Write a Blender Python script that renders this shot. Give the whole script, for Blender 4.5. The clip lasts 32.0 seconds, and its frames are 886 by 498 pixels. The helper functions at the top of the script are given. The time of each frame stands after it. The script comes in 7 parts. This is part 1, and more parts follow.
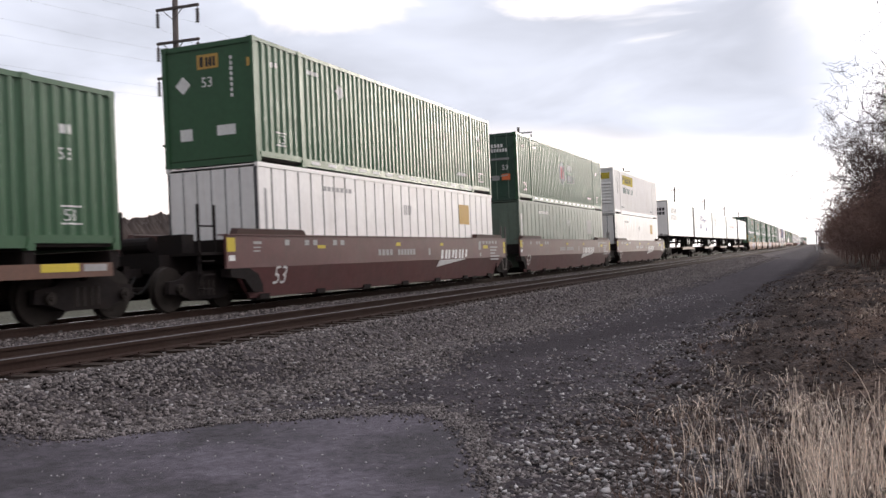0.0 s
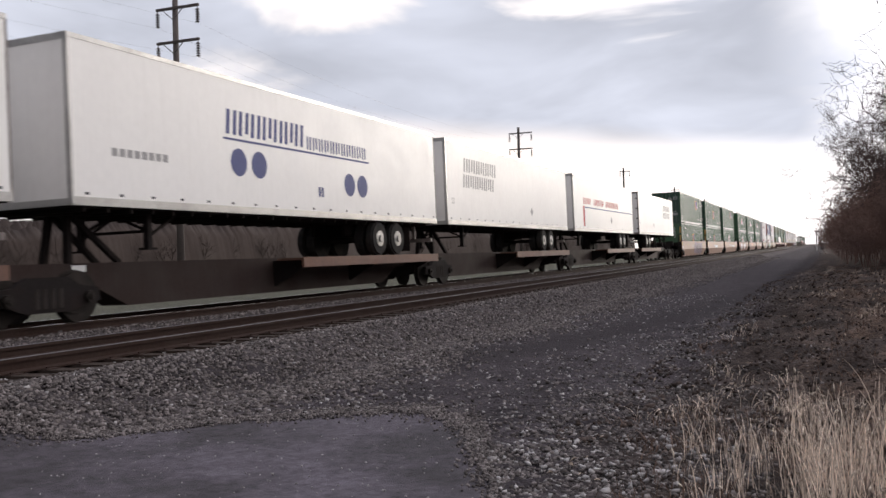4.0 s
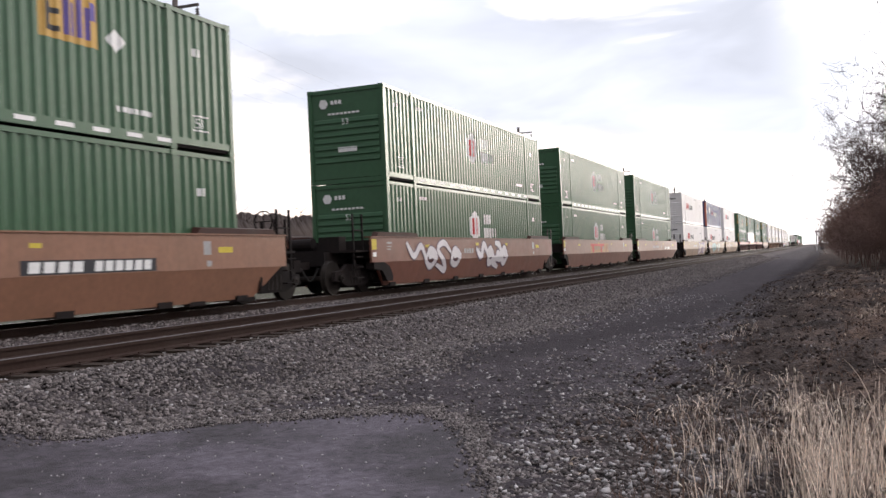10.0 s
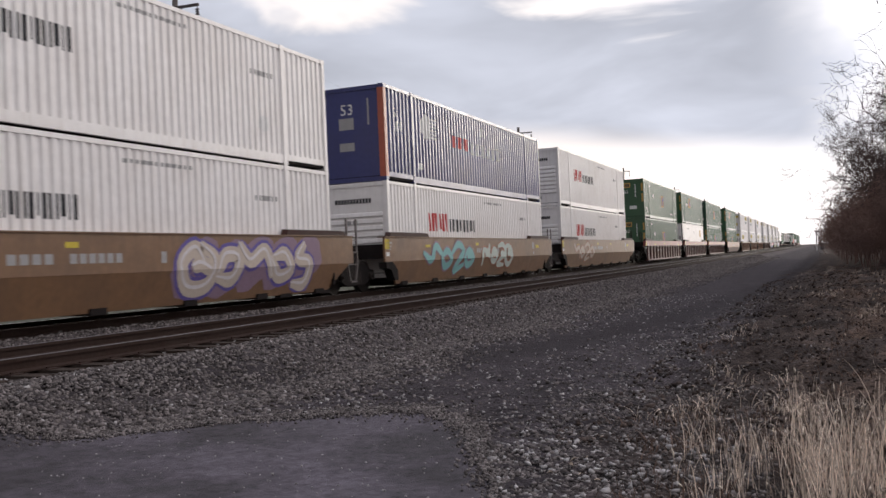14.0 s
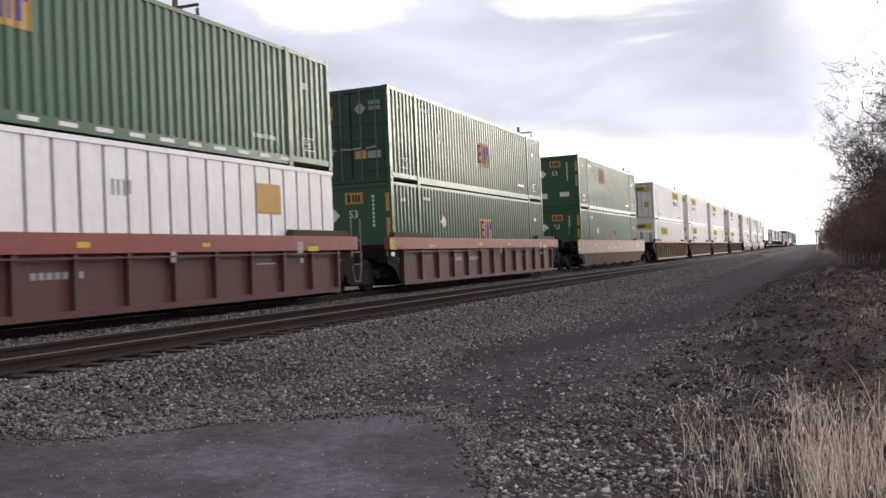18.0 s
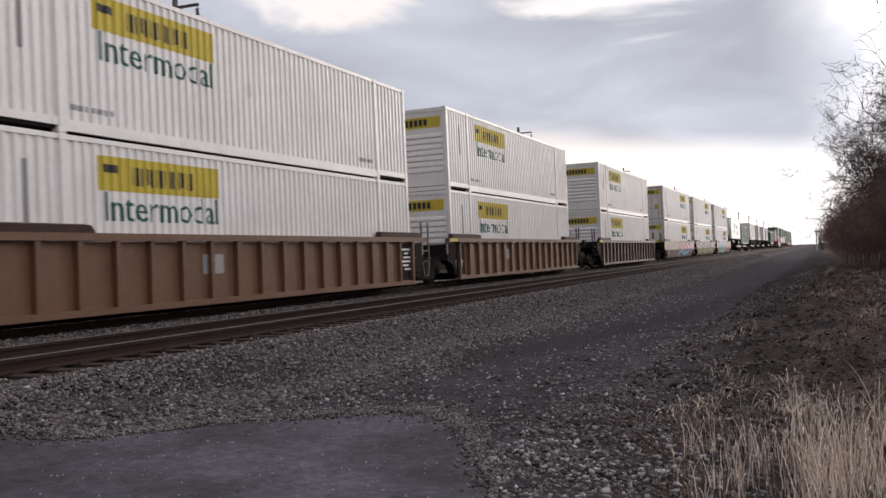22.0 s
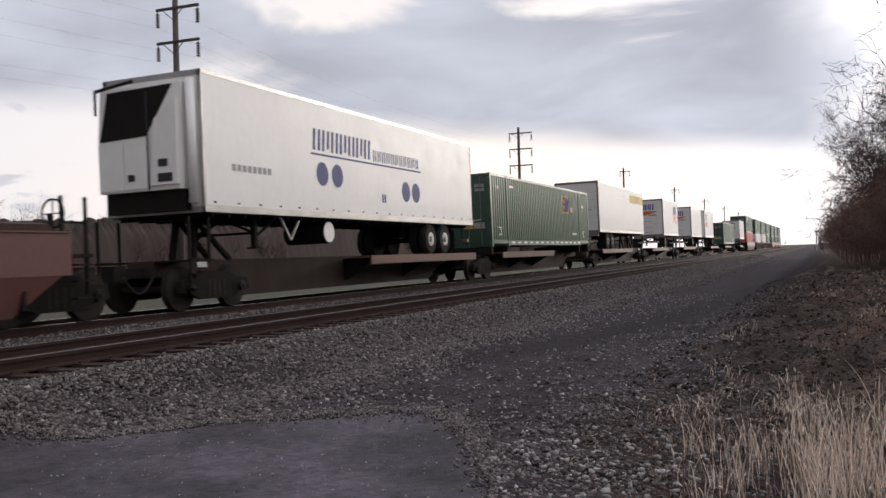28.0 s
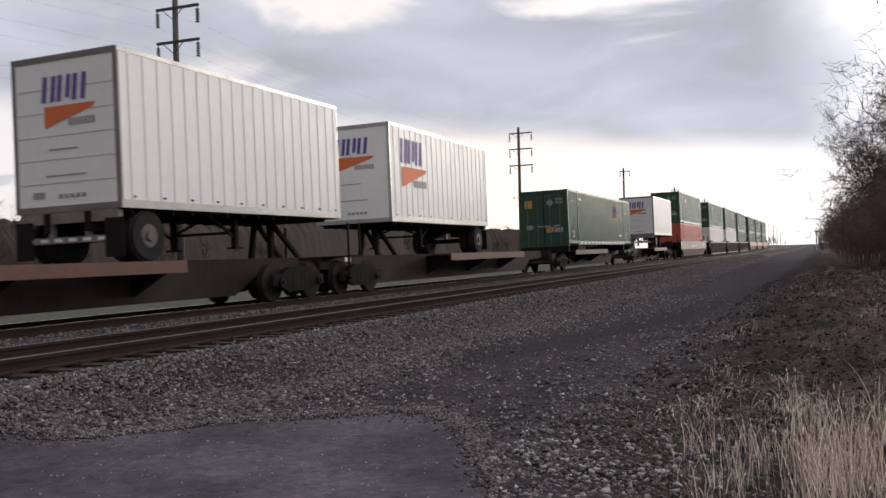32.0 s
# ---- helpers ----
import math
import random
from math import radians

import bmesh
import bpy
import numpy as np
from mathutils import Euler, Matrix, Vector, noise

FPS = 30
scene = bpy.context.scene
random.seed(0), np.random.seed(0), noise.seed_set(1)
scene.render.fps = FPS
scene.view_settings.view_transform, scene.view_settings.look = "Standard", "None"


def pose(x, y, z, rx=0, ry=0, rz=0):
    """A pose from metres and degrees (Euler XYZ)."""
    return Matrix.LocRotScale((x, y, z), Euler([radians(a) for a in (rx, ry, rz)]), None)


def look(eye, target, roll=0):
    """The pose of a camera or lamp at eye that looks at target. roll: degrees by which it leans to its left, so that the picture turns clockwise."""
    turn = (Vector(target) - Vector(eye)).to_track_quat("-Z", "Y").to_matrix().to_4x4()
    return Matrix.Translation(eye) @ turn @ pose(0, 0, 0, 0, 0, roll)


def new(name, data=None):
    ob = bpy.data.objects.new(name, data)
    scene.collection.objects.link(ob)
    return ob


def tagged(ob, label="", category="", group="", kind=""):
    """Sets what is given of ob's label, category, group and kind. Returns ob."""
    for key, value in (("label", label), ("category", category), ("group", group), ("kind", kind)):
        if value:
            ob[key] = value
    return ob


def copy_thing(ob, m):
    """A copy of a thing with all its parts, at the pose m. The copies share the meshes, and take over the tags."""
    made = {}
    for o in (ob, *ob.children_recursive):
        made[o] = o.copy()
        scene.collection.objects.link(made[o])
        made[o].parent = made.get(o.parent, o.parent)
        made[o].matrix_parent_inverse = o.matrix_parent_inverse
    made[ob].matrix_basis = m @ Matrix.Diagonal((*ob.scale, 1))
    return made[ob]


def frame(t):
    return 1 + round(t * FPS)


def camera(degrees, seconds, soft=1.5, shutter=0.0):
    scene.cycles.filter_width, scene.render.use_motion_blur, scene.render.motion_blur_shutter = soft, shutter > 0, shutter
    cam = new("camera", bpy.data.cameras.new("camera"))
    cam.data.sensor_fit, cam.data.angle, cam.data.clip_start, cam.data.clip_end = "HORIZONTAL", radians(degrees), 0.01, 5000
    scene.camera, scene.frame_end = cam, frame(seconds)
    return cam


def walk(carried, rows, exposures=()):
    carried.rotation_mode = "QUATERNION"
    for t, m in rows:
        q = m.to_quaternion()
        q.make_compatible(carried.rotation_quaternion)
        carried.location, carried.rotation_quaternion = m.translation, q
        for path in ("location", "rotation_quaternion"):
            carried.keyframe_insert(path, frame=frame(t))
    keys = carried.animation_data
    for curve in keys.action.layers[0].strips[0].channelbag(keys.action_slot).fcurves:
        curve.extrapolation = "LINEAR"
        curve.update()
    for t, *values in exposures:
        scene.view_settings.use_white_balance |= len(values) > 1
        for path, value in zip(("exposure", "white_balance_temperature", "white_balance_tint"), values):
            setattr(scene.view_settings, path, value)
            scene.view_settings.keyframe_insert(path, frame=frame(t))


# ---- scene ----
cam = camera(51.55, 32.0, soft=1.5, shutter=0.12)
EYE = Vector((0.0, 0.0, 1.091))
YAW, PITCH, ROLL = radians(22.398), radians(0.235), -1.442
AIM = Vector((-math.sin(YAW) * math.cos(PITCH), math.cos(YAW) * math.cos(PITCH), math.sin(PITCH)))
CAMERA_POSE = look(EYE, EYE + AIM * 10, ROLL)
walk(cam, [(0.0, CAMERA_POSE), (32.0, CAMERA_POSE)], exposures=[
    (0.0, 0.1), (1.0, 0.1), (2.0, 0.0), (3.0, -0.15), (6.0, -0.15), (7.0, 0.05), (8.0, 0.28), (9.0, 0.35), (10.0, 0.3), (11.0, 0.2), (12.0, 0.28), (13.0, 0.0),
    (14.0, -0.28), (15.0, -0.22), (17.0, 0.0), (18.0, 0.06), (19.0, 0.1), (20.0, -0.12), (21.0, -0.36), (22.0, -0.36), (25.0, -0.38), (28.0, -0.37), (32.0, -0.37)])

# ---- daylight ----
SUN_EL, SUN_AZ = radians(9.0), radians(24.0)   # azimuth from +y towards +x
world = bpy.data.worlds.new("evening_sky")
scene.world = world
world.use_nodes = True


def build_sky(tree):
    nd, ln = tree.nodes, tree.links
    nd.clear()
    out = nd.new("ShaderNodeOutputWorld")
    bg = nd.new("ShaderNodeBackground")
    sky = nd.new("ShaderNodeTexSky")
    sky.sky_type, sky.sun_disc = "NISHITA", False
    sky.sun_elevation, sky.sun_rotation = SUN_EL, -SUN_AZ
    sky.air_density, sky.dust_density = 1.0, 2.0
    tc = nd.new("ShaderNodeTexCoord")
    sep = nd.new("ShaderNodeSeparateXYZ")
    ln.new(tc.outputs["Generated"], sep.inputs[0])

    def math_node(op, a, b=None, c=None):
        m = nd.new("ShaderNodeMath")
        m.operation = op
        for i, v in enumerate((a, b, c)):
            if v is None:
                continue
            if isinstance(v, (int, float)):
                m.inputs[i].default_value = v
            else:
                ln.new(v, m.inputs[i])
        return m.outputs[0]

    # a flat cloud deck: direction divided by its height
    up = math_node("MAXIMUM", sep.outputs[2], 0.015)
    lift = math_node("ADD", up, 0.20)
    px = math_node("DIVIDE", sep.outputs[0], lift)
    py = math_node("DIVIDE", sep.outputs[1], lift)
    comb = nd.new("ShaderNodeCombineXYZ")
    ln.new(px, comb.inputs[0])
    ln.new(py, comb.inputs[1])

    def cloud(scale, detail, rough, off, distort=0.6):
        mp = nd.new("ShaderNodeMapping")
        mp.inputs["Location"].default_value = off
        ln.new(comb.outputs[0], mp.inputs["Vector"])
        n = nd.new("ShaderNodeTexNoise")
        n.inputs["Scale"].default_value = scale
        n.inputs["Detail"].default_value = detail
        n.inputs["Roughness"].default_value = rough
        n.inputs["Distortion"].default_value = distort
        ln.new(mp.outputs[0], n.inputs["Vector"])
        return n.outputs[0]

    big = cloud(0.62, 3.0, 0.45, CLOUD_AT, 0.2)
    fine = cloud(2.0, 4.0, 0.5, (4.0, 7.0, 1.0), 0.3)
    mixn = math_node("MULTIPLY_ADD", fine, 0.2, math_node("MULTIPLY", big, 0.9))
    ramp = nd.new("ShaderNodeMapRange")
    ramp.interpolation_type = "SMOOTHSTEP"
    ramp.inputs[1].default_value, ramp.inputs[2].default_value = 0.22, 0.42
    ln.new(mixn, ramp.inputs[0])
    # the deck ends low over the horizon
    wob = math_node("MULTIPLY_ADD", sep.outputs[0], -0.085, math_node("MULTIPLY_ADD", big, 0.07, 0.058))
    edge = nd.new("ShaderNodeMapRange")
    edge.interpolation_type = "SMOOTHSTEP"
    edge.inputs[1].default_value, edge.inputs[2].default_value = -0.012, 0.03
    ln.new(math_node("SUBTRACT", sep.outputs[2], wob), edge.inputs[0])
    cover = math_node("MULTIPLY", ramp.outputs[0], edge.outputs[0])

    ragged = cloud(1.8, 5.0, 0.55, (9.0, 2.0, 3.0), 0.4)

    def opening(az, el, near, far):
        """A bright gap in the deck, with ragged edges: 1 outside it, 0 inside."""
        az, el = radians(az), radians(el)
        v = nd.new("ShaderNodeVectorMath")
        v.operation = "SUBTRACT"
        ln.new(tc.outputs["Generated"], v.inputs[0])
        v.inputs[1].default_value = (math.sin(az) * math.cos(el), math.cos(az) * math.cos(el), math.sin(el))
        w = nd.new("ShaderNodeVectorMath")
        w.operation = "MULTIPLY"
        ln.new(v.outputs[0], w.inputs[0])
        w.inputs[1].default_value = (1.0, 1.0, 2.6)
        d = nd.new("ShaderNodeVectorMath")
        d.operation = "LENGTH"
        ln.new(w.outputs[0], d.inputs[0])
        r = nd.new("ShaderNodeMapRange")
        r.interpolation_type = "SMOOTHSTEP"
        r.inputs[1].default_value, r.inputs[2].default_value = near, far
        ln.new(math_node("MULTIPLY_ADD", ragged, 0.4, math_node("SUBTRACT", d.outputs["Value"], 0.2)), r.inputs[0])
        return r.outputs[0]

    for hole in ((-12.2, 15.3, 0.06, 0.12), (-29.8, 15.6, 0.0, 0.08), (-38.0, 10.8, -0.04, 0.09)):
        cover = math_node("MULTIPLY", cover, opening(*hole))
    # the deck also ends towards the sun
    brink = nd.new("ShaderNodeMapRange")
    brink.interpolation_type = "SMOOTHSTEP"
    brink.inputs[1].default_value, brink.inputs[2].default_value = -0.07, 0.03
    brink.inputs[3].default_value, brink.inputs[4].default_value = 1.0, 0.0
    ln.new(math_node("MULTIPLY_ADD", fine, 0.2, math_node("SUBTRACT", sep.outputs[0], 0.15)), brink.inputs[0])
    cover = math_node("MULTIPLY", cover, brink.outputs[0])
    # small ragged clouds under the deck on the side away from the sun
    rag = nd.new("ShaderNodeMapRange")
    rag.interpolation_type = "SMOOTHSTEP"
    rag.inputs[1].default_value, rag.inputs[2].default_value = 0.52, 0.66
    ln.new(cloud(4.2, 4.0, 0.5, (2.0, 5.0, 8.0), 0.3), rag.inputs[0])
    away = nd.new("ShaderNodeMapRange")
    away.interpolation_type = "SMOOTHSTEP"
    away.inputs[1].default_value, away.inputs[2].default_value = -0.3, -0.62
    away.inputs[4].default_value = 0.6
    ln.new(sep.outputs[0], away.inputs[0])
    cover = math_node("MAXIMUM", cover, math_node("MULTIPLY", rag.outputs[0], away.outputs[0]))
    shade = nd.new("ShaderNodeMapRange")
    shade.inputs[1].default_value, shade.inputs[2].default_value = 0.3, 0.7
    shade.inputs[3].default_value, shade.inputs[4].default_value = 1.25, 0.86
    ln.new(fine, shade.inputs[0])
    grey = nd.new("ShaderNodeMixRGB")
    grey.blend_type = "MULTIPLY"
    grey.inputs[0].default_value = 1.0
    grey.inputs[1].default_value = (0.69, 0.735, 0.83, 1)
    ln.new(shade.outputs[0], grey.inputs[2])
    # thin bright cloud lit through by the low sun, with the blue of the sky behind it
    bright = nd.new("ShaderNodeMixRGB")
    bright.blend_type = "ADD"
    bright.inputs[0].default_value = 1.0
    bright.inputs[1].default_value = (1.12, 1.115, 1.14, 1)
    dim = nd.new("ShaderNodeMixRGB")
    dim.blend_type = "MULTIPLY"
    dim.inputs[0].default_value = 1.0
    dim.inputs[2].default_value = (0.006, 0.006, 0.006, 1)
    ln.new(sky.outputs[0], dim.inputs[1])
    ln.new(dim.outputs[0], bright.inputs[2])
    mix = nd.new("ShaderNodeMixRGB")
    ln.new(cover, mix.inputs[0])
    ln.new(bright.outputs[0], mix.inputs[1])
    ln.new(grey.outputs[0], mix.inputs[2])
    # brightest round the hidden sun, dull on the far side of the sky
    dot = nd.new("ShaderNodeVectorMath")
    dot.operation = "DOT_PRODUCT"
    dot.inputs[1].default_value = (math.sin(SUN_AZ), math.cos(SUN_AZ), 0.14)
    ln.new(tc.outputs["Generated"], dot.inputs[0])
    fall = nd.new("ShaderNodeMapRange")
    fall.interpolation_type = "SMOOTHSTEP"
    fall.inputs[1].default_value, fall.inputs[2].default_value = -0.9, 0.35
    fall.inputs[3].default_value, fall.inputs[4].default_value = 0.34, 1.0
    ln.new(dot.outputs["Value"], fall.inputs[0])
    glow = math_node("POWER", math_node("MAXIMUM", dot.outputs["Value"], 0.0), 14.0)
    gain = math_node("MULTIPLY_ADD", math_node("MULTIPLY", glow, math_node("MULTIPLY_ADD", cover, -0.85, 1.0)), 1.4, fall.outputs[0])
    # an overcast sky is brightest overhead
    top = nd.new("ShaderNodeMapRange")
    top.interpolation_type = "SMOOTHSTEP"
    top.inputs[1].default_value, top.inputs[2].default_value = 0.27, 0.85
    top.inputs[3].default_value, top.inputs[4].default_value = 1.0, 1.6
    ln.new(sep.outputs[2], top.inputs[0])
    gain = math_node("MULTIPLY", gain, top.outputs[0])
    g3 = nd.new("ShaderNodeCombineXYZ")
    for i, k in enumerate((1.0, 0.975, 0.99)):
        ln.new(math_node("MULTIPLY", gain, k) if i else gain, g3.inputs[i])
    lit = nd.new("ShaderNodeMixRGB")
    lit.blend_type = "MULTIPLY"
    lit.inputs[0].default_value = 1.0
    ln.new(mix.outputs[0], lit.inputs[1])
    ln.new(g3.outputs[0], lit.inputs[2])
    ln.new(lit.outputs[0], bg.inputs[0])
    bg.inputs[1].default_value = SKY_STRENGTH
    ln.new(bg.outputs[0], out.inputs[0])


CLOUD_AT = (1.4, 0.85, 0.0)
SKY_STRENGTH = 1.0
build_sky(world.node_tree)

sun = new("sun", bpy.data.lights.new("sun", "SUN"))
sun.data.energy, sun.data.angle, sun.data.color = 1.5, radians(10), (1.0, 0.9, 0.78)
sun.matrix_world = look((0, 0, 60), (-math.sin(SUN_AZ) * math.cos(SUN_EL), -math.cos(SUN_AZ) * math.cos(SUN_EL), 60 - math.sin(SUN_EL)))

# ---- materials ----
MATS = {}


def material(name, colour, rough=0.6, metal=0.0, vary=0.15, scale=3.0, streak=0.0, grime=(0.06, 0.05, 0.045), dirt=0.25,
             gloss=0.5, bump=0.0, bump_scale=40.0, second=None, island=False, space="Object"):
    """A worn surface: colour with fine grain, large patches of grime, and streaks that run down."""
    if name in MATS:
        return MATS[name]
    m = bpy.data.materials.new(name)
    m.use_nodes = True
    nd, ln = m.node_tree.nodes, m.node_tree.links
    b = nd["Principled BSDF"]
    b.inputs["Roughness"].default_value, b.inputs["Metallic"].default_value = rough, metal
    b.inputs["Specular IOR Level"].default_value = gloss
    tc = nd.new("ShaderNodeTexCoord")
    info = nd.new("ShaderNodeObjectInfo")
    shift = nd.new("ShaderNodeVectorMath")
    shift.operation = "MULTIPLY_ADD"
    comb = nd.new("ShaderNodeCombineXYZ")
    for i in range(3):
        ln.new(info.outputs["Random"], comb.inputs[i])
    shift.inputs[1].default_value = (37.0, 53.0, 71.0)
    ln.new(comb.outputs[0], shift.inputs[0])
    ln.new(tc.outputs[space], shift.inputs[2])

    def noise_at(sc, detail, stretch=(1, 1, 1)):
        mp = nd.new("ShaderNodeMapping")
        mp.inputs["Scale"].default_value = stretch
        ln.new(shift.outputs[0], mp.inputs["Vector"])
        n = nd.new("ShaderNodeTexNoise")
        n.inputs["Scale"].default_value, n.inputs["Detail"].default_value = sc, detail
        n.inputs["Roughness"].default_value = 0.62
        ln.new(mp.outputs[0], n.inputs["Vector"])
        return n.outputs[0]

    def mixed(fac, c1, c2, mode="MIX"):
        x = nd.new("ShaderNodeMixRGB")
        x.blend_type = mode
        for i, v in ((0, fac), (1, c1), (2, c2)):
            if isinstance(v, (int, float)):
                x.inputs[i].default_value = v
            elif isinstance(v, tuple):
                x.inputs[i].default_value = (*v[:3], 1)
            else:
                ln.new(v, x.inputs[i])
        return x.outputs[0]

    def ranged(v, lo, hi, a, c):
        r = nd.new("ShaderNodeMapRange")
        r.inputs[1].default_value, r.inputs[2].default_value, r.inputs[3].default_value, r.inputs[4].default_value = lo, hi, a, c
        ln.new(v, r.inputs[0])
        return r.outputs[0]

    col = colour
    if second:
        col = mixed(ranged(noise_at(scale * 0.35, 4.0), 0.4, 0.6, 0, 1), colour, second)
    grain = ranged(noise_at(scale * 6, 6.0), 0.25, 0.75, 1 - vary, 1 + vary)
    g = nd.new("ShaderNodeCombineXYZ")
    for i in range(3):
        ln.new(grain, g.inputs[i])
    col = mixed(1.0, col, g.outputs[0], "MULTIPLY")
    if island:
        geo = nd.new("ShaderNodeNewGeometry")
        g2 = nd.new("ShaderNodeCombineXYZ")
        for i in range(3):
            ln.new(ranged(geo.outputs["Random Per Island"], 0, 1, 1 - island, 1 + island), g2.inputs[i])
        col = mixed(1.0, col, g2.outputs[0], "MULTIPLY")
    if dirt:
        col = mixed(ranged(noise_at(scale * 0.5, 5.0), 0.45, 0.8, 0, dirt * 2), col, grime)
    if streak:
        col = mixed(ranged(noise_at(5.0, 3.0, (2.2, 2.2, 0.12)), 0.5, 0.85, 0, streak * 2), col, grime)
    ln.new(col, b.inputs["Base Color"])
    rr = ranged(noise_at(scale * 2, 4.0), 0.3, 0.7, max(rough - 0.05, 0.03), min(rough + 0.05, 1))
    ln.new(rr, b.inputs["Roughness"])
    if bump:
        bn = nd.new("ShaderNodeBump")
        bn.inputs["Strength"].default_value, bn.inputs["Distance"].default_value = bump, 0.02
        ln.new(noise_at(bump_scale, 5.0), bn.inputs["Height"])
        ln.new(bn.outputs[0], b.inputs["Normal"])
    MATS[name] = m
    return m


# ---- mesh helpers ----
def hexa(bm, p):
    v = [bm.verts.new(q) for q in p]
    for f in ((3, 2, 1, 0), (4, 5, 6, 7), (0, 1, 5, 4), (1, 2, 6, 5), (2, 3, 7, 6), (3, 0, 4, 7)):
        bm.faces.new([v[i] for i in f])


def box(bm, x0, x1, y0, y1, z0, z1):
    hexa(bm, [(x0, y0, z0), (x1, y0, z0), (x1, y1, z0), (x0, y1, z0), (x0, y0, z1), (x1, y0, z1), (x1, y1, z1), (x0, y1, z1)])
    return bm


def cyl(bm, c, r, length, axis="x", seg=20, r2=None):
    m = {"x": Matrix.Rotation(radians(90), 4, "Y"), "y": Matrix.Rotation(radians(90), 4, "X"), "z": Matrix.Identity(4)}[axis]
    bmesh.ops.create_cone(bm, cap_ends=True, segments=seg, radius1=r, radius2=r if r2 is None else r2, depth=length, matrix=Matrix.Translation(c) @ m)
    return bm


def beam(bm, a, b, w, h):
    a, b = Vector(a), Vector(b)
    d = (b - a).normalized()
    side = d.cross(Vector((1, 0, 0)) if abs(d.x) < 0.9 else Vector((0, 0, 1))).normalized()
    up = d.cross(side)
    s, u = side * w / 2, up * h / 2
    hexa(bm, [a - s - u, a + s - u, a + s + u, a - s + u, b - s - u, b + s - u, b + s + u, b - s + u])
    return bm


def prism(bm, pts, x0, x1):
    """A side outline of (y, z) points, pushed from x0 to x1."""
    a = [bm.verts.new((x0, y, z)) for y, z in pts]
    b = [bm.verts.new((x1, y, z)) for y, z in pts]
    n = len(pts)
    bm.faces.new(a)
    bm.faces.new(b[::-1])
    for i in range(n):
        bm.faces.new((a[i], b[i], b[(i + 1) % n], a[(i + 1) % n]))
    return bm


def mesh_of(name, bm, mat, smooth=False):
    bmesh.ops.recalc_face_normals(bm, faces=bm.faces[:])
    me = bpy.data.meshes.new(name)
    bm.to_mesh(me)
    bm.free()
    me.materials.append(mat)
    if smooth:
        for p in me.polygons:
            p.use_smooth = True
    return me


def part(name, bm, mat, parent, label="", smooth=False):
    me = bm if isinstance(bm, bpy.types.Mesh) else mesh_of(name, bm, mat, smooth)
    ob = new(name, me)
    ob.parent = parent
    return tagged(ob, label)


def B():
    return bmesh.new()


def fast_mesh(name, V, F, mat):
    """A mesh from arrays: V (n, 3), F (m, k) with k corners a face."""
    V, F = np.asarray(V, dtype=np.float32), np.asarray(F, dtype=np.int32)
    me = bpy.data.meshes.new(name)
    m, k = F.shape
    me.vertices.add(len(V))
    me.vertices.foreach_set("co", V.ravel())
    me.loops.add(m * k)
    me.loops.foreach_set("vertex_index", F.ravel())
    me.polygons.add(m)
    me.polygons.foreach_set("loop_start", np.arange(m, dtype=np.int32) * k)
    me.update(calc_edges=True)
    me.materials.append(mat)
    return me


# ---- the lie of the land ----
RNG = np.random.default_rng(5)
TRAIN_X, NEAR_X = -13.11, -9.28      # the two tracks
TILT = 1.16                          # both lean away, the outer rail high


def smooth(a, b, x):
    t = np.clip((x - a) / (b - a), 0, 1)
    return t * t * (3 - 2 * t)


def lumps(x, y):
    """Uneven clods and hollows of the bank."""
    r = np.random.default_rng(8)
    out = 0.0
    for k in range(14):
        a, size = r.uniform(0, 6.283), r.uniform(0.45, 1.7)
        out = out + 0.02 * size ** 0.8 * np.sin((x * math.cos(a) + y * math.sin(a)) * 6.283 / size + r.uniform(0, 6.283))
    return np.maximum(out, -0.05)


def land(x, y):
    """Height of the ground without its stones."""
    x, y = np.asarray(x, float), np.asarray(y, float)
    split = smooth(-11.6, -10.8, x)
    bed = -0.208 + 0.02 * ((x - TRAIN_X) * (1 - split) + (x - NEAR_X) * split)
    z = np.where(x > -7.75, bed + (-0.62 - bed) * smooth(-7.75, -6.5, x), bed)
    z = np.where(x < -14.7, bed + (-0.75 - bed) * smooth(-14.7, -16.6, x), z)
    bank = smooth(-2.3, 0.7, x + 0.35 * np.sin(y * 0.37)) * smooth(8, 17, y)
    z = z + 0.40 * bank + 0.5 * smooth(2.0, 9.0, x) + lumps(x, y) * smooth(-2.6, -1.2, x) * smooth(8.5, 14, y) * (1 - smooth(60, 90, y))
    z = z + 0.06 * smooth(-12.3, -11.9, x) * (1 - smooth(-10.75, -10.45, x))
    far = smooth(60, 400, np.abs(y)) * smooth(-16.0, -40.0, x)
    return z - 0.25 * far


def axis(parts):
    out = [np.arange(a, b, st) for a, b, st in parts]
    return np.unique(np.round(np.concatenate(out), 3))


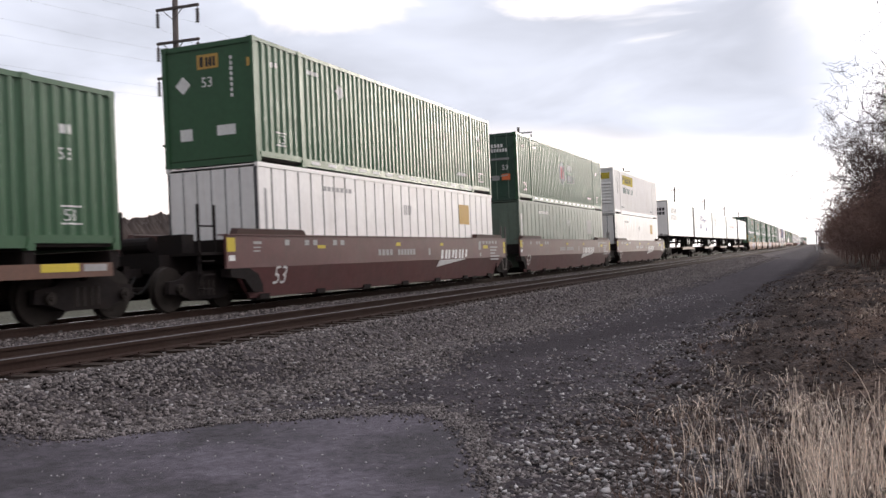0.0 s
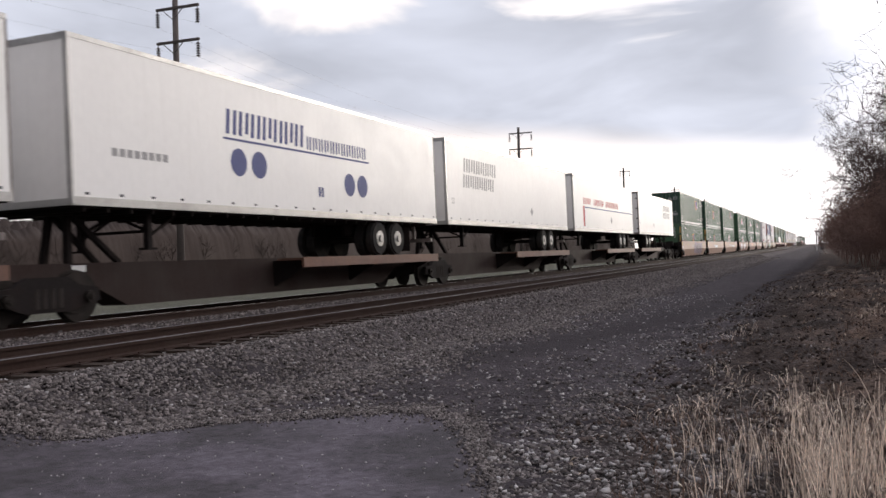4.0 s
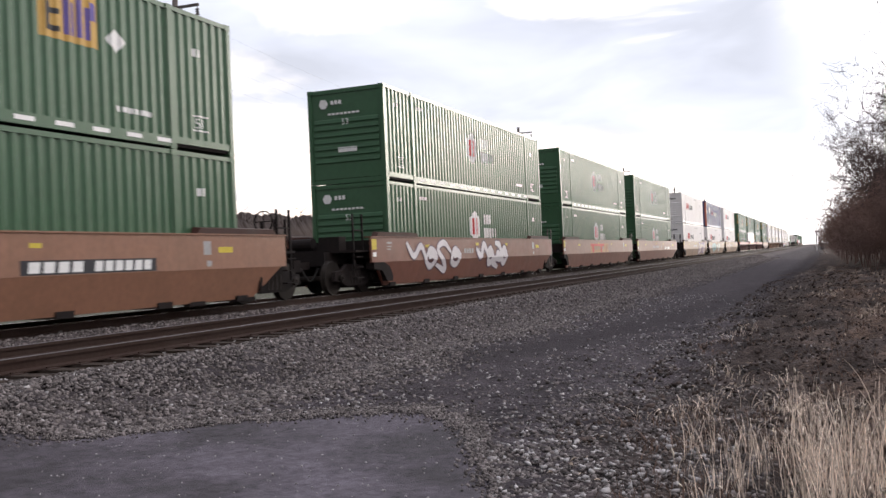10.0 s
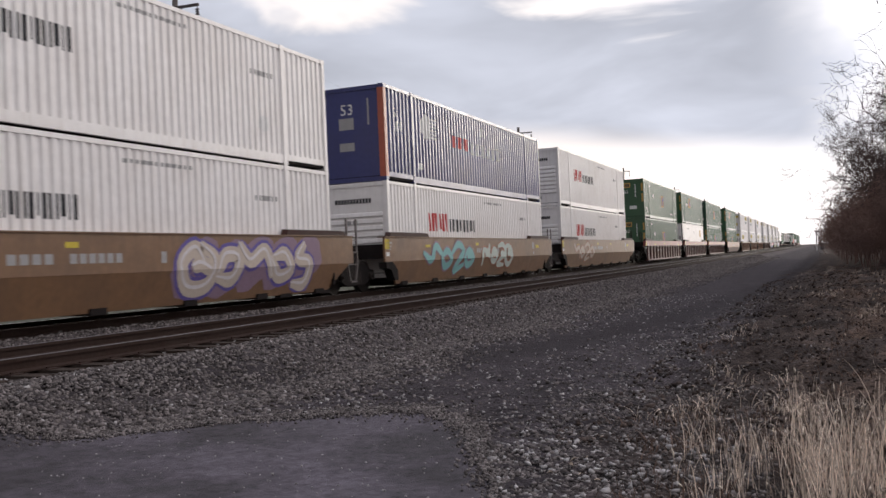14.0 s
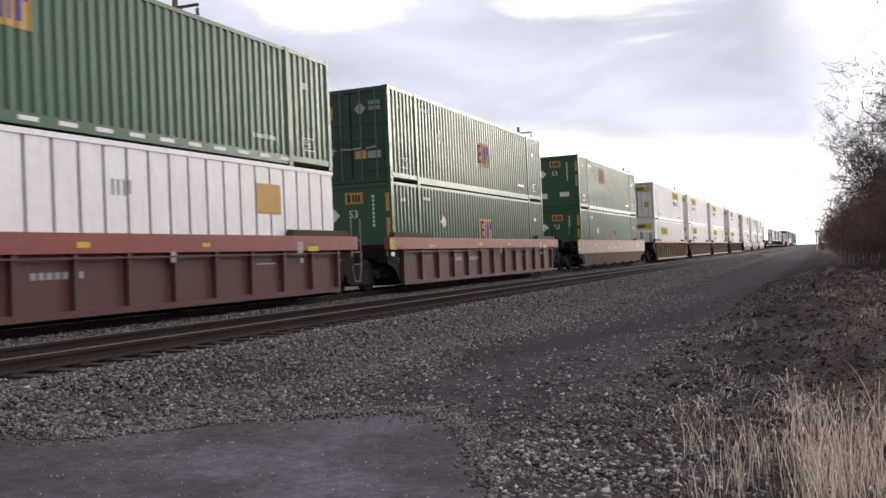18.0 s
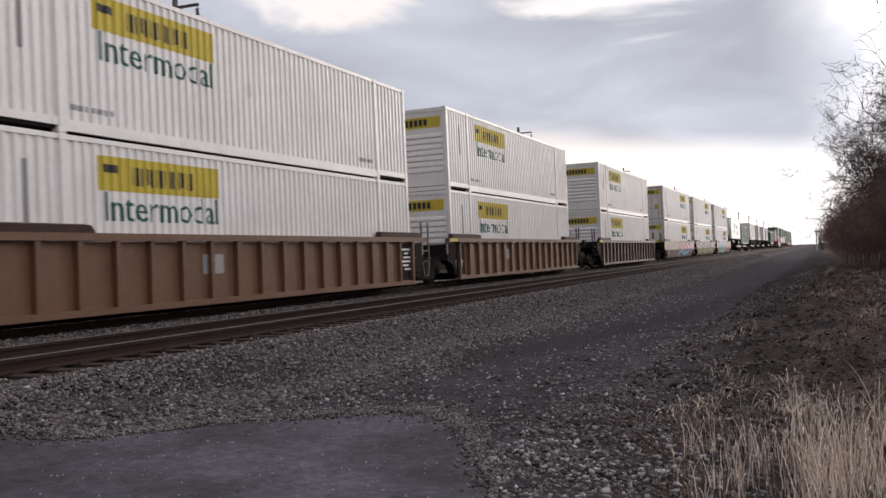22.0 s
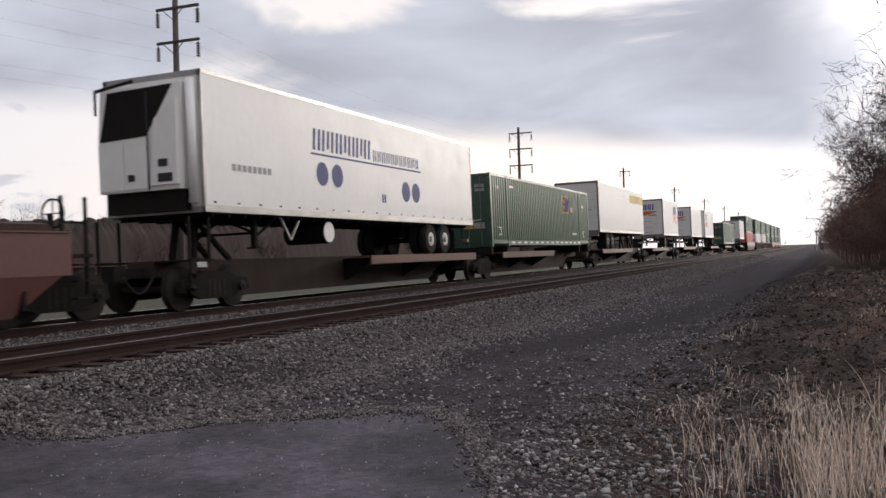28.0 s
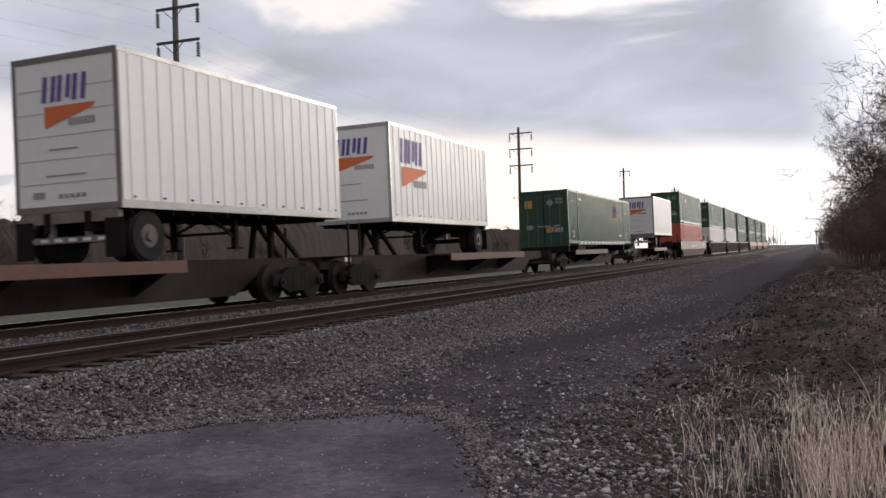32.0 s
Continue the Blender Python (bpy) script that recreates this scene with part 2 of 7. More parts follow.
def ground():
    xs = axis([(-2600, -200, 300), (-200, -40, 20), (-40, -17, 2), (-17, 2.5, 0.16), (2.5, 12, 0.8), (12, 60, 8), (60, 2601, 300)])
    ys = axis([(-2600, -200, 300), (-200, -10, 15), (-10, 4, 1.0), (4, 26, 0.16), (26, 60, 0.6), (60, 200, 5), (200, 500, 30), (500, 3001, 250)])
    X, Y = np.meshgrid(xs, ys)
    Z = land(X, Y)
    rough = np.zeros_like(Z)
    rr = np.random.default_rng(2)
    near = (X > -8.2) & (X < 3) & (Y > 4) & (Y < 40)
    rough[near] = rr.normal(0, 0.012, near.sum())
    paved = asphalt_edge(X, Y)
    Z = Z + rough * (1 - paved) - 0.03 * paved * near
    V = np.stack([X.ravel(), Y.ravel(), Z.ravel()], 1)
    nx, ny = len(xs), len(ys)
    i = np.arange(ny - 1)[:, None] * nx + np.arange(nx - 1)[None, :]
    F = np.stack([i, i + 1, i + nx + 1, i + nx], -1).reshape(-1, 4)
    me = fast_mesh("ground", V, F, MATS["ground"])
    for p in me.polygons:
        p.use_smooth = True
    tagged(new("ground", me), "grey gravel lineside ground with dry weeds and a pale field", "ground", kind="structure")


RIM_X = (-8.0, -7.1, -6.2, -5.2, -4.3, -3.55, -2.8, -2.2, -1.9, -1.7)
RIM_Y = (4.9, 6.3, 7.55, 8.5, 9.2, 8.75, 7.6, 6.3, 4.5, 0.0)


def asphalt_rim(x):
    return np.interp(x, RIM_X, RIM_Y) + 0.09 * np.sin(3.1 * x) + 0.05 * np.sin(7.7 * x + 1) + 0.03 * np.sin(19 * x) + 0.02 * np.sin(41 * x + 2)


def asphalt_edge(x, y):
    """1 on the worn asphalt, 0 off it."""
    x, y = np.asarray(x, float), np.asarray(y, float)
    return np.where((y < asphalt_rim(x)) & (x > -8.0) & (x < -1.7), 1.0, 0.0)


def ground_material():
    m = material("ground", (0.068, 0.058, 0.060), gloss=0.1, rough=0.95, vary=0.35, scale=4.0, dirt=0.0, bump=0.7, bump_scale=22.0)
    nd, ln = m.node_tree.nodes, m.node_tree.links
    b = nd["Principled BSDF"]
    old = b.inputs["Base Color"].links[0].from_socket   # crushed stone
    tc = nd.new("ShaderNodeTexCoord")
    sep = nd.new("ShaderNodeSeparateXYZ")
    ln.new(tc.outputs["Object"], sep.inputs[0])
    n = nd.new("ShaderNodeTexNoise")
    n.inputs["Scale"].default_value, n.inputs["Detail"].default_value = 0.5, 6.0
    ln.new(tc.outputs["Object"], n.inputs["Vector"])

    def band(sock, lo, hi, wob):
        a = nd.new("ShaderNodeMath")
        a.operation = "MULTIPLY_ADD"
        ln.new(n.outputs[0], a.inputs[0])
        a.inputs[1].default_value = wob
        ln.new(sock, a.inputs[2])
        r = nd.new("ShaderNodeMapRange")
        r.interpolation_type = "SMOOTHSTEP"
        r.inputs[1].default_value, r.inputs[2].default_value = lo + wob / 2, hi + wob / 2
        ln.new(a.outputs[0], r.inputs[0])
        return r.outputs[0]

    def mix(f, a, c):
        x = nd.new("ShaderNodeMixRGB")
        for i, v in ((0, f), (1, a), (2, c)):
            if isinstance(v, tuple):
                x.inputs[i].default_value = (*v, 1)
            else:
                ln.new(v, x.inputs[i])
        return x.outputs[0]

    g = nd.new("ShaderNodeTexNoise")
    g.inputs["Scale"].default_value, g.inputs["Detail"].default_value = 30.0, 4.0
    ln.new(tc.outputs["Object"], g.inputs["Vector"])
    cell = nd.new("ShaderNodeTexVoronoi")
    cell.inputs["Scale"].default_value = 26.0
    ln.new(tc.outputs["Object"], cell.inputs["Vector"])
    tint = nd.new("ShaderNodeSeparateColor")
    ln.new(cell.outputs["Color"], tint.inputs[0])
    speck = nd.new("ShaderNodeMapRange")
    speck.inputs[3].default_value, speck.inputs[4].default_value = 0.45, 1.65
    ln.new(tint.outputs[0], speck.inputs[0])
    soil = mix(g.outputs[0], (0.02, 0.015, 0.014), (0.062, 0.047, 0.042))
    cinder = mix(g.outputs[0], (0.030, 0.025, 0.028), (0.062, 0.052, 0.058))
    field = mix(g.outputs[0], (0.07, 0.068, 0.05), (0.10, 0.096, 0.074))
    straw = mix(g.outputs[0], (0.05, 0.034, 0.028), (0.13, 0.09, 0.07))
    c = mix(band(sep.outputs[0], -6.6, -5.6, 1.4), old, cinder)
    c = mix(band(sep.outputs[0], -2.2, -1.0, 1.6), c, soil)
    dead = nd.new("ShaderNodeTexNoise")
    dead.inputs["Scale"].default_value, dead.inputs["Detail"].default_value = 0.85, 5.0
    ln.new(tc.outputs["Object"], dead.inputs["Vector"])
    mat_of_straw = nd.new("ShaderNodeMapRange")
    mat_of_straw.inputs[1].default_value, mat_of_straw.inputs[2].default_value = 0.45, 0.58
    ln.new(dead.outputs[0], mat_of_straw.inputs[0])
    both = nd.new("ShaderNodeMath")
    both.operation = "MULTIPLY"
    ln.new(band(sep.outputs[0], -1.2, 1.2, 1.5), both.inputs[0])
    ln.new(mat_of_straw.outputs[0], both.inputs[1])
    c = mix(both.outputs[0], c, straw)
    inv = nd.new("ShaderNodeMath")
    inv.operation = "MULTIPLY"
    inv.inputs[1].default_value = -1
    ln.new(sep.outputs[0], inv.inputs[0])
    c = mix(band(inv.outputs[0], 15.5, 17.0, 0.8), c, field)

    def op(kind, p, q):
        k = nd.new("ShaderNodeMath")
        k.operation = kind
        for i, v in ((0, p), (1, q)):
            if isinstance(v, (int, float)):
                k.inputs[i].default_value = v
            else:
                ln.new(v, k.inputs[i])
        return k.outputs[0]

    # packed dark sand where wheels run off the asphalt and along the road, brown muck between the rails
    curve = op("ADD", op("ADD", sep.outputs[0], 0.2), op("DIVIDE", 70.0, op("MAXIMUM", sep.outputs[1], 9.0)))
    wander = op("MULTIPLY", op("SUBTRACT", n.outputs[0], 0.5), 1.2)
    dist = op("ABSOLUTE", op("ADD", curve, wander), 0)
    lane = nd.new("ShaderNodeMapRange")
    lane.interpolation_type = "SMOOTHSTEP"
    lane.inputs[1].default_value, lane.inputs[2].default_value = 0.25, 1.15
    lane.inputs[3].default_value, lane.inputs[4].default_value = 0.85, 0.0
    ln.new(dist, lane.inputs[0])
    patch = nd.new("ShaderNodeTexNoise")
    patch.inputs["Scale"].default_value, patch.inputs["Detail"].default_value = 1.4, 6.0
    ln.new(tc.outputs["Object"], patch.inputs["Vector"])
    blotch = nd.new("ShaderNodeMapRange")
    blotch.inputs[1].default_value, blotch.inputs[2].default_value = 0.32, 0.68
    blotch.inputs[3].default_value, blotch.inputs[4].default_value = 0.45, 1.5
    ln.new(patch.outputs[0], blotch.inputs[0])
    bl = nd.new("ShaderNodeMixRGB")
    bl.blend_type = "MULTIPLY"
    ln.new(band(sep.outputs[0], -7.0, -1.0, 1.0), bl.inputs[0])
    ln.new(c, bl.inputs[1])
    ln.new(blotch.outputs[0], bl.inputs[2])
    c = bl.outputs[0]
    sand = mix(g.outputs[0], (0.022, 0.0185, 0.0205), (0.043, 0.036, 0.040))
    muck = mix(g.outputs[0], (0.022, 0.016, 0.014), (0.06, 0.046, 0.04))
    gauge = nd.new("ShaderNodeMapRange")
    gauge.inputs[1].default_value, gauge.inputs[2].default_value = 1.35, 1.6
    gauge.inputs[3].default_value, gauge.inputs[4].default_value = 1.0, 0.0
    ln.new(op("MINIMUM", op("ABSOLUTE", op("ADD", sep.outputs[0], 9.28), 0), op("ABSOLUTE", op("ADD", sep.outputs[0], 13.11), 0)), gauge.inputs[0])
    c = mix(lane.outputs[0], c, sand)
    c = mix(gauge.outputs[0], c, muck)
    sp = nd.new("ShaderNodeMixRGB")
    sp.blend_type = "MULTIPLY"
    ln.new(op("SUBTRACT", 0.85, op("MULTIPLY", lane.outputs[0], 0.7)), sp.inputs[0])
    ln.new(c, sp.inputs[1])
    ln.new(speck.outputs[0], sp.inputs[2])
    ln.new(sp.outputs[0], b.inputs["Base Color"])
    bn = nd.new("ShaderNodeBump")
    bn.invert = True
    bn.inputs["Strength"].default_value, bn.inputs["Distance"].default_value = 0.8, 0.03
    ln.new(cell.outputs["Distance"], bn.inputs["Height"])
    ln.new(b.inputs["Normal"].links[0].from_socket, bn.inputs["Normal"])
    ln.new(bn.outputs[0], b.inputs["Normal"])


material("asphalt", (0.052, 0.045, 0.052), gloss=0.25, rough=0.85, vary=0.55, scale=2.0, dirt=0.3, grime=(0.024, 0.02, 0.022), bump=0.8, bump_scale=70.0, second=(0.105, 0.09, 0.11))
material("stone", (0.138, 0.12, 0.118), gloss=0.2, rough=0.88, vary=0.35, scale=9.0, dirt=0.3, grime=(0.07, 0.057, 0.052), island=0.7)
material("soil", (0.05, 0.037, 0.033), gloss=0.1, rough=0.95, vary=0.35, scale=8.0, dirt=0.2, island=0.7)
material("pale_stone", (0.33, 0.31, 0.31), rough=0.8, vary=0.2, scale=6.0, dirt=0.15, island=0.35)
material("rail_steel", (0.034, 0.02, 0.016), gloss=0.15, rough=0.85, metal=0.0, vary=0.25, scale=3.0, dirt=0.3, grime=(0.05, 0.035, 0.03))
material("rail_head", (0.55, 0.53, 0.52), rough=0.25, metal=0.9, vary=0.08, scale=2.0, dirt=0.0)
material("dull_head", (0.16, 0.15, 0.165), rough=0.5, metal=0.5, vary=0.15, scale=2.0, dirt=0.1)
material("tie_wood", (0.042, 0.03, 0.025), gloss=0.1, rough=0.9, vary=0.35, scale=5.0, dirt=0.35, bump=0.5, bump_scale=25)
material("bark", (0.085, 0.06, 0.055), gloss=0.15, rough=0.9, vary=0.3, scale=4.0, dirt=0.2, bump=0.4)
material("brush", (0.24, 0.155, 0.13), gloss=0.15, rough=0.9, vary=0.3, scale=4.0, dirt=0.2)
material("far_bark", (0.042, 0.032, 0.029), gloss=0.1, rough=0.95, vary=0.3, scale=1.0, dirt=0.2)
material("pole_wood", (0.085, 0.07, 0.066), rough=0.85, vary=0.3, scale=3.0, dirt=0.2, streak=0.2)
material("insulator", (0.05, 0.035, 0.04), rough=0.3, vary=0.1)
material("wire", (0.08, 0.08, 0.085), rough=0.5, metal=0.6)
material("dry_grass", (0.72, 0.59, 0.49), rough=0.8, vary=0.25, scale=3.0, dirt=0.1, island=0.6)
material("weed", (0.13, 0.085, 0.066), gloss=0.15, rough=0.9, vary=0.3, scale=3.0, dirt=0.2, island=0.5)
ground_material()

ground()


def asphalt():
    xs = np.arange(-8.0, -1.69, 0.06)
    fr = np.concatenate([np.linspace(0, 0.6, 12, endpoint=False), np.linspace(0.6, 1, 40)])
    X = np.repeat(xs[None, :], len(fr), 0)
    Y = -14 + (asphalt_rim(X) + 14) * fr[:, None]
    Z = land(X, Y) + 0.014 + 0.004 * np.sin(0.9 * X + 0.3 * Y) - 0.03 * smooth(0.985, 1.0, fr)[:, None]
    nx = len(xs)
    i = np.arange(len(fr) - 1)[:, None] * nx + np.arange(nx - 1)[None, :]
    F = np.stack([i, i + 1, i + nx + 1, i + nx], -1).reshape(-1, 4)
    me = fast_mesh("pavement", np.stack([X.ravel(), Y.ravel(), Z.ravel()], 1), F, MATS["asphalt"])
    for p in me.polygons:
        p.use_smooth = True
    tagged(new("pavement", me), "worn dark grey asphalt apron beside the tracks", "pavement", kind="structure")


asphalt()


# ---- tracks ----
def track_frame(x, y):
    return pose(x, y, 0, 0, -TILT, 0)


def build_track(name, x, head_mat, label):
    root = new(name)
    root.matrix_world = track_frame(x, 0)
    tagged(root, label, "railway track", kind="structure")
    for side in (-1, 1):
        c = side * 0.755
        bm = B()
        box(bm, c - 0.075, c + 0.075, -700, 1600, -0.172, -0.155)
        hexa(bm, [(c - 0.07, -700, -0.155), (c + 0.07, -700, -0.155), (c + 0.07, 1600, -0.155), (c - 0.07, 1600, -0.155),
                  (c - 0.01, -700, -0.135), (c + 0.01, -700, -0.135), (c + 0.01, 1600, -0.135), (c - 0.01, 1600, -0.135)])
        box(bm, c - 0.009, c + 0.009, -700, 1600, -0.135, -0.045)
        box(bm, c - 0.036, c + 0.036, -700, 1600, -0.045, -0.004)
        rail = part("rail", bm, MATS["rail_steel"], root, "rust-brown steel rail")
        bm = B()
        box(bm, c - 0.032, c + 0.032, -700, 1600, -0.004, 0.0)
        part("rail_head", bm, head_mat, rail, "worn running surface")
    return root


near_track = build_track("railway_track", NEAR_X, MATS["dull_head"], "empty ballasted track with rusty rails")
train_track = build_track("railway_track", TRAIN_X, MATS["rail_head"], "ballasted track under the freight train")


# ---- bare trees ----
def grow(rng, height, spread, levels=5, kids=4, lean=(0, 0, 1), radius=None, up=0.35):
    """Segments of one bare tree: starts, ends, radii."""
    segs = []
    radius = radius or height * 0.016

    def branch(p, d, length, r, lev):
        n = 4 if lev < 2 else 3
        q = np.array(p)
        for k in range(n):
            d = d + rng.normal(0, 0.13 + 0.05 * lev, 3) + np.array((0, 0, up * 0.12))
            d = d / np.linalg.norm(d)
            e = q + d * length / n
            r2 = r * (1 - 0.6 * (k + 1) / n * (1 if lev else 0.8))
            segs.append((q, e, r * (1 - 0.6 * k / n), r2))
            if lev < levels and (k > 0 or lev > 0):
                for _ in range(kids if lev == 0 else int(rng.integers(1, 3))):
                    side = rng.normal(0, 1, 3)
                    side -= side.dot(d) * d
                    side /= np.linalg.norm(side) + 1e-9
                    nd_ = d * (0.75 if lev else 0.5) + side * spread * rng.uniform(0.5, 1.1)
                    branch(e, nd_ / np.linalg.norm(nd_), length * rng.uniform(0.42, 0.68), max(r2 * 0.64, 0.0095), lev + 1)
            q = e

    branch(np.zeros(3), np.array(lean, float) / np.linalg.norm(lean), height * 0.55, radius, 0)
    return np.array([s[0] for s in segs]), np.array([s[1] for s in segs]), np.array([s[2] for s in segs]), np.array([s[3] for s in segs])


def tubes(A, Bp, ra, rb):
    """Three-sided tapered tubes round the segments."""
    d = Bp - A
    d = d / (np.linalg.norm(d, axis=1, keepdims=True) + 1e-9)
    ref = np.where(np.abs(d[:, 2:3]) > 0.9, np.array([[1.0, 0, 0]]), np.array([[0, 0, 1.0]]))
    s = np.cross(d, ref)
    s /= np.linalg.norm(s, axis=1, keepdims=True) + 1e-9
    u = np.cross(d, s)
    V = []
    for P, r in ((A, ra), (Bp, rb)):
        for k in range(3):
            a = k * 2 * math.pi / 3
            V.append(P + (s * math.cos(a) + u * math.sin(a)) * r[:, None])
    V = np.stack(V, 1).reshape(-1, 3)
    n = np.arange(len(A))[:, None] * 6
    F = np.concatenate([n + np.array([[k, (k + 1) % 3, 3 + (k + 1) % 3, 3 + k]]) for k in range(3)], 0)
    return V, F


def place_tree(segs, at, turn, size=1.0, thick=1.0):
    A, Bp, ra, rb = segs
    c, s = math.cos(turn), math.sin(turn)
    R = np.array([[c, -s, 0], [s, c, 0], [0, 0, 1]]) * size
    return A @ R.T + at, Bp @ R.T + at, ra * size * thick, rb * size * thick


def tree_thing(name, segs, mat, label):
    A, Bp, ra, rb = segs
    base = A[0].copy()
    root = new(name)
    root.matrix_world = Matrix.Translation(base)
    tagged(root, label, "tree", group="bare trees beside the track")
    fat = ra > np.quantile(ra, 0.9)
    for nm, sel, lab in (("trunk", fat, "grey-brown trunk and limbs"), ("crown", ~fat, "leafless crown of fine twigs")):
        V, F = tubes(A[sel] - base, Bp[sel] - base, ra[sel], rb[sel])
        ob = new(nm, fast_mesh(nm, V, F, mat))
        ob.parent = root
        tagged(ob, lab)
    return root


def lineside_trees():
    spots = [(3.6, 52, 11.5), (2.6, 63, 9.5), (5.6, 47, 13.0), (3.2, 74, 11.0), (7.2, 40, 13.0), (4.8, 83, 12), (2.5, 92, 8.0), (6.5, 62, 13.5), (3.4, 108, 9), (4.9, 38, 12.5), (3.3, 45, 8.5), (2.7, 55, 7.0), (3.9, 58, 11.5), (4.9, 54, 13.5), (3.2, 68, 9.0)]
    for i, (x, y, h) in enumerate(spots):
        x += 2.2
        rng = np.random.default_rng(40 + i)
        segs = grow(rng, h, 0.85, levels=5, kids=3, radius=h * 0.0145)
        segs = place_tree(segs, np.array((x, y, float(land(x, y)) - 0.05)), rng.uniform(0, 6))
        tree_thing("bare_tree", segs, MATS["bark"], "leafless grey-brown tree in the thicket beside the track")
    # one nearer tree reaches over with thin branches
    for seed, tx, ty, h, lean in ((72, 6.5, 30.0, 11.5, -0.12), (75, 7.6, 34.0, 13.0, -0.10)):
        segs = grow(np.random.default_rng(seed), h, 0.95, levels=4, kids=3, lean=(lean, 0.0, 1.0), radius=0.085)
        segs = place_tree(segs, np.array((tx, ty, float(land(tx, ty)) - 0.05)), 0.0)
        tree_thing("bare_tree", segs, MATS["bark"], "slim leafless tree leaning over the bank")
    # the undergrowth between them
    rng = np.random.default_rng(77)
    protos = [grow(np.random.default_rng(90 + k), 4.4, 1.0, levels=3, kids=4, radius=0.03, up=0.3) for k in range(6)]
    parts = []
    for k in range(330):
        y = 46 + 80 * rng.uniform(0, 1) ** 1.7
        x = 1.35 + rng.uniform(0, 1) ** 1.3 * 7 + max(0, (58 - y)) * 0.06
        parts.append(place_tree(protos[k % 6], np.array((x, y, float(land(x, y)) - 0.05)), rng.uniform(0, 6), rng.uniform(0.6, 1.0) * (0.8 + 0.12 * min(x, 4)), 1.0))
    # the same hedge, added unseen along the road to darken the containers' reflections
    for k in range(130):
        y = rng.uniform(14, 50)
        x = 5.6 + rng.uniform(0, 1) ** 1.4 * 4.5 + max(0, y - 40) * 0.05
        parts.append(place_tree(protos[k % 6], np.array((x, y, float(land(x, y)) - 0.05)), rng.uniform(0, 6), rng.uniform(0.8, 1.15), 1.2))
    V, F = tubes(*[np.concatenate([p[j] for p in parts]) for j in range(4)])
    tagged(new("thicket", fast_mesh("thicket", V, F, MATS["brush"])), "dense leafless brown brush under the trees", "bushes", kind="stuff")


lineside_trees()


def far_woods():
    rng = np.random.default_rng(11)
    protos = [grow(np.random.default_rng(200 + k), 8.0, 0.8, levels=3, kids=3, radius=0.11) for k in range(5)]
    brush = [grow(np.random.default_rng(230 + k), 7.4, 0.7, levels=2, kids=5, radius=0.07, up=0.7) for k in range(3)]
    parts = []
    for k in range(620):
        y = rng.uniform(10, 640)
        x = -118 - rng.uniform(0, 30) - 0.02 * y + 12 * math.sin(y * 0.013)
        parts.append(place_tree(brush[k % 3], np.array((x, y, -1.2)), rng.uniform(0, 6), rng.uniform(0.75, 1.1) * (0.62 + 0.0042 * min(y, 210)), 1.0))
    for k in range(190):
        y = rng.uniform(20, 640)
        x = -128 - rng.uniform(0, 30) - 0.02 * y + 12 * math.sin(y * 0.013)
        parts.append(place_tree(protos[k % 5], np.array((x, y, -1.2)), rng.uniform(0, 6), rng.uniform(1.0, 1.6) * (0.65 + 0.004 * min(y, 210)), 1.1))
    for k in range(60):
        x, y = rng.uniform(-60, 60), rng.uniform(620, 900)
        if -30 < x < -2:
            continue
        parts.append(place_tree(protos[k % 5], np.array((x, y, -1.2)), rng.uniform(0, 6), rng.uniform(0.8, 1.5), 2.0))
    V, F = tubes(*[np.concatenate([p[j] for p in parts]) for j in range(4)])
    tagged(new("far_woods", fast_mesh("far_woods", V, F, MATS["far_bark"])), "long brown leafless wood across the field", "woods", kind="stuff")
    # the dense foot of the wood
    V, F = [], []
    ys = np.arange(-60, 700, 0.4)
    for row in range(4):
        n0 = sum(len(v) for v in V)
        x = -120 - row * 7 - 0.02 * ys + 12 * np.sin(ys * 0.013) + 0.3 * np.sin(ys * 0.23 + row)
        h = 2.6 + row * 0.7 + 0.045 * np.clip(ys, 0, 210) + 0.6 * np.sin(ys * 0.06 + row) + 0.35 * np.sin(ys * 0.31 + 2 * row) + 0.2 * np.sin(ys * 1.3 + row) + rng.normal(0, 0.16, len(ys))
        lo = np.stack([x, ys, np.full_like(ys, -1.4)], 1)
        mid = np.stack([x - 1.5, ys, h * 0.7 - 1.2], 1)
        hi = np.stack([x - 3.5, ys, h - 1.2], 1)
        back = np.stack([x - 6.5, ys, np.full_like(ys, -1.4)], 1)
        v = np.concatenate([lo, mid, hi, back])
        n = len(ys)
        i = np.arange(n - 1)
        for a, c in ((0, 1), (1, 2), (2, 3)):
            F.append(np.stack([i + a * n, i + 1 + a * n, i + 1 + c * n, i + c * n], 1) + n0)
        V.append(v)
    me = fast_mesh("far_brush", np.concatenate(V), np.concatenate(F), MATS["far_bark"])
    for p in me.polygons:
        p.use_smooth = True
    tagged(new("far_brush", me), "dense brown brush at the foot of the wood", "bushes", kind="stuff")


far_woods()


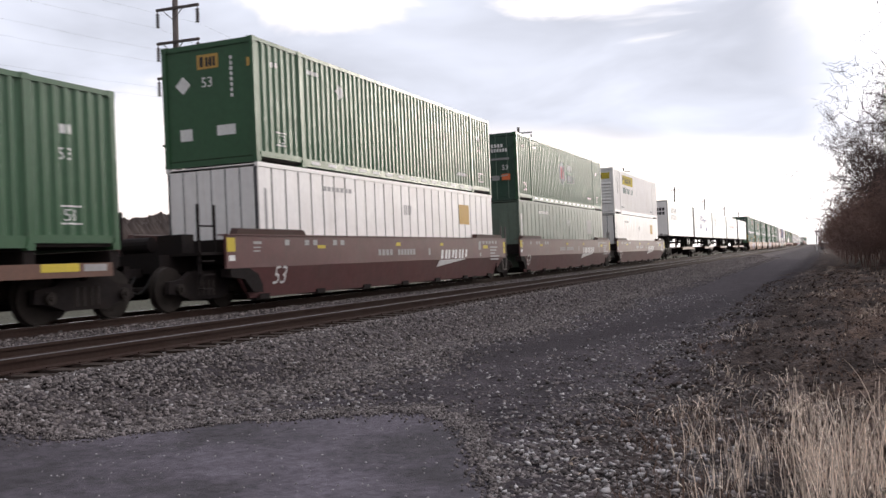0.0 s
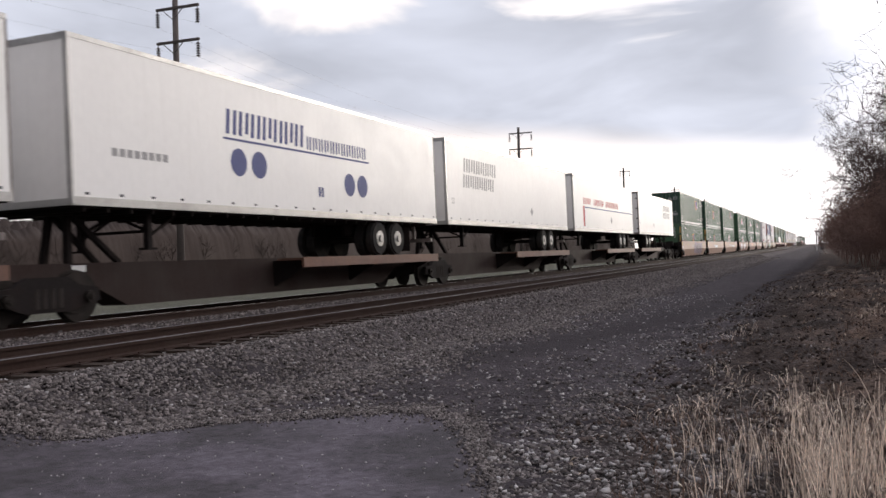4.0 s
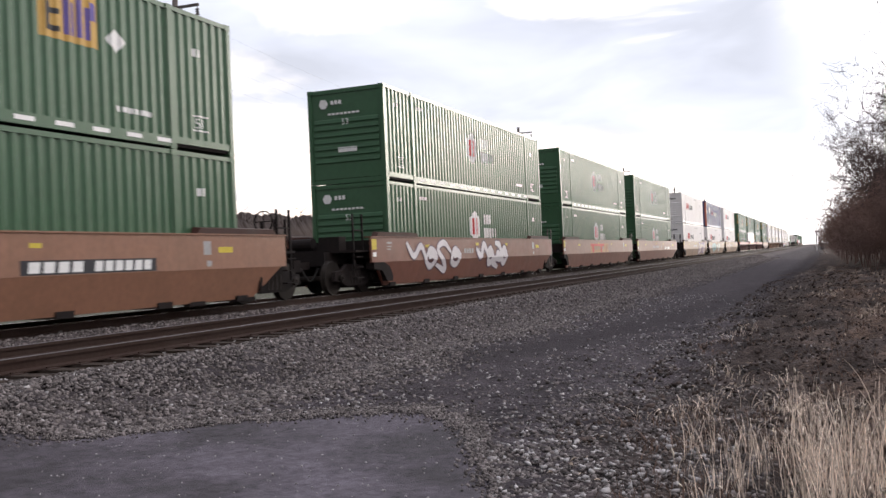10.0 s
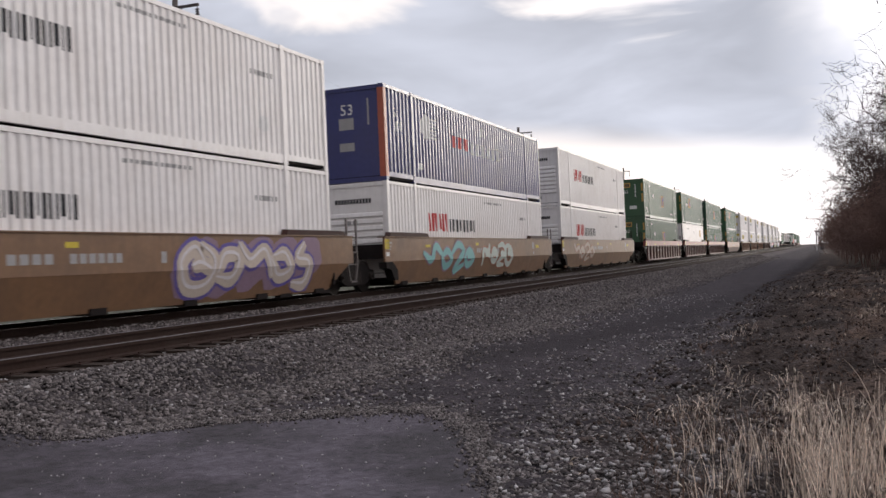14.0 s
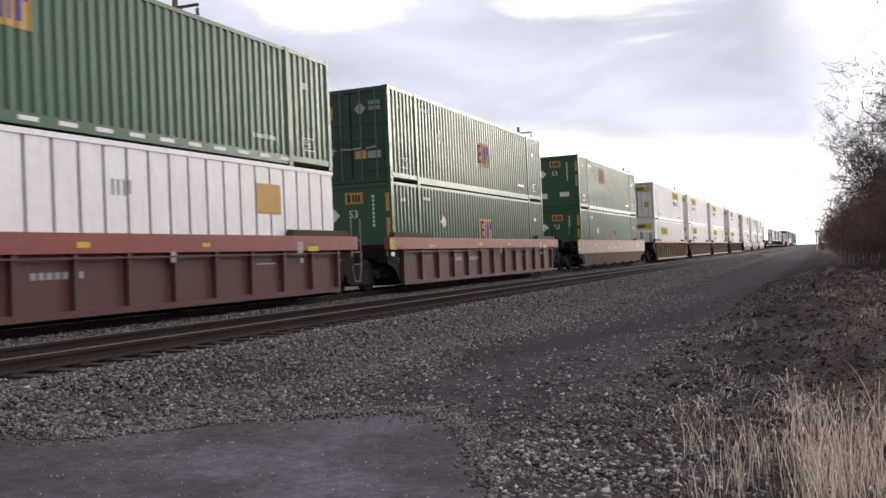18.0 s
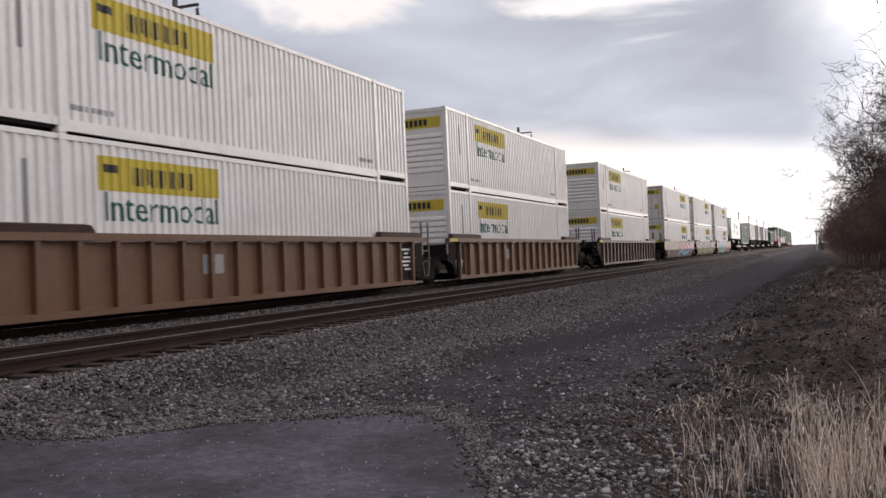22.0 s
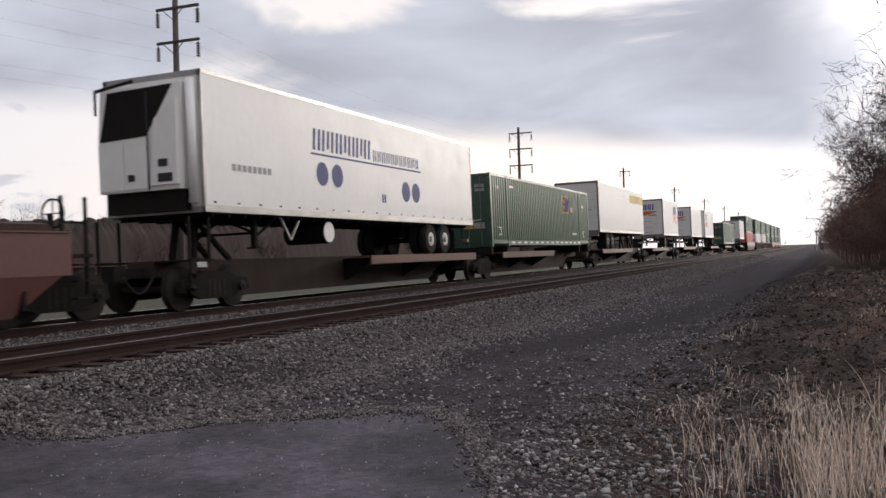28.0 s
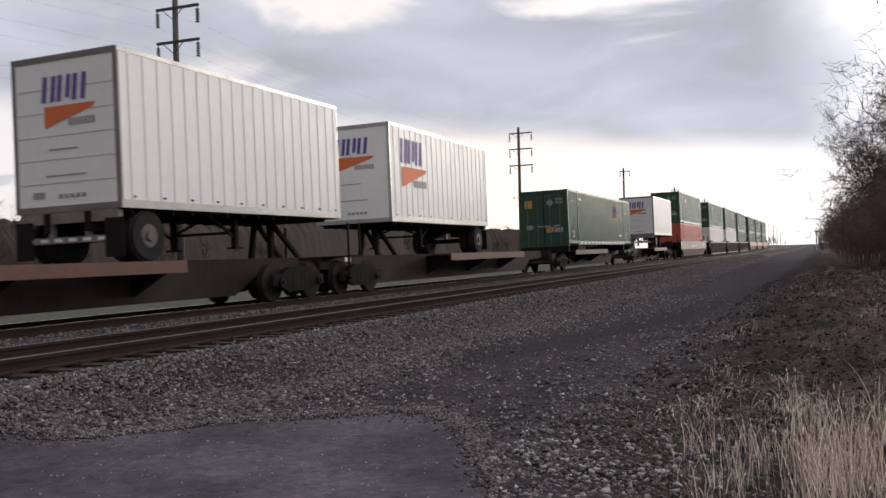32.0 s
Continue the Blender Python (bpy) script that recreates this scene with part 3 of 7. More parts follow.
# ---- pole line ----
def power_pole(arms, reach, label):
    root = new("utility_pole")
    tagged(root, label, "utility pole", group="poles along the railway")
    part("pole", cyl(B(), (0, 0, 6.5), 0.19, 15.6, "z", 14, 0.13), MATS["pole_wood"], root, smooth=True)
    for z in arms:
        arm = part("crossarm", box(B(), 0.24 - reach, 0.24 + reach, -0.2, -0.1, z - 0.06, z + 0.06), MATS["pole_wood"], root, "wooden crossarm")
        for s in (-1, 1):
            part("brace", beam(B(), (s * 0.62, -0.2, z - 0.03), (0, -0.15, z - 0.55), 0.03, 0.03), MATS["wire"], arm)
            bm = B()
            x = 0.24 + s * (reach - 0.07)
            cyl(bm, (x, -0.15, z - 0.42), 0.018, 0.85, "z", 6)
            for k in range(6):
                cyl(bm, (x, -0.15, z - 0.2 - k * 0.115), 0.115, 0.06, "z", 10, 0.06)
            part("insulator", bm, MATS["insulator"], arm, "dark string insulator")
    bm = B()
    beam(bm, (0.1, -0.1, 7.1), (-0.5, -0.4, 7.2), 0.03, 0.03)
    cyl(bm, (-0.5, -0.4, 7.2), 0.08, 0.1, "z", 8)
    part("lamp_bracket", bm, MATS["wire"], root)
    return root


def pole_line():
    step = 53.3
    x = -28.0
    first = 35.4
    tall = power_pole((13.70, 12.10, 10.45), 1.22, "tall dark wooden power pole with three crossarms")
    tall.matrix_world = Matrix.Translation((x, first, -0.75))
    for k in (-3, -2, -1, 1):
        copy_thing(tall, Matrix.Translation((x, first + k * step, -0.75)))
    plain = power_pole((13.70,), 0.8, "tall dark wooden power pole with one short crossarm")
    plain.matrix_world = Matrix.Translation((x, first + 2 * step, -0.75))
    for k in range(3, 14):
        copy_thing(plain, Matrix.Translation((x, first + k * step, -0.75)))
    for z in (13.70, 12.10, 10.45):
        for s in (-1, 1):
            bm = B()
            for i in range(-3, 1):
                y0, prev = first + i * step, None
                for j in range(9):
                    t = j / 8
                    p = Vector((x + 0.24 + s * 1.15, y0 + t * step, z - 0.75 - 0.85 - 1.1 * 4 * t * (1 - t)))
                    if prev is not None:
                        beam(bm, prev, p, 0.004, 0.004)
                    prev = p
            ob = new("power_line", mesh_of("power_line", bm, MATS["wire"]))
            tagged(ob, "thin grey overhead wire between the poles", "cable", group="overhead wires")


pole_line()
# ---- train: materials ----
material("green_paint", (0.036, 0.094, 0.045), gloss=0.42, rough=0.38, vary=0.12, scale=1.2, streak=0.1, dirt=0.12, grime=(0.05, 0.075, 0.05))
# darker green for the doors, with the shade on the ends in the colour
material("door_green", (0.022, 0.06, 0.04), rough=0.5, vary=0.15, scale=1.2, streak=0.15, dirt=0.2)
material("rod_green", (0.10, 0.15, 0.115), rough=0.5, vary=0.15, scale=2.0, dirt=0.2)
material("dark_green_paint", (0.02, 0.075, 0.04), rough=0.5, vary=0.12, scale=1.2, streak=0.15, dirt=0.2)
material("grey_green_paint", (0.10, 0.135, 0.105), rough=0.5, vary=0.12, scale=1.2, streak=0.15, dirt=0.2)
material("white_paint", (0.79, 0.76, 0.755), rough=0.5, vary=0.06, scale=1.0, streak=0.14, dirt=0.1, grime=(0.36, 0.28, 0.21))
material("trailer_white", (0.81, 0.79, 0.775), rough=0.5, vary=0.03, scale=0.8, streak=0.05, dirt=0.04, grime=(0.4, 0.36, 0.32))
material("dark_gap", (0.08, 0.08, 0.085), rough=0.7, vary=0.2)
material("blue_paint", (0.04, 0.045, 0.15), rough=0.42, vary=0.12, scale=1.2, streak=0.1, dirt=0.12)
material("orange_paint", (0.38, 0.09, 0.05), rough=0.45, vary=0.12, scale=1.2, dirt=0.15)
material("red_paint", (0.45, 0.06, 0.04), rough=0.45, vary=0.12, scale=1.2, dirt=0.15)
material("guide_dark", (0.05, 0.024, 0.02), gloss=0.12, rough=0.6, vary=0.2, scale=2.0, dirt=0.3)
material("ladder_grey", (0.10, 0.08, 0.078), rough=0.6, vary=0.15, scale=3.0, dirt=0.2)
material("car_brown", (0.10, 0.034, 0.034), rough=0.55, vary=0.15, scale=1.5, streak=0.15, dirt=0.25)
material("car_orange", (0.235, 0.11, 0.066), rough=0.55, vary=0.15, scale=1.5, streak=0.25, dirt=0.3, grime=(0.16, 0.08, 0.045))
material("car_rust", (0.16, 0.053, 0.032), rough=0.55, vary=0.15, scale=1.5, streak=0.2, dirt=0.25, grime=(0.11, 0.05, 0.035))
material("car_ochre", (0.19, 0.10, 0.05), rough=0.55, vary=0.15, scale=1.5, streak=0.25, dirt=0.35, grime=(0.1, 0.06, 0.04))
material("car_tan", (0.24, 0.115, 0.075), rough=0.55, vary=0.15, scale=1.5, streak=0.2, dirt=0.3, grime=(0.1, 0.06, 0.045))
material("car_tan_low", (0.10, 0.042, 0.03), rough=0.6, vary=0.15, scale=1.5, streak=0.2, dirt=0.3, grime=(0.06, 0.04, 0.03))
material("car_red", (0.25, 0.055, 0.047), rough=0.5, vary=0.12, scale=1.5, streak=0.12, dirt=0.2)
# the red wagons' lower sides lie in shadow; that shade is in this colour
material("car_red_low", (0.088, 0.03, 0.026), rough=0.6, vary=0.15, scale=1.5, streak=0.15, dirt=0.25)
material("car_ribbed", (0.15, 0.072, 0.037), rough=0.6, vary=0.18, scale=1.5, streak=0.3, dirt=0.35, grime=(0.1, 0.05, 0.035))
material("car_ribbed_dark", (0.09, 0.046, 0.036), rough=0.6, vary=0.15, scale=1.5, streak=0.2, dirt=0.3)
material("car_maroon", (0.115, 0.043, 0.036), rough=0.55, vary=0.15, scale=1.5, streak=0.2, dirt=0.25)
material("flat_red", (0.13, 0.058, 0.037), rough=0.6, vary=0.2, scale=2.0, streak=0.2, dirt=0.3, grime=(0.08, 0.05, 0.04))
material("frame_black", (0.014, 0.011, 0.011), gloss=0.12, rough=0.85, vary=0.3, scale=3.0, dirt=0.25, grime=(0.03, 0.02, 0.017))
material("wheel_steel", (0.022, 0.018, 0.016), gloss=0.12, rough=0.75, metal=0.2, vary=0.2, scale=3.0, dirt=0.3)
material("rubber", (0.022, 0.021, 0.021), gloss=0.12, rough=0.85, vary=0.25, scale=6.0, dirt=0.25, grime=(0.07, 0.06, 0.05))
material("rim_metal", (0.36, 0.35, 0.34), rough=0.4, metal=0.5, vary=0.15, scale=5.0, dirt=0.25)
material("bare_metal", (0.42, 0.41, 0.4), rough=0.4, metal=0.6, vary=0.15, scale=3.0, dirt=0.2)
for nm, c in (("mark_white", (0.72, 0.71, 0.7)), ("mark_grey", (0.33, 0.32, 0.32)), ("mark_yellow", (0.56, 0.43, 0.055)), ("mark_gold", (0.5, 0.31, 0.09)),
              ("mark_black", (0.03, 0.03, 0.035)), ("mark_red", (0.5, 0.05, 0.05)), ("mark_purple", (0.12, 0.09, 0.3)), ("mark_teal", (0.03, 0.11, 0.09)),
              ("mark_blue", (0.07, 0.08, 0.21)), ("mark_orange", (0.7, 0.17, 0.06)), ("spray_white", (0.62, 0.58, 0.6)), ("spray_pink", (0.6, 0.2, 0.26)),
              ("spray_blue", (0.12, 0.3, 0.5)), ("spray_green", (0.35, 0.4, 0.14)), ("spray_teal", (0.2, 0.42, 0.42)), ("spray_red", (0.4, 0.05, 0.09)), ("spray_grey", (0.62, 0.56, 0.58)), ("spray_plum", (0.10, 0.055, 0.085)), ("spray_mauve", (0.24, 0.16, 0.22)), ("spray_cream", (0.5, 0.42, 0.36)),
              ("spray_rust", (0.32, 0.12, 0.08)), ("spray_tan", (0.42, 0.24, 0.12)), ("spray_pale", (0.45, 0.5, 0.46)), ("spray_rose", (0.42, 0.16, 0.22))):
    material(nm, c, gloss=0.25, rough=0.6, vary=0.12, scale=3.0, dirt=0.15, streak=0.1, grime=tuple(v * 0.6 + 0.04 for v in c))

W2 = 1.295        # half the width of a container
LONG = 16.15      # 53 feet
TALL = 2.896
TRAIN = []        # every keyed thing: object, place along the train, height of its base


class Ribs:
    """The outline of a corrugated wall: pitch and depth, from one end to the other."""

    def __init__(self, y0, y1, pitch, depth, crest=0.32, slope=0.18):
        n = max(1, round((y1 - y0) / pitch))
        p = (y1 - y0) / n
        ys, xs = [], []
        for i in range(n):
            a = y0 + i * p
            for f, d in ((0, 0), (crest, 0), (crest + slope, -1), (1 - slope, -1)):
                ys.append(a + f * p)
                xs.append(d * depth)
        ys.append(y1)
        xs.append(0)
        self.y, self.x = np.array(ys), np.array(xs)

    def at(self, y):
        return float(np.interp(y, self.y, self.x))


def rib_wall(bm, ribs, z0, z1, x, side=1):
    cols = [(bm.verts.new((side * (x + d), y, z0)), bm.verts.new((side * (x + d), y, z1))) for y, d in zip(ribs.y, ribs.x)]
    for a, b in zip(cols, cols[1:]):
        bm.faces.new((a[0], b[0], b[1], a[1]) if side > 0 else (a[0], a[1], b[1], b[0]))
    return bm


def drape(bm, walls, x, lift=0.004):
    """Lay a flat drawing of (0, y, z) on a corrugated wall."""
    if walls:
        lo, hi = min(v.co.y for v in bm.verts), max(v.co.y for v in bm.verts)
        for w in walls:
            for y in w.y[(w.y > lo) & (w.y < hi)]:
                bmesh.ops.bisect_plane(bm, geom=bm.verts[:] + bm.edges[:] + bm.faces[:], plane_co=(0, float(y), 0), plane_no=(0, 1, 0))
    for v in bm.verts:
        d = 0.0
        for w in walls or ():
            if w.y[0] <= v.co.y <= w.y[-1]:
                d = w.at(v.co.y)
        v.co.x = x + d + lift
    return bm


def rect(bm, y0, y1, z0, z1):
    bm.faces.new([bm.verts.new((0, y0, z0)), bm.verts.new((0, y1, z0)), bm.verts.new((0, y1, z1)), bm.verts.new((0, y0, z1))])
    return bm


def poly(bm, pts):
    bm.faces.new([bm.verts.new((0, y, z)) for y, z in pts])
    return bm


def disc(bm, y, z, r, n=20):
    return poly(bm, [(y + r * math.cos(2 * math.pi * k / n), z + r * math.sin(2 * math.pi * k / n)) for k in range(n)])


def diamond(bm, y, z, r):
    return poly(bm, [(y - r, z), (y, z - r), (y + r, z), (y, z + r)])


def bars(bm, y0, y1, z0, z1, n, gap=0.28, lean=0.0):
    """A word as plain upright bars of its size."""
    w = (y1 - y0) / n
    for k in range(n):
        a = y0 + k * w
        b = a + w * (1 - gap)
        s = lean * (z1 - z0)
        if z1 - z0 < 0.28 or b - a < 0.16:
            poly(bm, [(a, z0), (b, z0), (b + s, z1), (a + s, z1)])
            continue
        # a large letter's worth: two strokes, the second a little shorter
        q = (b - a) * 0.34
        cut = 0.12 * (z1 - z0) * (k % 2)
        poly(bm, [(a, z0), (a + q, z0), (a + q + s, z1), (a + s, z1)])
        poly(bm, [(b - q, z0 + cut), (b, z0 + cut), (b + s, z1), (b - q + s, z1)])
    return bm


def letters(text, size, y, z):
    """Readable words as a mesh of (0, y, z), from their left end and base line."""
    cu = bpy.data.curves.new("words", "FONT")
    cu.body, cu.size, cu.resolution_u = text, size, 2
    ob = new("words", cu)
    dg = bpy.context.evaluated_depsgraph_get()
    me = bpy.data.meshes.new_from_object(ob.evaluated_get(dg))
    bpy.data.objects.remove(ob)
    bm = B()
    bm.from_mesh(me)
    bpy.data.meshes.remove(me)
    for v in bm.verts:
        v.co = Vector((0, y + v.co.x, z + v.co.y))
    return bm


def on_front(bm, y=0.0, lift=0.006):
    """Turn a drawing of (0, u, z) to the front end, u running from the far side to the near side."""
    for v in bm.verts:
        v.co = Vector((v.co.y, y - lift, v.co.z))
    return bm


def decal(name, bm, mat, parent, walls=None, x=W2, label="", lift=0.004):
    return part(name, drape(bm, walls, x, lift), MATS[mat], parent, label)


def ribbon(bm, pts, w, x=0.0):
    """A fat round-ended stroke along a smooth curve through the points."""
    P = [Vector(p) for p in pts]
    P = [P[0] * 2 - P[1]] + P + [P[-1] * 2 - P[-2]]
    line = []
    for p0, p1, p2, p3 in zip(P, P[1:], P[2:], P[3:]):
        for j in range(5):
            t = j / 5
            line.append(0.5 * (2 * p1 + (p2 - p0) * t + (2 * p0 - 5 * p1 + 4 * p2 - p3) * t * t + (3 * p1 - p0 - 3 * p2 + p3) * t ** 3))
    line.append(P[-2])
    rows = []
    n = len(line)
    for i, p in enumerate(line):
        d = (line[min(i + 1, n - 1)] - line[max(i - 1, 0)]).normalized()
        e = min(i, n - 1 - i) / (n * 0.16)
        h = Vector((-d.y, d.x)) * w / 2 * min(1.0, 0.55 + 0.45 * e)
        rows.append([bm.verts.new((x, *(p + h))), bm.verts.new((x, *(p - h)))])
    for q, r_ in zip(rows, rows[1:]):
        bm.faces.new((q[0], q[1], r_[1], r_[0]))
    return bm


# sprayed shapes: closed bubbles, hooks and swooping arrows
FORMS = (((0.5, 0.95), (0.12, 0.7), (0.2, 0.2), (0.65, 0.08), (0.88, 0.5), (0.6, 0.85), (0.35, 0.6)), ((0.0, 0.3), (0.3, 0.85), (0.7, 0.55), (1.05, 1.0)),
         ((0.1, 0.8), (0.6, 0.95), (0.9, 0.6), (0.45, 0.35), (0.2, 0.05), (0.85, 0.1)), ((-0.1, 0.15), (0.35, 0.05), (0.6, 0.45), (0.3, 0.75), (0.7, 1.0)),
         ((0.2, 0.5), (0.5, 0.75), (0.8, 0.5), (0.5, 0.2), (0.15, 0.45)))


def scribble(rng, y0, y1, z0, z1, n):
    """Strokes of n sprayed shapes: lists of (y, z) points."""
    step = (y1 - y0) / n
    out = []
    for k in range(n):
        form = FORMS[(k * 3 + int(rng.integers(0, 2))) % len(FORMS)]
        turn, flip_y, tall = rng.uniform(-0.55, 0.55), 1 - 2 * int(rng.integers(0, 2)), z1 - z0
        c, sn = math.cos(turn), math.sin(turn)
        pts = []
        for a, b in form:
            a, b = (a - 0.5) * flip_y * 1.35, b - 0.5
            pts.append((y0 + step * (k + 0.5 + a * c - b * sn), z0 + tall * min(max(0.5 + a * sn * 0.8 + b * c, 0.04), 0.96)))
        out.append(pts)
        if rng.uniform() < 0.5:
            out.append([(y0 + step * (k + 0.3), z0 + (z1 - z0) * 0.5), (y0 + step * (k + 0.6), z0 + (z1 - z0) * 0.56), (y0 + step * (k + 0.95), z0 + (z1 - z0) * 0.42)])
    return out


# ---- containers ----
PAINT = {"green": "green_paint", "dark": "dark_green_paint", "greygreen": "grey_green_paint", "white": "white_paint", "blue": "blue_paint", "red": "red_paint"}
SEAM = 2.05


def container_body(paint, front, pitch, depth, posts=None, dashes=False):
    """Frame, walls, roof and ends. front: 'doors', 'louvres' or 'flat'."""
    mat = MATS[PAINT[paint]]
    root = new("shipping_container")
    e = 0.005
    for y in (0, LONG - 0.12):
        for s in (-1, 1):
            bm = B()
            box(bm, min(s * W2, s * (W2 - 0.12)), max(s * W2, s * (W2 - 0.12)), y, y + 0.12, 0.1, TALL - 0.1)
            part("corner_post", bm, MATS["orange_paint"] if posts == "orange" and y == 0 else mat, root)
            for z in (0, TALL - 0.118):
                bm = B()
                box(bm, min(s * (W2 + e), s * (W2 - 0.16)), max(s * (W2 + e), s * (W2 - 0.16)), y - e if y == 0 else y - 0.05, y + 0.17 if y == 0 else LONG + e, z, z + 0.118)
                part("corner_casting", bm, mat, root)
    for y in (SEAM, LONG - SEAM):
        for s in (-1, 1):
            bm = B()
            box(bm, min(s * (W2 + 0.012), s * (W2 - 0.1)), max(s * (W2 + 0.012), s * (W2 - 0.1)), y - 0.06, y + 0.06, 0.02, TALL + 0.005)
            part("lifting_post", bm, mat, root)
            for z in (0.0, TALL - 0.1) if s > 0 else ():
                part("casting", box(B(), W2 - 0.14, W2 + 0.016, y - 0.09, y + 0.09, z, z + 0.1), mat, root)
    for s in (-1, 1):
        bm = B()
        box(bm, min(s * (W2 - 0.004), s * (W2 - 0.08)), max(s * (W2 - 0.004), s * (W2 - 0.08)), 0.12, LONG - 0.12, TALL - 0.1, TALL - 0.01)
        part("top_rail", bm, mat, root)
        bm = B()
        x0, x1 = min(s * (W2 - 0.002), s * (W2 - 0.09)), max(s * (W2 - 0.002), s * (W2 - 0.09))
        box(bm, x0, x1, SEAM + 0.06, LONG - SEAM - 0.06, 0.04, 0.24)
        box(bm, x0, x1, 0.17, SEAM - 0.06, 0.12, 0.26)
        box(bm, x0, x1, LONG - SEAM + 0.06, LONG - 0.17, 0.12, 0.26)
        part("bottom_rail", bm, mat, root)
    walls = [Ribs(0.12, SEAM - 0.06, pitch, depth), Ribs(SEAM + 0.06, LONG - SEAM - 0.06, pitch, depth), Ribs(LONG - SEAM + 0.06, LONG - 0.12, pitch, depth)]
    for s in (-1, 1):
        for w in walls:
            part("side_panel", rib_wall(B(), w, 0.23, TALL - 0.09, W2 - 0.012, s), mat, root)
    bm = B()
    box(bm, -W2 + 0.05, W2 - 0.05, 0.05, LONG - 0.05, TALL - 0.05, TALL - 0.02)
    part("roof", bm, mat, root)
    bm = B()
    box(bm, -W2 + 0.05, W2 - 0.05, 0.05, LONG - 0.05, 0.06, 0.16)
    part("floor", bm, MATS["frame_black"], root)
    for end, kind in ((0, front), (1, "doors" if front != "doors" else "louvres")):
        end_wall(root, mat, end, kind, paint)
    if dashes:
        for k in range(14):
            y = SEAM + 0.4 + k * 0.86
            decal("reflector", rect(B(), y, y + 0.42, 0.11, 0.19), "mark_white", root, None, W2, "", 0.003)
    return root, walls


def end_wall(root, mat, end, kind, paint):
    def flip(bm):
        if end:
            for v in bm.verts:
                v.co.y = LONG - v.co.y
        return bm

    rod = MATS["rim_metal"] if paint == "white" else mat
    # green doors take the darker green that holds the shade of the ends
    if kind == "doors" and paint == "green":
        mat, rod = MATS["door_green"], MATS["rod_green"]
    bm = B()
    box(bm, -W2 + 0.12, W2 - 0.12, 0.02, 0.1, 0.0, 0.13)
    box(bm, -W2 + 0.12, W2 - 0.12, 0.02, 0.1, TALL - 0.13, TALL - 0.01)
    part("end_frame", flip(bm), mat, root)
    if kind == "doors":
        for s in (-1, 1):
            bm = B()
            box(bm, min(0.02 * s, s * (W2 - 0.13)), max(0.02 * s, s * (W2 - 0.13)), 0.045, 0.09, 0.14, TALL - 0.14)
            door = part("door", flip(bm), mat, root, "steel container door")
            if end:
                continue
            if paint == "white":
                bm = B()
                for a, c in ((0.022, 0.05), (W2 - 0.165, W2 - 0.135)):
                    box(bm, min(s * a, s * c), max(s * a, s * c), 0.03, 0.046, 0.15, TALL - 0.15)
                for z in (0.15, TALL - 0.18):
                    box(bm, min(s * 0.05, s * (W2 - 0.165)), max(s * 0.05, s * (W2 - 0.165)), 0.03, 0.046, z, z + 0.03)
                part("gasket", bm, MATS["rubber"], door, "black rubber door seal")
            for k in range(5):
                z = 0.35 + k * 0.47
                part("door_panel", box(B(), min(0.06 * s, s * (W2 - 0.2)), max(0.06 * s, s * (W2 - 0.2)), 0.025, 0.046, z, z + 0.25), mat, door)
            for k, x in enumerate((0.34, 0.86)):
                bm = B()
                cyl(bm, (s * x, 0.012, TALL / 2), 0.019, TALL - 0.12, "z", 8)
                part("lock_rod", flip(bm), rod, door)
                bm = B()
                beam(bm, (s * x, 0.0, 1.05 + 0.02 * k), (s * (x - 0.34), 0.0, 1.03), 0.025, 0.05)
                part("door_handle", flip(bm), MATS["bare_metal"], door)
            for k in range(4):
                bm = B()
                z = 0.35 + k * 0.66
                box(bm, min(s * (W2 - 0.16), s * (W2 + 0.004)), max(s * (W2 - 0.16), s * (W2 + 0.004)), 0.0, 0.03, z, z + 0.1)
                part("hinge", bm, mat, door)
    else:
        bm = B()
        box(bm, -W2 + 0.12, W2 - 0.12, 0.05, 0.08, 0.12, TALL - 0.12)
        part("end_panel", flip(bm), mat, root)
        if kind == "louvres" and not end:
            for k in range(7):
                bm = B()
                z = 0.66 + k * 0.2
                hexa(bm, [(-W2 + 0.2, 0.012, z), (W2 - 0.2, 0.012, z), (W2 - 0.2, 0.05, z - 0.03), (-W2 + 0.2, 0.05, z - 0.03),
                          (-W2 + 0.2, 0.03, z + 0.1), (W2 - 0.2, 0.03, z + 0.1), (W2 - 0.2, 0.05, z + 0.12), (-W2 + 0.2, 0.05, z + 0.12)])
                part("end_rib", flip(bm), mat, root)


def square_logo(root, walls, y0, z0, w=1.36, h=0.9):
    decal("logo", rect(B(), y0, y0 + w, z0, z0 + h), "mark_gold", root, walls, W2 - 0.012, "gold square logo with dark shapes")
    bm = B()
    rect(bm, y0 + 0.14, y0 + 0.24, z0 + 0.12, z0 + h - 0.1)
    for k in range(3):
        rect(bm, y0 + 0.24, y0 + 0.44, z0 + 0.12 + k * 0.3, z0 + 0.22 + k * 0.3)
    decal("logo_shape", bm, "mark_black", root, walls, W2 - 0.012, lift=0.008)
    bm = B()
    for k, (a, b) in enumerate(((0.56, 0.66), (0.7, 0.8), (0.86, 0.96), (1.06, 1.16), (1.16, 1.32))):
        rect(bm, y0 + a, y0 + b, z0 + (0.12 if k < 4 else 0.48), z0 + h - 0.1 - 0.1 * (k % 2))
    decal("logo_shape", bm, "mark_purple", root, walls, W2 - 0.012, lift=0.008)


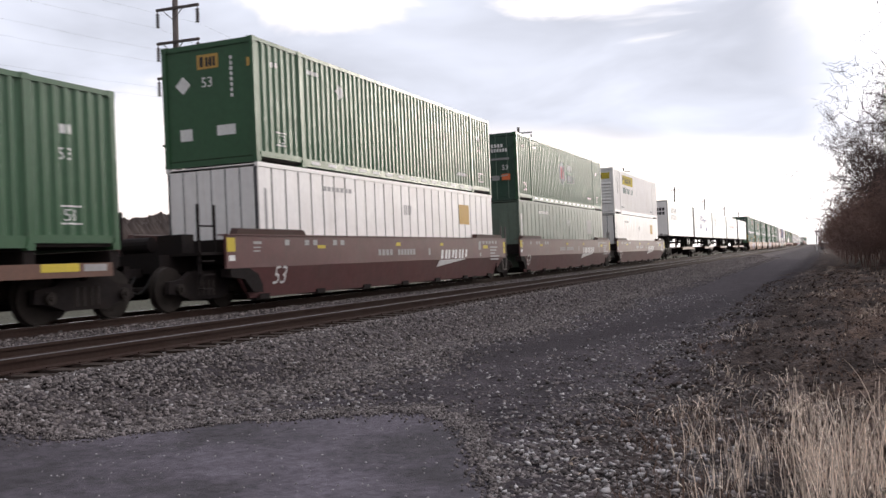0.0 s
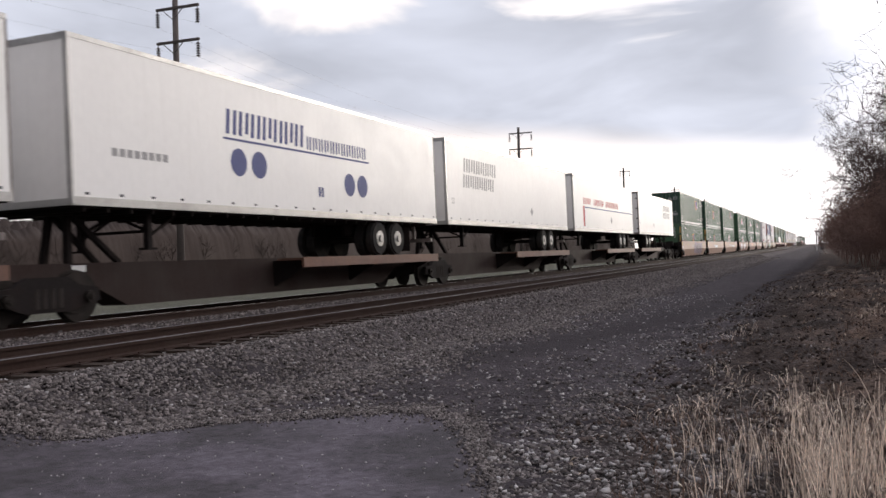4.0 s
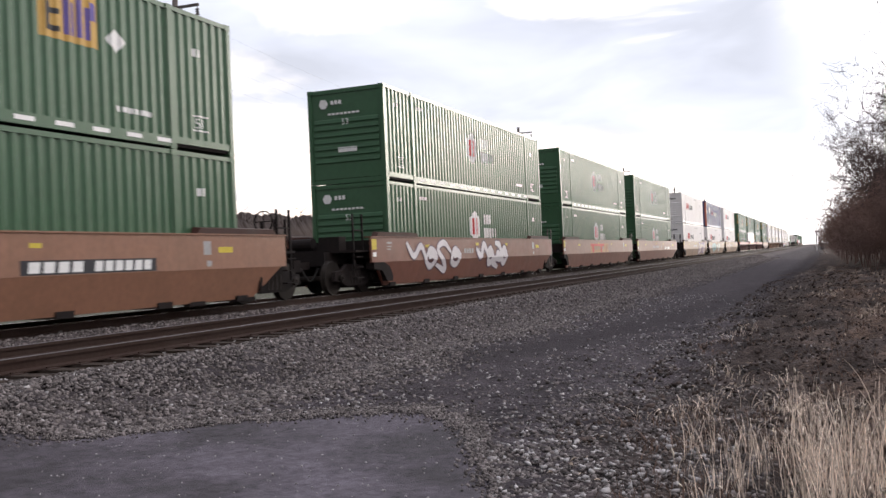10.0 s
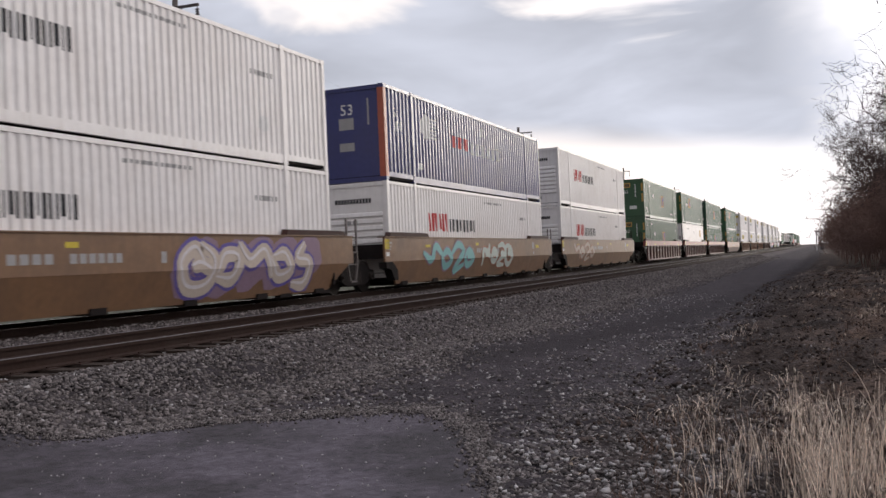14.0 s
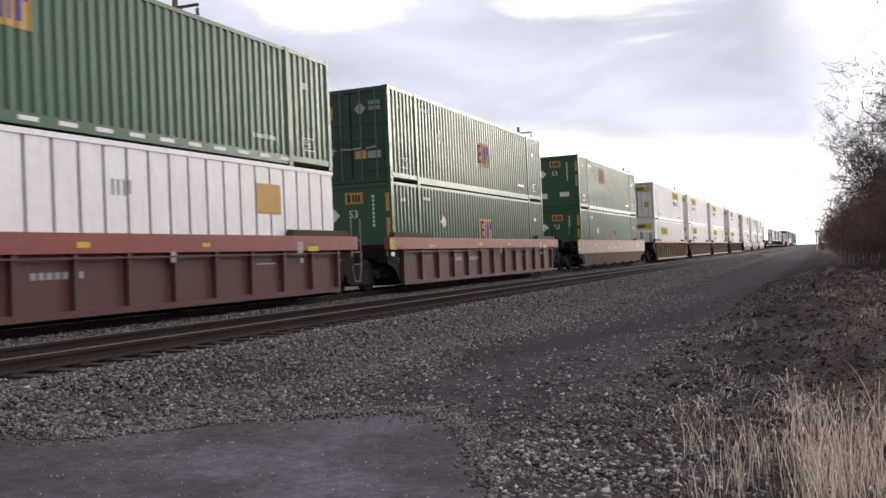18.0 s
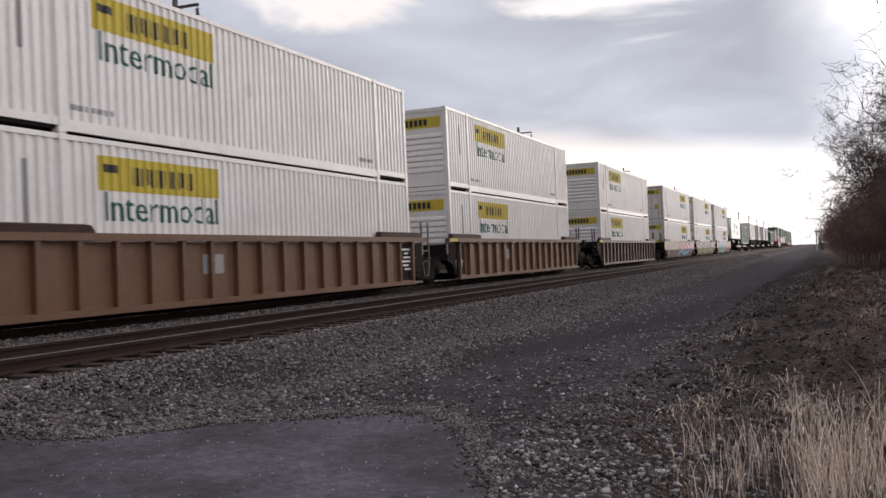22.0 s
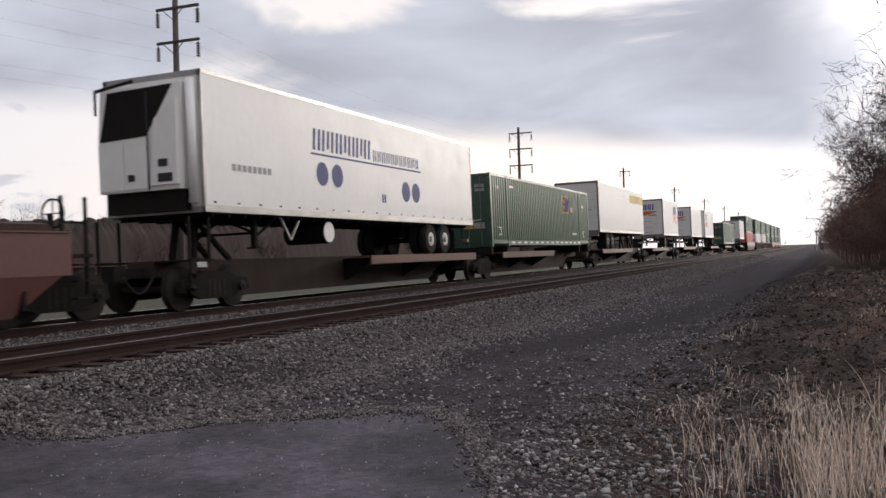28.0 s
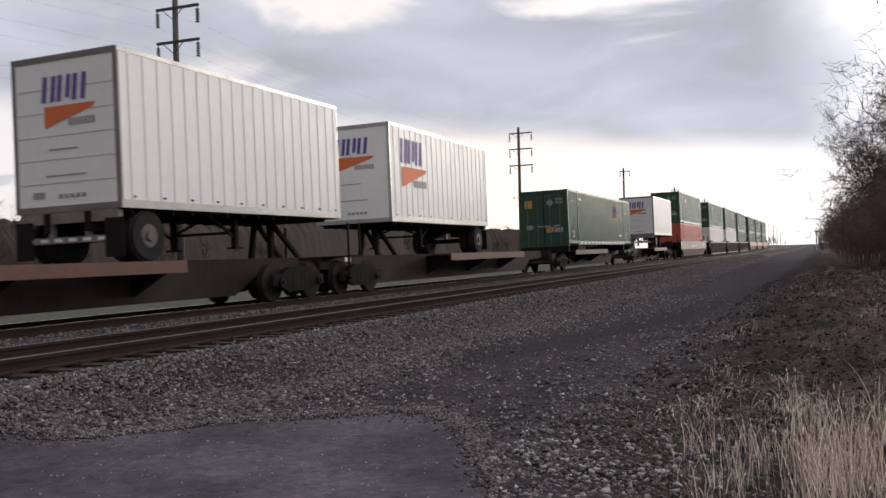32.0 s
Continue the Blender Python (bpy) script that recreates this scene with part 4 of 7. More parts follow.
def front_marks_green(root, doors, strips=True):
    if doors:
        bm = B()
        diamond(bm, 0.35, 2.25, 0.2)
        rect(bm, -0.95, -0.62, 0.9, 1.12)
        rect(bm, 0.55, 1.0, 0.72, 0.95)
        bars(bm, 0.65, 1.05, 2.35, 2.47, 4)
        bars(bm, 0.65, 1.05, 2.18, 2.3, 5)
        part("end_marking", on_front(bm, 0.02), MATS["mark_grey"], root)
        bm = rect(B(), 0.12, 0.5, 0.72, 0.98)
        rect(bm, -1.0, -0.6, 2.0, 2.4)
        part("end_logo", on_front(bm, 0.02, 0.004), MATS["mark_gold"], root)
    else:
        bm = B()
        diamond(bm, -0.72, 1.95, 0.22)
        rect(bm, 0.2, 0.72, 0.68, 0.92)
        rect(bm, -0.85, -0.5, 0.62, 0.9)
        for k in range(8):
            rect(bm, 0.62, 0.69, 1.55 + k * 0.125, 1.635 + k * 0.125)
        part("end_marking", on_front(bm, 0.045), MATS["mark_white"], root)
        bm = B()
        for u0, u1, z0, z1 in ((1.1, 1.22, 1.2, 1.8), (1.1, 1.22, 2.0, 2.55), (-1.26, -1.18, 1.1, 2.0)) if strips else ((1.12, 1.2, 2.2, 2.4),):
            rect(bm, u0, u1, z0, z1)
        part("end_stripe", on_front(bm, 0.0, 0.009), MATS["mark_gold"], root, "gold reflective strips on the corner posts")
        part("end_number", on_front(letters("53", 0.34, -0.2, 1.85), 0.045), MATS["mark_white"], root)
        bm = rect(B(), -0.3, 0.3, 2.28, 2.62)
        part("end_logo", on_front(bm, 0.045, 0.004), MATS["mark_gold"], root)
        bm = rect(B(), -0.22, -0.12, 2.33, 2.57)
        bars(bm, -0.05, 0.25, 2.33, 2.55, 3)
        part("end_logo_shape", on_front(bm, 0.045, 0.008), MATS["mark_black"], root)


def make_green(kind, front, dashes=False):
    """kind: 'gold' with the gold square, 'badge' with the white badge, 'plain'."""
    root, walls = container_body("green", front, 0.26, 0.04, dashes=dashes)
    tail = front == "doors"
    if kind == "gold":
        y = 10.8 if tail else 4.9
        square_logo(root, walls, y, 1.6)
        decal("warning_sign", diamond(B(), 12.6 if tail else 3.8, 1.85, 0.24), "mark_white", root, walls, W2 - 0.012)
        front_marks_green(root, tail)
    elif kind == "lowgold":
        square_logo(root, walls, 7.65, 1.05)
        decal("warning_sign", diamond(B(), 4.1, 1.75, 0.24), "mark_white", root, walls, W2 - 0.012)
        front_marks_green(root, tail)
    elif kind == "badge":
        c, z = 7.45, 1.65
        decal("logo", poly(B(), [(c - 0.5, z - 0.3), (c, z - 0.6), (c + 0.5, z - 0.3), (c + 0.5, z + 0.3), (c, z + 0.6), (c - 0.5, z + 0.3)]), "mark_white", root, walls, W2 - 0.012, "white six-sided badge")
        bm = B()
        rect(bm, c - 0.24, c - 0.1, z - 0.3, z + 0.3)
        rect(bm, c + 0.1, c + 0.24, z - 0.3, z + 0.3)
        decal("logo_shape", bm, "mark_red", root, walls, W2 - 0.012, lift=0.008)
        bm = B()
        bars(bm, 8.5, 9.35, 1.75, 2.12, 3, 0.16)
        bars(bm, 8.35, 9.75, 1.2, 1.6, 5, 0.14)
        decal("logo_word", bm, "mark_white", root, walls, W2 - 0.012)
        if tail:
            put = lambda nm, bm, m, lift=0.006: part(nm, on_front(bm, 0.0, lift), MATS[m], root)
            put("end_logo", disc(B(), -0.8, 2.1, 0.17, 6), "mark_white")
            put("end_logo_word", bars(B(), -0.58, -0.22, 2.02, 2.22, 4), "mark_grey")
            put("end_marking", bars(B(), 0.14, 0.72, 2.27, 2.42, 4), "mark_white")
            put("end_marking", bars(B(), 0.14, 0.9, 2.07, 2.22, 6), "mark_white")
            put("end_marking", bars(B(), -0.95, -0.25, 1.6, 1.66, 7), "mark_grey")
            put("end_marking", bars(B(), -0.95, -0.25, 1.5, 1.56, 6), "mark_grey")
            put("end_marking", bars(B(), 0.14, 0.96, 1.72, 1.82, 9), "mark_grey")
            put("end_sticker", rect(B(), -1.02, -0.6, 1.12, 1.3), "mark_grey")
            put("end_sticker", rect(B(), -0.95, -0.76, 0.65, 1.02), "mark_grey")
            put("end_sticker", rect(B(), -0.48, -0.3, 0.82, 1.0), "mark_grey")
            put("end_sticker", rect(B(), 0.14, 0.48, 0.86, 1.06), "mark_grey")
            put("end_sticker", rect(B(), 0.58, 0.96, 0.86, 1.12), "mark_orange")
            part("end_number", on_front(letters("53", 0.3, 0.6, 1.3), 0.0), MATS["mark_white"], root)
        else:
            bm = B()
            disc(bm, -0.75, 2.45, 0.16, 6)
            bars(bm, -0.5, -0.1, 2.42, 2.54, 3)
            rect(bm, -0.3, 0.35, 0.95, 1.1)
            bars(bm, -0.6, 0.5, 2.1, 2.16, 8)
            part("end_logo", on_front(bm, 0.02), MATS["mark_white"], root)
            part("end_number", on_front(letters("53", 0.26, -0.15, 1.78), 0.012), MATS["mark_white"], root)
    else:
        front_marks_green(root, tail, False)
        decal("number", letters("53", 0.3, LONG - 1.35, 1.55), "mark_white", root, walls, W2 - 0.012)
        decal("warning_sign", diamond(B(), 4.1, 2.2, 0.22), "mark_white", root, walls, W2 - 0.012)
    for y0, y1, z0, z1, n in ((2.4, 3.1, 2.42, 2.52, 5), (0.75, 1.1, 2.3, 2.42, 2), (LONG - 1.3, LONG - 1.0, 2.0, 2.16, 2),
                              (LONG - 3.6, LONG - 2.6, 0.55, 0.65, 6)):
        decal("marking", bars(B(), y0, y1, z0, z1, n), "mark_white", root, walls, W2 - 0.012)
    for y0 in (0.95, LONG - 1.3):
        bm = letters("53", 0.3, y0 + 0.02, 0.5)
        for a in (0.44, 0.74):
            rect(bm, y0 - 0.06, y0 + 0.4, a, a + 0.03)
        decal("number", bm, "mark_white", root, walls, W2 - 0.012, "small white number in a box")
    return root


def make_white(front, tail_logo, sign=True):
    root, walls = container_body("white", front, 0.225, 0.034)
    y = 9.85 if tail_logo else 2.85
    drop = 0.0 if sign else 0.25
    decal("logo", rect(B(), y, y + 3.55, 1.97 - drop, 2.6 - drop), "mark_yellow", root, walls, W2 - 0.012, "yellow name board with dark bars")
    bm = B()
    bars(bm, y + 0.9, y + 2.75, 2.09 - drop, 2.44 - drop, 7, 0.3)
    rect(bm, y + 0.15, y + 0.55, 2.3 - drop, 2.45 - drop)
    decal("logo_word", bm, "mark_black", root, walls, W2 - 0.012, lift=0.008)
    if sign:
        decal("lettering", letters("Intermodal", 0.78, y + 0.1, 1.42), "mark_teal", root, walls, W2 - 0.012, "dark green lettering")
    bm = B()
    bars(bm, 1.2, 1.32, 1.3, 2.4, 1)
    bars(bm, 2.3, 3.4, 0.42, 0.52, 7)
    bars(bm, LONG - 3.2, LONG - 2.3, 0.42, 0.52, 6)
    decal("marking", bm, "mark_grey", root, walls, W2 - 0.012)
    decal("warning_sign", diamond(B(), 7.7, 1.6, 0.2), "mark_white", root, walls, W2 - 0.012)
    part("end_logo", on_front(rect(B(), -1.05, 1.05, 2.2, 2.58), 0.012 if front == "doors" else 0.045, 0.012), MATS["mark_yellow"], root, "yellow name board with dark bars")
    part("end_logo_word", on_front(bars(B(), -0.65, 0.6, 2.27, 2.5, 7), 0.012 if front == "doors" else 0.045, 0.018), MATS["mark_black"], root)
    if front == "doors":
        part("end_notice", on_front(rect(B(), 0.55, 0.9, 0.95, 1.35), 0.012, 0.012), MATS["mark_yellow"], root)
    return root


def make_word(front="louvres"):
    """White box with a red and black name in plain bars."""
    root, walls = container_body("white", front, 0.225, 0.034)
    decal("logo_word", bars(B(), 3.1, 4.85, 1.42, 2.02, 3, 0.16, -0.1), "mark_red", root, walls, W2 - 0.012, "red part of a name in plain bars")
    decal("logo_word", bars(B(), 4.95, 7.4, 1.42, 1.86, 9, 0.22), "mark_black", root, walls, W2 - 0.012, "black part of a name in plain bars")
    bm = B()
    bars(bm, 8.5, 10.6, 2.52, 2.6, 12)
    bars(bm, LONG - 3.4, LONG - 2.4, 2.0, 2.12, 6)
    decal("marking", bm, "mark_grey", root, walls, W2 - 0.012)
    decal("warning_sign", disc(B(), LONG - 2.9, 0.9, 0.2, 12), "mark_white", root, walls, W2 - 0.012)
    part("end_logo", on_front(bars(B(), -0.5, 0.75, 2.26, 2.4, 12, 0.25), 0.045), MATS["mark_black"], root)
    bm = bars(B(), -0.1, 0.3, 1.62, 1.75, 2)
    bars(bm, -0.3, 0.4, 0.36, 0.5, 5)
    part("end_marking", on_front(bm, 0.012), MATS["mark_grey"], root)
    return root


def make_blue():
    root, walls = container_body("blue", "flat", 0.26, 0.042, posts="orange")
    decal("logo", disc(B(), 3.2, 1.95, 0.42, 24), "mark_white", root, walls, W2 - 0.012, "white globe emblem")
    bm = B()
    for k in range(6):
        rect(bm, 3.3, 4.05, 1.6 + k * 0.12, 1.66 + k * 0.12)
    decal("logo_stripes", bm, "mark_white", root, walls, W2 - 0.012, lift=0.008)
    decal("logo_word", bars(B(), 5.3, 7.1, 1.5, 1.92, 5, 0.22), "mark_red", root, walls, W2 - 0.012, "orange-red part of a name in plain bars")
    decal("logo_word", bars(B(), 7.3, 10.9, 1.42, 1.82, 10, 0.24), "mark_white", root, walls, W2 - 0.012, "white part of a name in plain bars")
    bm = B()
    bars(bm, 0.75, 1.3, 1.55, 1.85, 2)
    rect(bm, 8.5, 8.75, 2.2, 2.5)
    bars(bm, 2.5, 2.9, 0.5, 0.7, 2)
    decal("marking", bm, "mark_white", root, walls, W2 - 0.012)
    decal("number", letters("53", 0.42, 0.72, 1.98), "mark_white", root, walls, W2 - 0.012)
    part("end_number", on_front(letters("53", 0.46, -0.2, 2.05), 0.045), MATS["mark_white"], root)
    bm = rect(B(), -0.25, 0.25, 1.6, 1.95)
    rect(bm, -0.25, 0.25, 0.95, 1.2)
    bars(bm, 0.72, 0.8, 1.7, 2.5, 1)
    part("end_marking", on_front(bm, 0.045), MATS["mark_grey"], root)
    bm = B()
    for s in (-1, 1):
        box(bm, min(s * (W2 + 0.008), s * (W2 - 0.2)), max(s * (W2 + 0.008), s * (W2 - 0.2)), -0.008, 0.06, 0.12, TALL - 0.12)
        box(bm, min(s * (W2 + 0.008), s * (W2 - 0.02)), max(s * (W2 + 0.008), s * (W2 - 0.02)), -0.008, 0.16, 0.12, TALL - 0.12)
    part("post_cover", bm, MATS["orange_paint"], root, "orange painted corner posts")
    return root


def make_posted(paint="white"):
    """Plate-sided box: smooth sheets between upright posts."""
    mat = MATS[PAINT[paint]]
    root = new("shipping_container")
    n = 27
    p = LONG / n
    for s in (-1, 1):
        for k in range(n):
            bm = B()
            box(bm, min(s * (W2 - 0.02), s * (W2 - 0.07)), max(s * (W2 - 0.02), s * (W2 - 0.07)), k * p + 0.035, (k + 1) * p - 0.035, 0.14, TALL - 0.1)
            part("side_panel", bm, mat, root)
        bm = B()
        for k in range(n + 1):
            box(bm, min(s * (W2 - 0.045), s * (W2 - 0.08)), max(s * (W2 - 0.045), s * (W2 - 0.08)), max(0, k * p - 0.035), min(LONG, k * p + 0.035), 0.12, TALL - 0.1)
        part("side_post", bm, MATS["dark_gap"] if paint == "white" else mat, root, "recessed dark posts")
        for z0, z1, nm in ((TALL - 0.1, TALL, "top_rail"), (0, 0.14, "bottom_rail")):
            bm = B()
            box(bm, min(s * W2, s * (W2 - 0.09)), max(s * W2, s * (W2 - 0.09)), 0, LONG, z0, z1)
            part(nm, bm, mat, root)
    bm = B()
    box(bm, -W2 + 0.09, W2 - 0.09, 0.03, LONG - 0.03, TALL - 0.05, TALL - 0.02)
    part("roof", bm, mat, root)
    bm = B()
    box(bm, -W2 + 0.09, W2 - 0.09, 0.03, LONG - 0.03, 0.05, 0.14)
    part("floor", bm, MATS["frame_black"], root)
    for y in (0.0, LONG - 0.06):
        for k in range(6):
            a = -W2 + 0.1 + k * 0.4
            part("end_panel", box(B(), a, a + 0.36, y + 0.01, y + 0.05, 0.14, TALL - 0.1), mat, root)
        bm = B()
        box(bm, -W2 + 0.09, W2 - 0.09, y + 0.03, y + 0.045, 0.14, TALL - 0.1)
        box(bm, -W2 + 0.09, W2 - 0.09, y, y + 0.06, 0.0, 0.14)
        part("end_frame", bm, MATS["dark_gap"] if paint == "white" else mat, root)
    bm = rect(B(), 12.6, 13.6, 1.7, 2.4) if paint == "white" else rect(B(), 12.2, 13.2, 1.55, 2.3)
    decal("notice", bm, "mark_gold" if paint == "white" else "mark_grey", root, None, W2 - 0.018)
    bm = B()
    bars(bm, 3.0, 4.6, 2.38, 2.5, 7)
    bars(bm, 0.25, 0.4, 0.8, 2.3, 1)
    bars(bm, LONG - 8.2, LONG - 7.6, 1.9, 2.2, 2)
    decal("marking", bm, "mark_grey" if paint == "white" else "mark_white", root, None, W2 - 0.018)
    return root


PROTO = {}
MAKERS = {
    "gold_flat": lambda: make_green("gold", "flat", True), "gold_doors": lambda: make_green("gold", "doors", True), "low_flat": lambda: make_green("lowgold", "flat"),
    "low_doors": lambda: make_green("lowgold", "doors"), "badge": lambda: make_green("badge", "louvres", True), "badge_doors": lambda: make_green("badge", "doors", True), "green": lambda: make_green("plain", "doors"), "green_flat": lambda: make_green("plain", "flat", True),
    "board_doors": lambda: make_white("doors", True), "board": lambda: make_white("louvres", False), "board_doors_lead": lambda: make_white("louvres", False, False), "word": make_word, "blue": make_blue,
    "posted": lambda: make_posted("white"), "posted_green": lambda: make_posted("greygreen"),
    "red": lambda: container_body("red", "flat", 0.26, 0.04)[0], "white": lambda: container_body("white", "louvres", 0.225, 0.034)[0]}
SAYS = {
    "gold_flat": "green corrugated container with gold logo", "gold_doors": "green corrugated container, gold logo, dark doors",
    "low_flat": "green corrugated container with low gold logo", "low_doors": "green container with dark doors, low gold logo",
    "badge": "green corrugated container with white badge", "badge_doors": "green container with white badge, dark doors", "green": "plain green corrugated container with dark doors",
    "green_flat": "green corrugated container with flat end and diamond sign",
    "board_doors": "white corrugated container, yellow board, doors forward", "board": "white corrugated container with yellow name board",
    "board_doors_lead": "white corrugated container with a small yellow board", "word": "clean white container with red and black name", "blue": "dark blue container with orange corner posts",
    "posted": "white plate-sided container with dark posts", "posted_green": "faded grey-green plate-sided container",
    "red": "red corrugated steel container", "white": "plain white corrugated container"}


def load(kind, sigma, base, where):
    if kind not in PROTO:
        PROTO[kind] = ob = MAKERS[kind]()
    else:
        ob = copy_thing(PROTO[kind], Matrix.Identity(4))
    tagged(ob, SAYS[kind] + " " + where, "container", group="containers on the train")
    TRAIN.append((ob, sigma, base))
    return ob
# ---- running gear ----
def bogie(parent, y, name="bogie"):
    """A two-axle truck at y along its wagon."""
    for s in (-1, 1):
        bm = B()
        prism(bm, [(y - 1.2, 0.38), (y - 1.15, 0.62), (y - 0.75, 0.66), (y - 0.45, 0.82), (y + 0.45, 0.82), (y + 0.75, 0.66), (y + 1.15, 0.62), (y + 1.2, 0.38), (y + 0.85, 0.34),
                   (y + 0.5, 0.22), (y - 0.5, 0.22), (y - 0.85, 0.34)], s * 0.93, s * 1.05)
        f = part("side_frame", bm, MATS["frame_black"], parent, "cast steel truck frame")
        bm = B()
        for k in (-0.26, -0.09, 0.09, 0.26):
            cyl(bm, (s * 1.0, y + k, 0.46), 0.07, 0.34, "z", 8)
        part("spring", bm, MATS["wheel_steel"], f)
        for k in (-0.89, 0.89):
            bm = B()
            cyl(bm, (s * 1.06, y + k, 0.46), 0.11, 0.14, "x", 12)
            cyl(bm, (s * 1.14, y + k, 0.46), 0.05, 0.06, "x", 8)
            part("axle_cap", bm, MATS["wheel_steel"], f)
    for k in (-0.89, 0.89):
        for s in (-1, 1):
            bm = B()
            cyl(bm, (s * 0.765, y + k, 0.457), 0.457, 0.13, "x", 28)
            cyl(bm, (s * 0.71, y + k, 0.457), 0.485, 0.03, "x", 28)
            cyl(bm, (s * 0.80, y + k, 0.457), 0.13, 0.14, "x", 14)
            part("wheel", bm, MATS["wheel_steel"], parent, "worn steel wheel")
        bm = B()
        cyl(bm, (0, y + k, 0.457), 0.08, 1.5, "x", 10)
        part("axle", bm, MATS["wheel_steel"], parent)
    bm = B()
    box(bm, -0.95, 0.95, y - 0.2, y + 0.2, 0.5, 0.76)
    part("bolster", bm, MATS["frame_black"], parent)


def coupler(parent, y, d):
    bm = B()
    box(bm, -0.09, 0.09, min(y, y + d * 0.75), max(y, y + d * 0.75), 0.72, 0.92)
    box(bm, -0.17, 0.17, min(y + d * 0.6, y + d * 0.95), max(y + d * 0.6, y + d * 0.95), 0.66, 0.98)
    part("coupler", bm, MATS["frame_black"], parent)
    bm = B()
    prev = None
    for j in range(7):
        t = j / 6
        p = Vector((0.35, y + d * t * 0.9, 0.75 - 0.35 * math.sin(math.pi * t)))
        if prev is not None:
            beam(bm, prev, p, 0.035, 0.035)
        prev = p
    part("air_hose", bm, MATS["rubber"], parent)


def ladder(parent, x, y, z0, z1):
    bm = B()
    for k in (-0.27, 0.27):
        beam(bm, (x, y + k, z0), (x, y + k, z1), 0.045, 0.045)
        beam(bm, (x, y + k, z0), (x, y + k * 0.55, z0 - 0.4), 0.045, 0.045)
    box(bm, x - 0.04, x + 0.04, y - 0.17, y + 0.17, z0 - 0.43, z0 - 0.39)
    n = int((z1 - z0) / 0.33)
    for k in range(n):
        z = z0 + 0.06 + k * 0.33
        beam(bm, (x, y - 0.27, z), (x, y + 0.27, z), 0.03, 0.03)
    part("ladder", bm, MATS["ladder_grey"], parent)


# ---- well wagons ----
def unit_ends(first, last):
    """Front and rear of a well's side plates; longer where the wagon ends."""
    return (-1.6 if first else -0.75), (LONG + 1.6 if last else LONG + 0.8)


ENDS = {}


def end_deck(root, y, d, mat, first):
    """Deck, guides and fittings over the truck at one end; d points outwards."""
    far = y + d * (1.1 if first else 0.95)
    bm = B()
    box(bm, -0.55, 0.55, min(y - d * 0.3, far), max(y - d * 0.3, far), 0.8, 1.18)
    box(bm, -1.42, 1.42, min(y - d * 0.95, y - d * 0.1), max(y - d * 0.95, y - d * 0.1), 0.95, 1.36)
    part("end_sill", bm, MATS["frame_black"], root, "black end sill over the truck")
    if first:
        bm = B()
        box(bm, -1.35, 1.35, min(y - d * 0.1, y + d * 0.75), max(y - d * 0.1, y + d * 0.75), 1.14, 1.2)
        part("end_platform", bm, MATS["frame_black"], root, "grated end platform")
        for x in (-1.25, 1.25):
            bm = B()
            beam(bm, (x, y + d * 0.7, 0.5), (x, y + d * 0.7, 2.2), 0.05, 0.05)
            beam(bm, (x, y + d * 0.15, 1.2), (x, y + d * 0.15, 2.2), 0.05, 0.05)
            beam(bm, (x, y + d * 0.15, 1.75), (x, y + d * 0.7, 1.75), 0.035, 0.035)
            part("handrail", bm, MATS["frame_black"], root)
            bm = B()
            for z in (0.42, 0.72, 1.0):
                box(bm, x - 0.02, x + 0.12, min(y + d * 0.35, y + d * 0.75), max(y + d * 0.35, y + d * 0.75), z, z + 0.03)
            part("step", bm, MATS["frame_black"], root)
        bm = B()
        cyl(bm, (-0.5, y + d * 0.45, 1.42), 0.17, 0.7, "x", 14)
        box(bm, 0.1, 0.75, min(y + d * 0.2, y + d * 0.6), max(y + d * 0.2, y + d * 0.6), 1.2, 1.6)
        part("brake_gear", bm, MATS["frame_black"], root)
        coupler(root, far, d)
        if d > 0:
            bm = B()
            prev = None
            for j in range(17):
                a = j * math.pi / 8
                p = Vector((0.55 + 0.26 * math.cos(a), y + 0.66, 1.95 + 0.26 * math.sin(a)))
                if prev is not None:
                    beam(bm, prev, p, 0.03, 0.03)
                prev = p
            for a in (0, math.pi / 2):
                v = Vector((math.cos(a), 0, math.sin(a))) * 0.26
                beam(bm, Vector((0.55, y + 0.66, 1.95)) - v, Vector((0.55, y + 0.66, 1.95)) + v, 0.02, 0.02)
            beam(bm, (0.55, y + 0.6, 1.2), (0.55, y + 0.6, 1.95), 0.08, 0.08)
            part("brake_wheel", bm, MATS["frame_black"], root, "hand brake wheel")
    elif d > 0:
        ladder(root, 1.36, y + d * 0.3, 0.75, 2.05)
    for s in (-1, 1):
        bm = B()
        x0, x1 = min(s * 1.32, s * 1.5), max(s * 1.32, s * 1.5)
        a, b = y - d * 0.25, y - d * 3.2
        lo, hi = min(a, b), max(a, b)
        hexa(bm, [(x0, lo, 1.54), (x1, lo, 1.54), (x1, hi, 1.54), (x0, hi, 1.54), (x0, lo + 0.12, 1.72), (x1, lo + 0.12, 1.69), (x1, hi - 0.12, 1.69), (x0, hi - 0.12, 1.72)])
        part("container_guide", bm, MATS["guide_dark"], root, "worn steel guide plate")


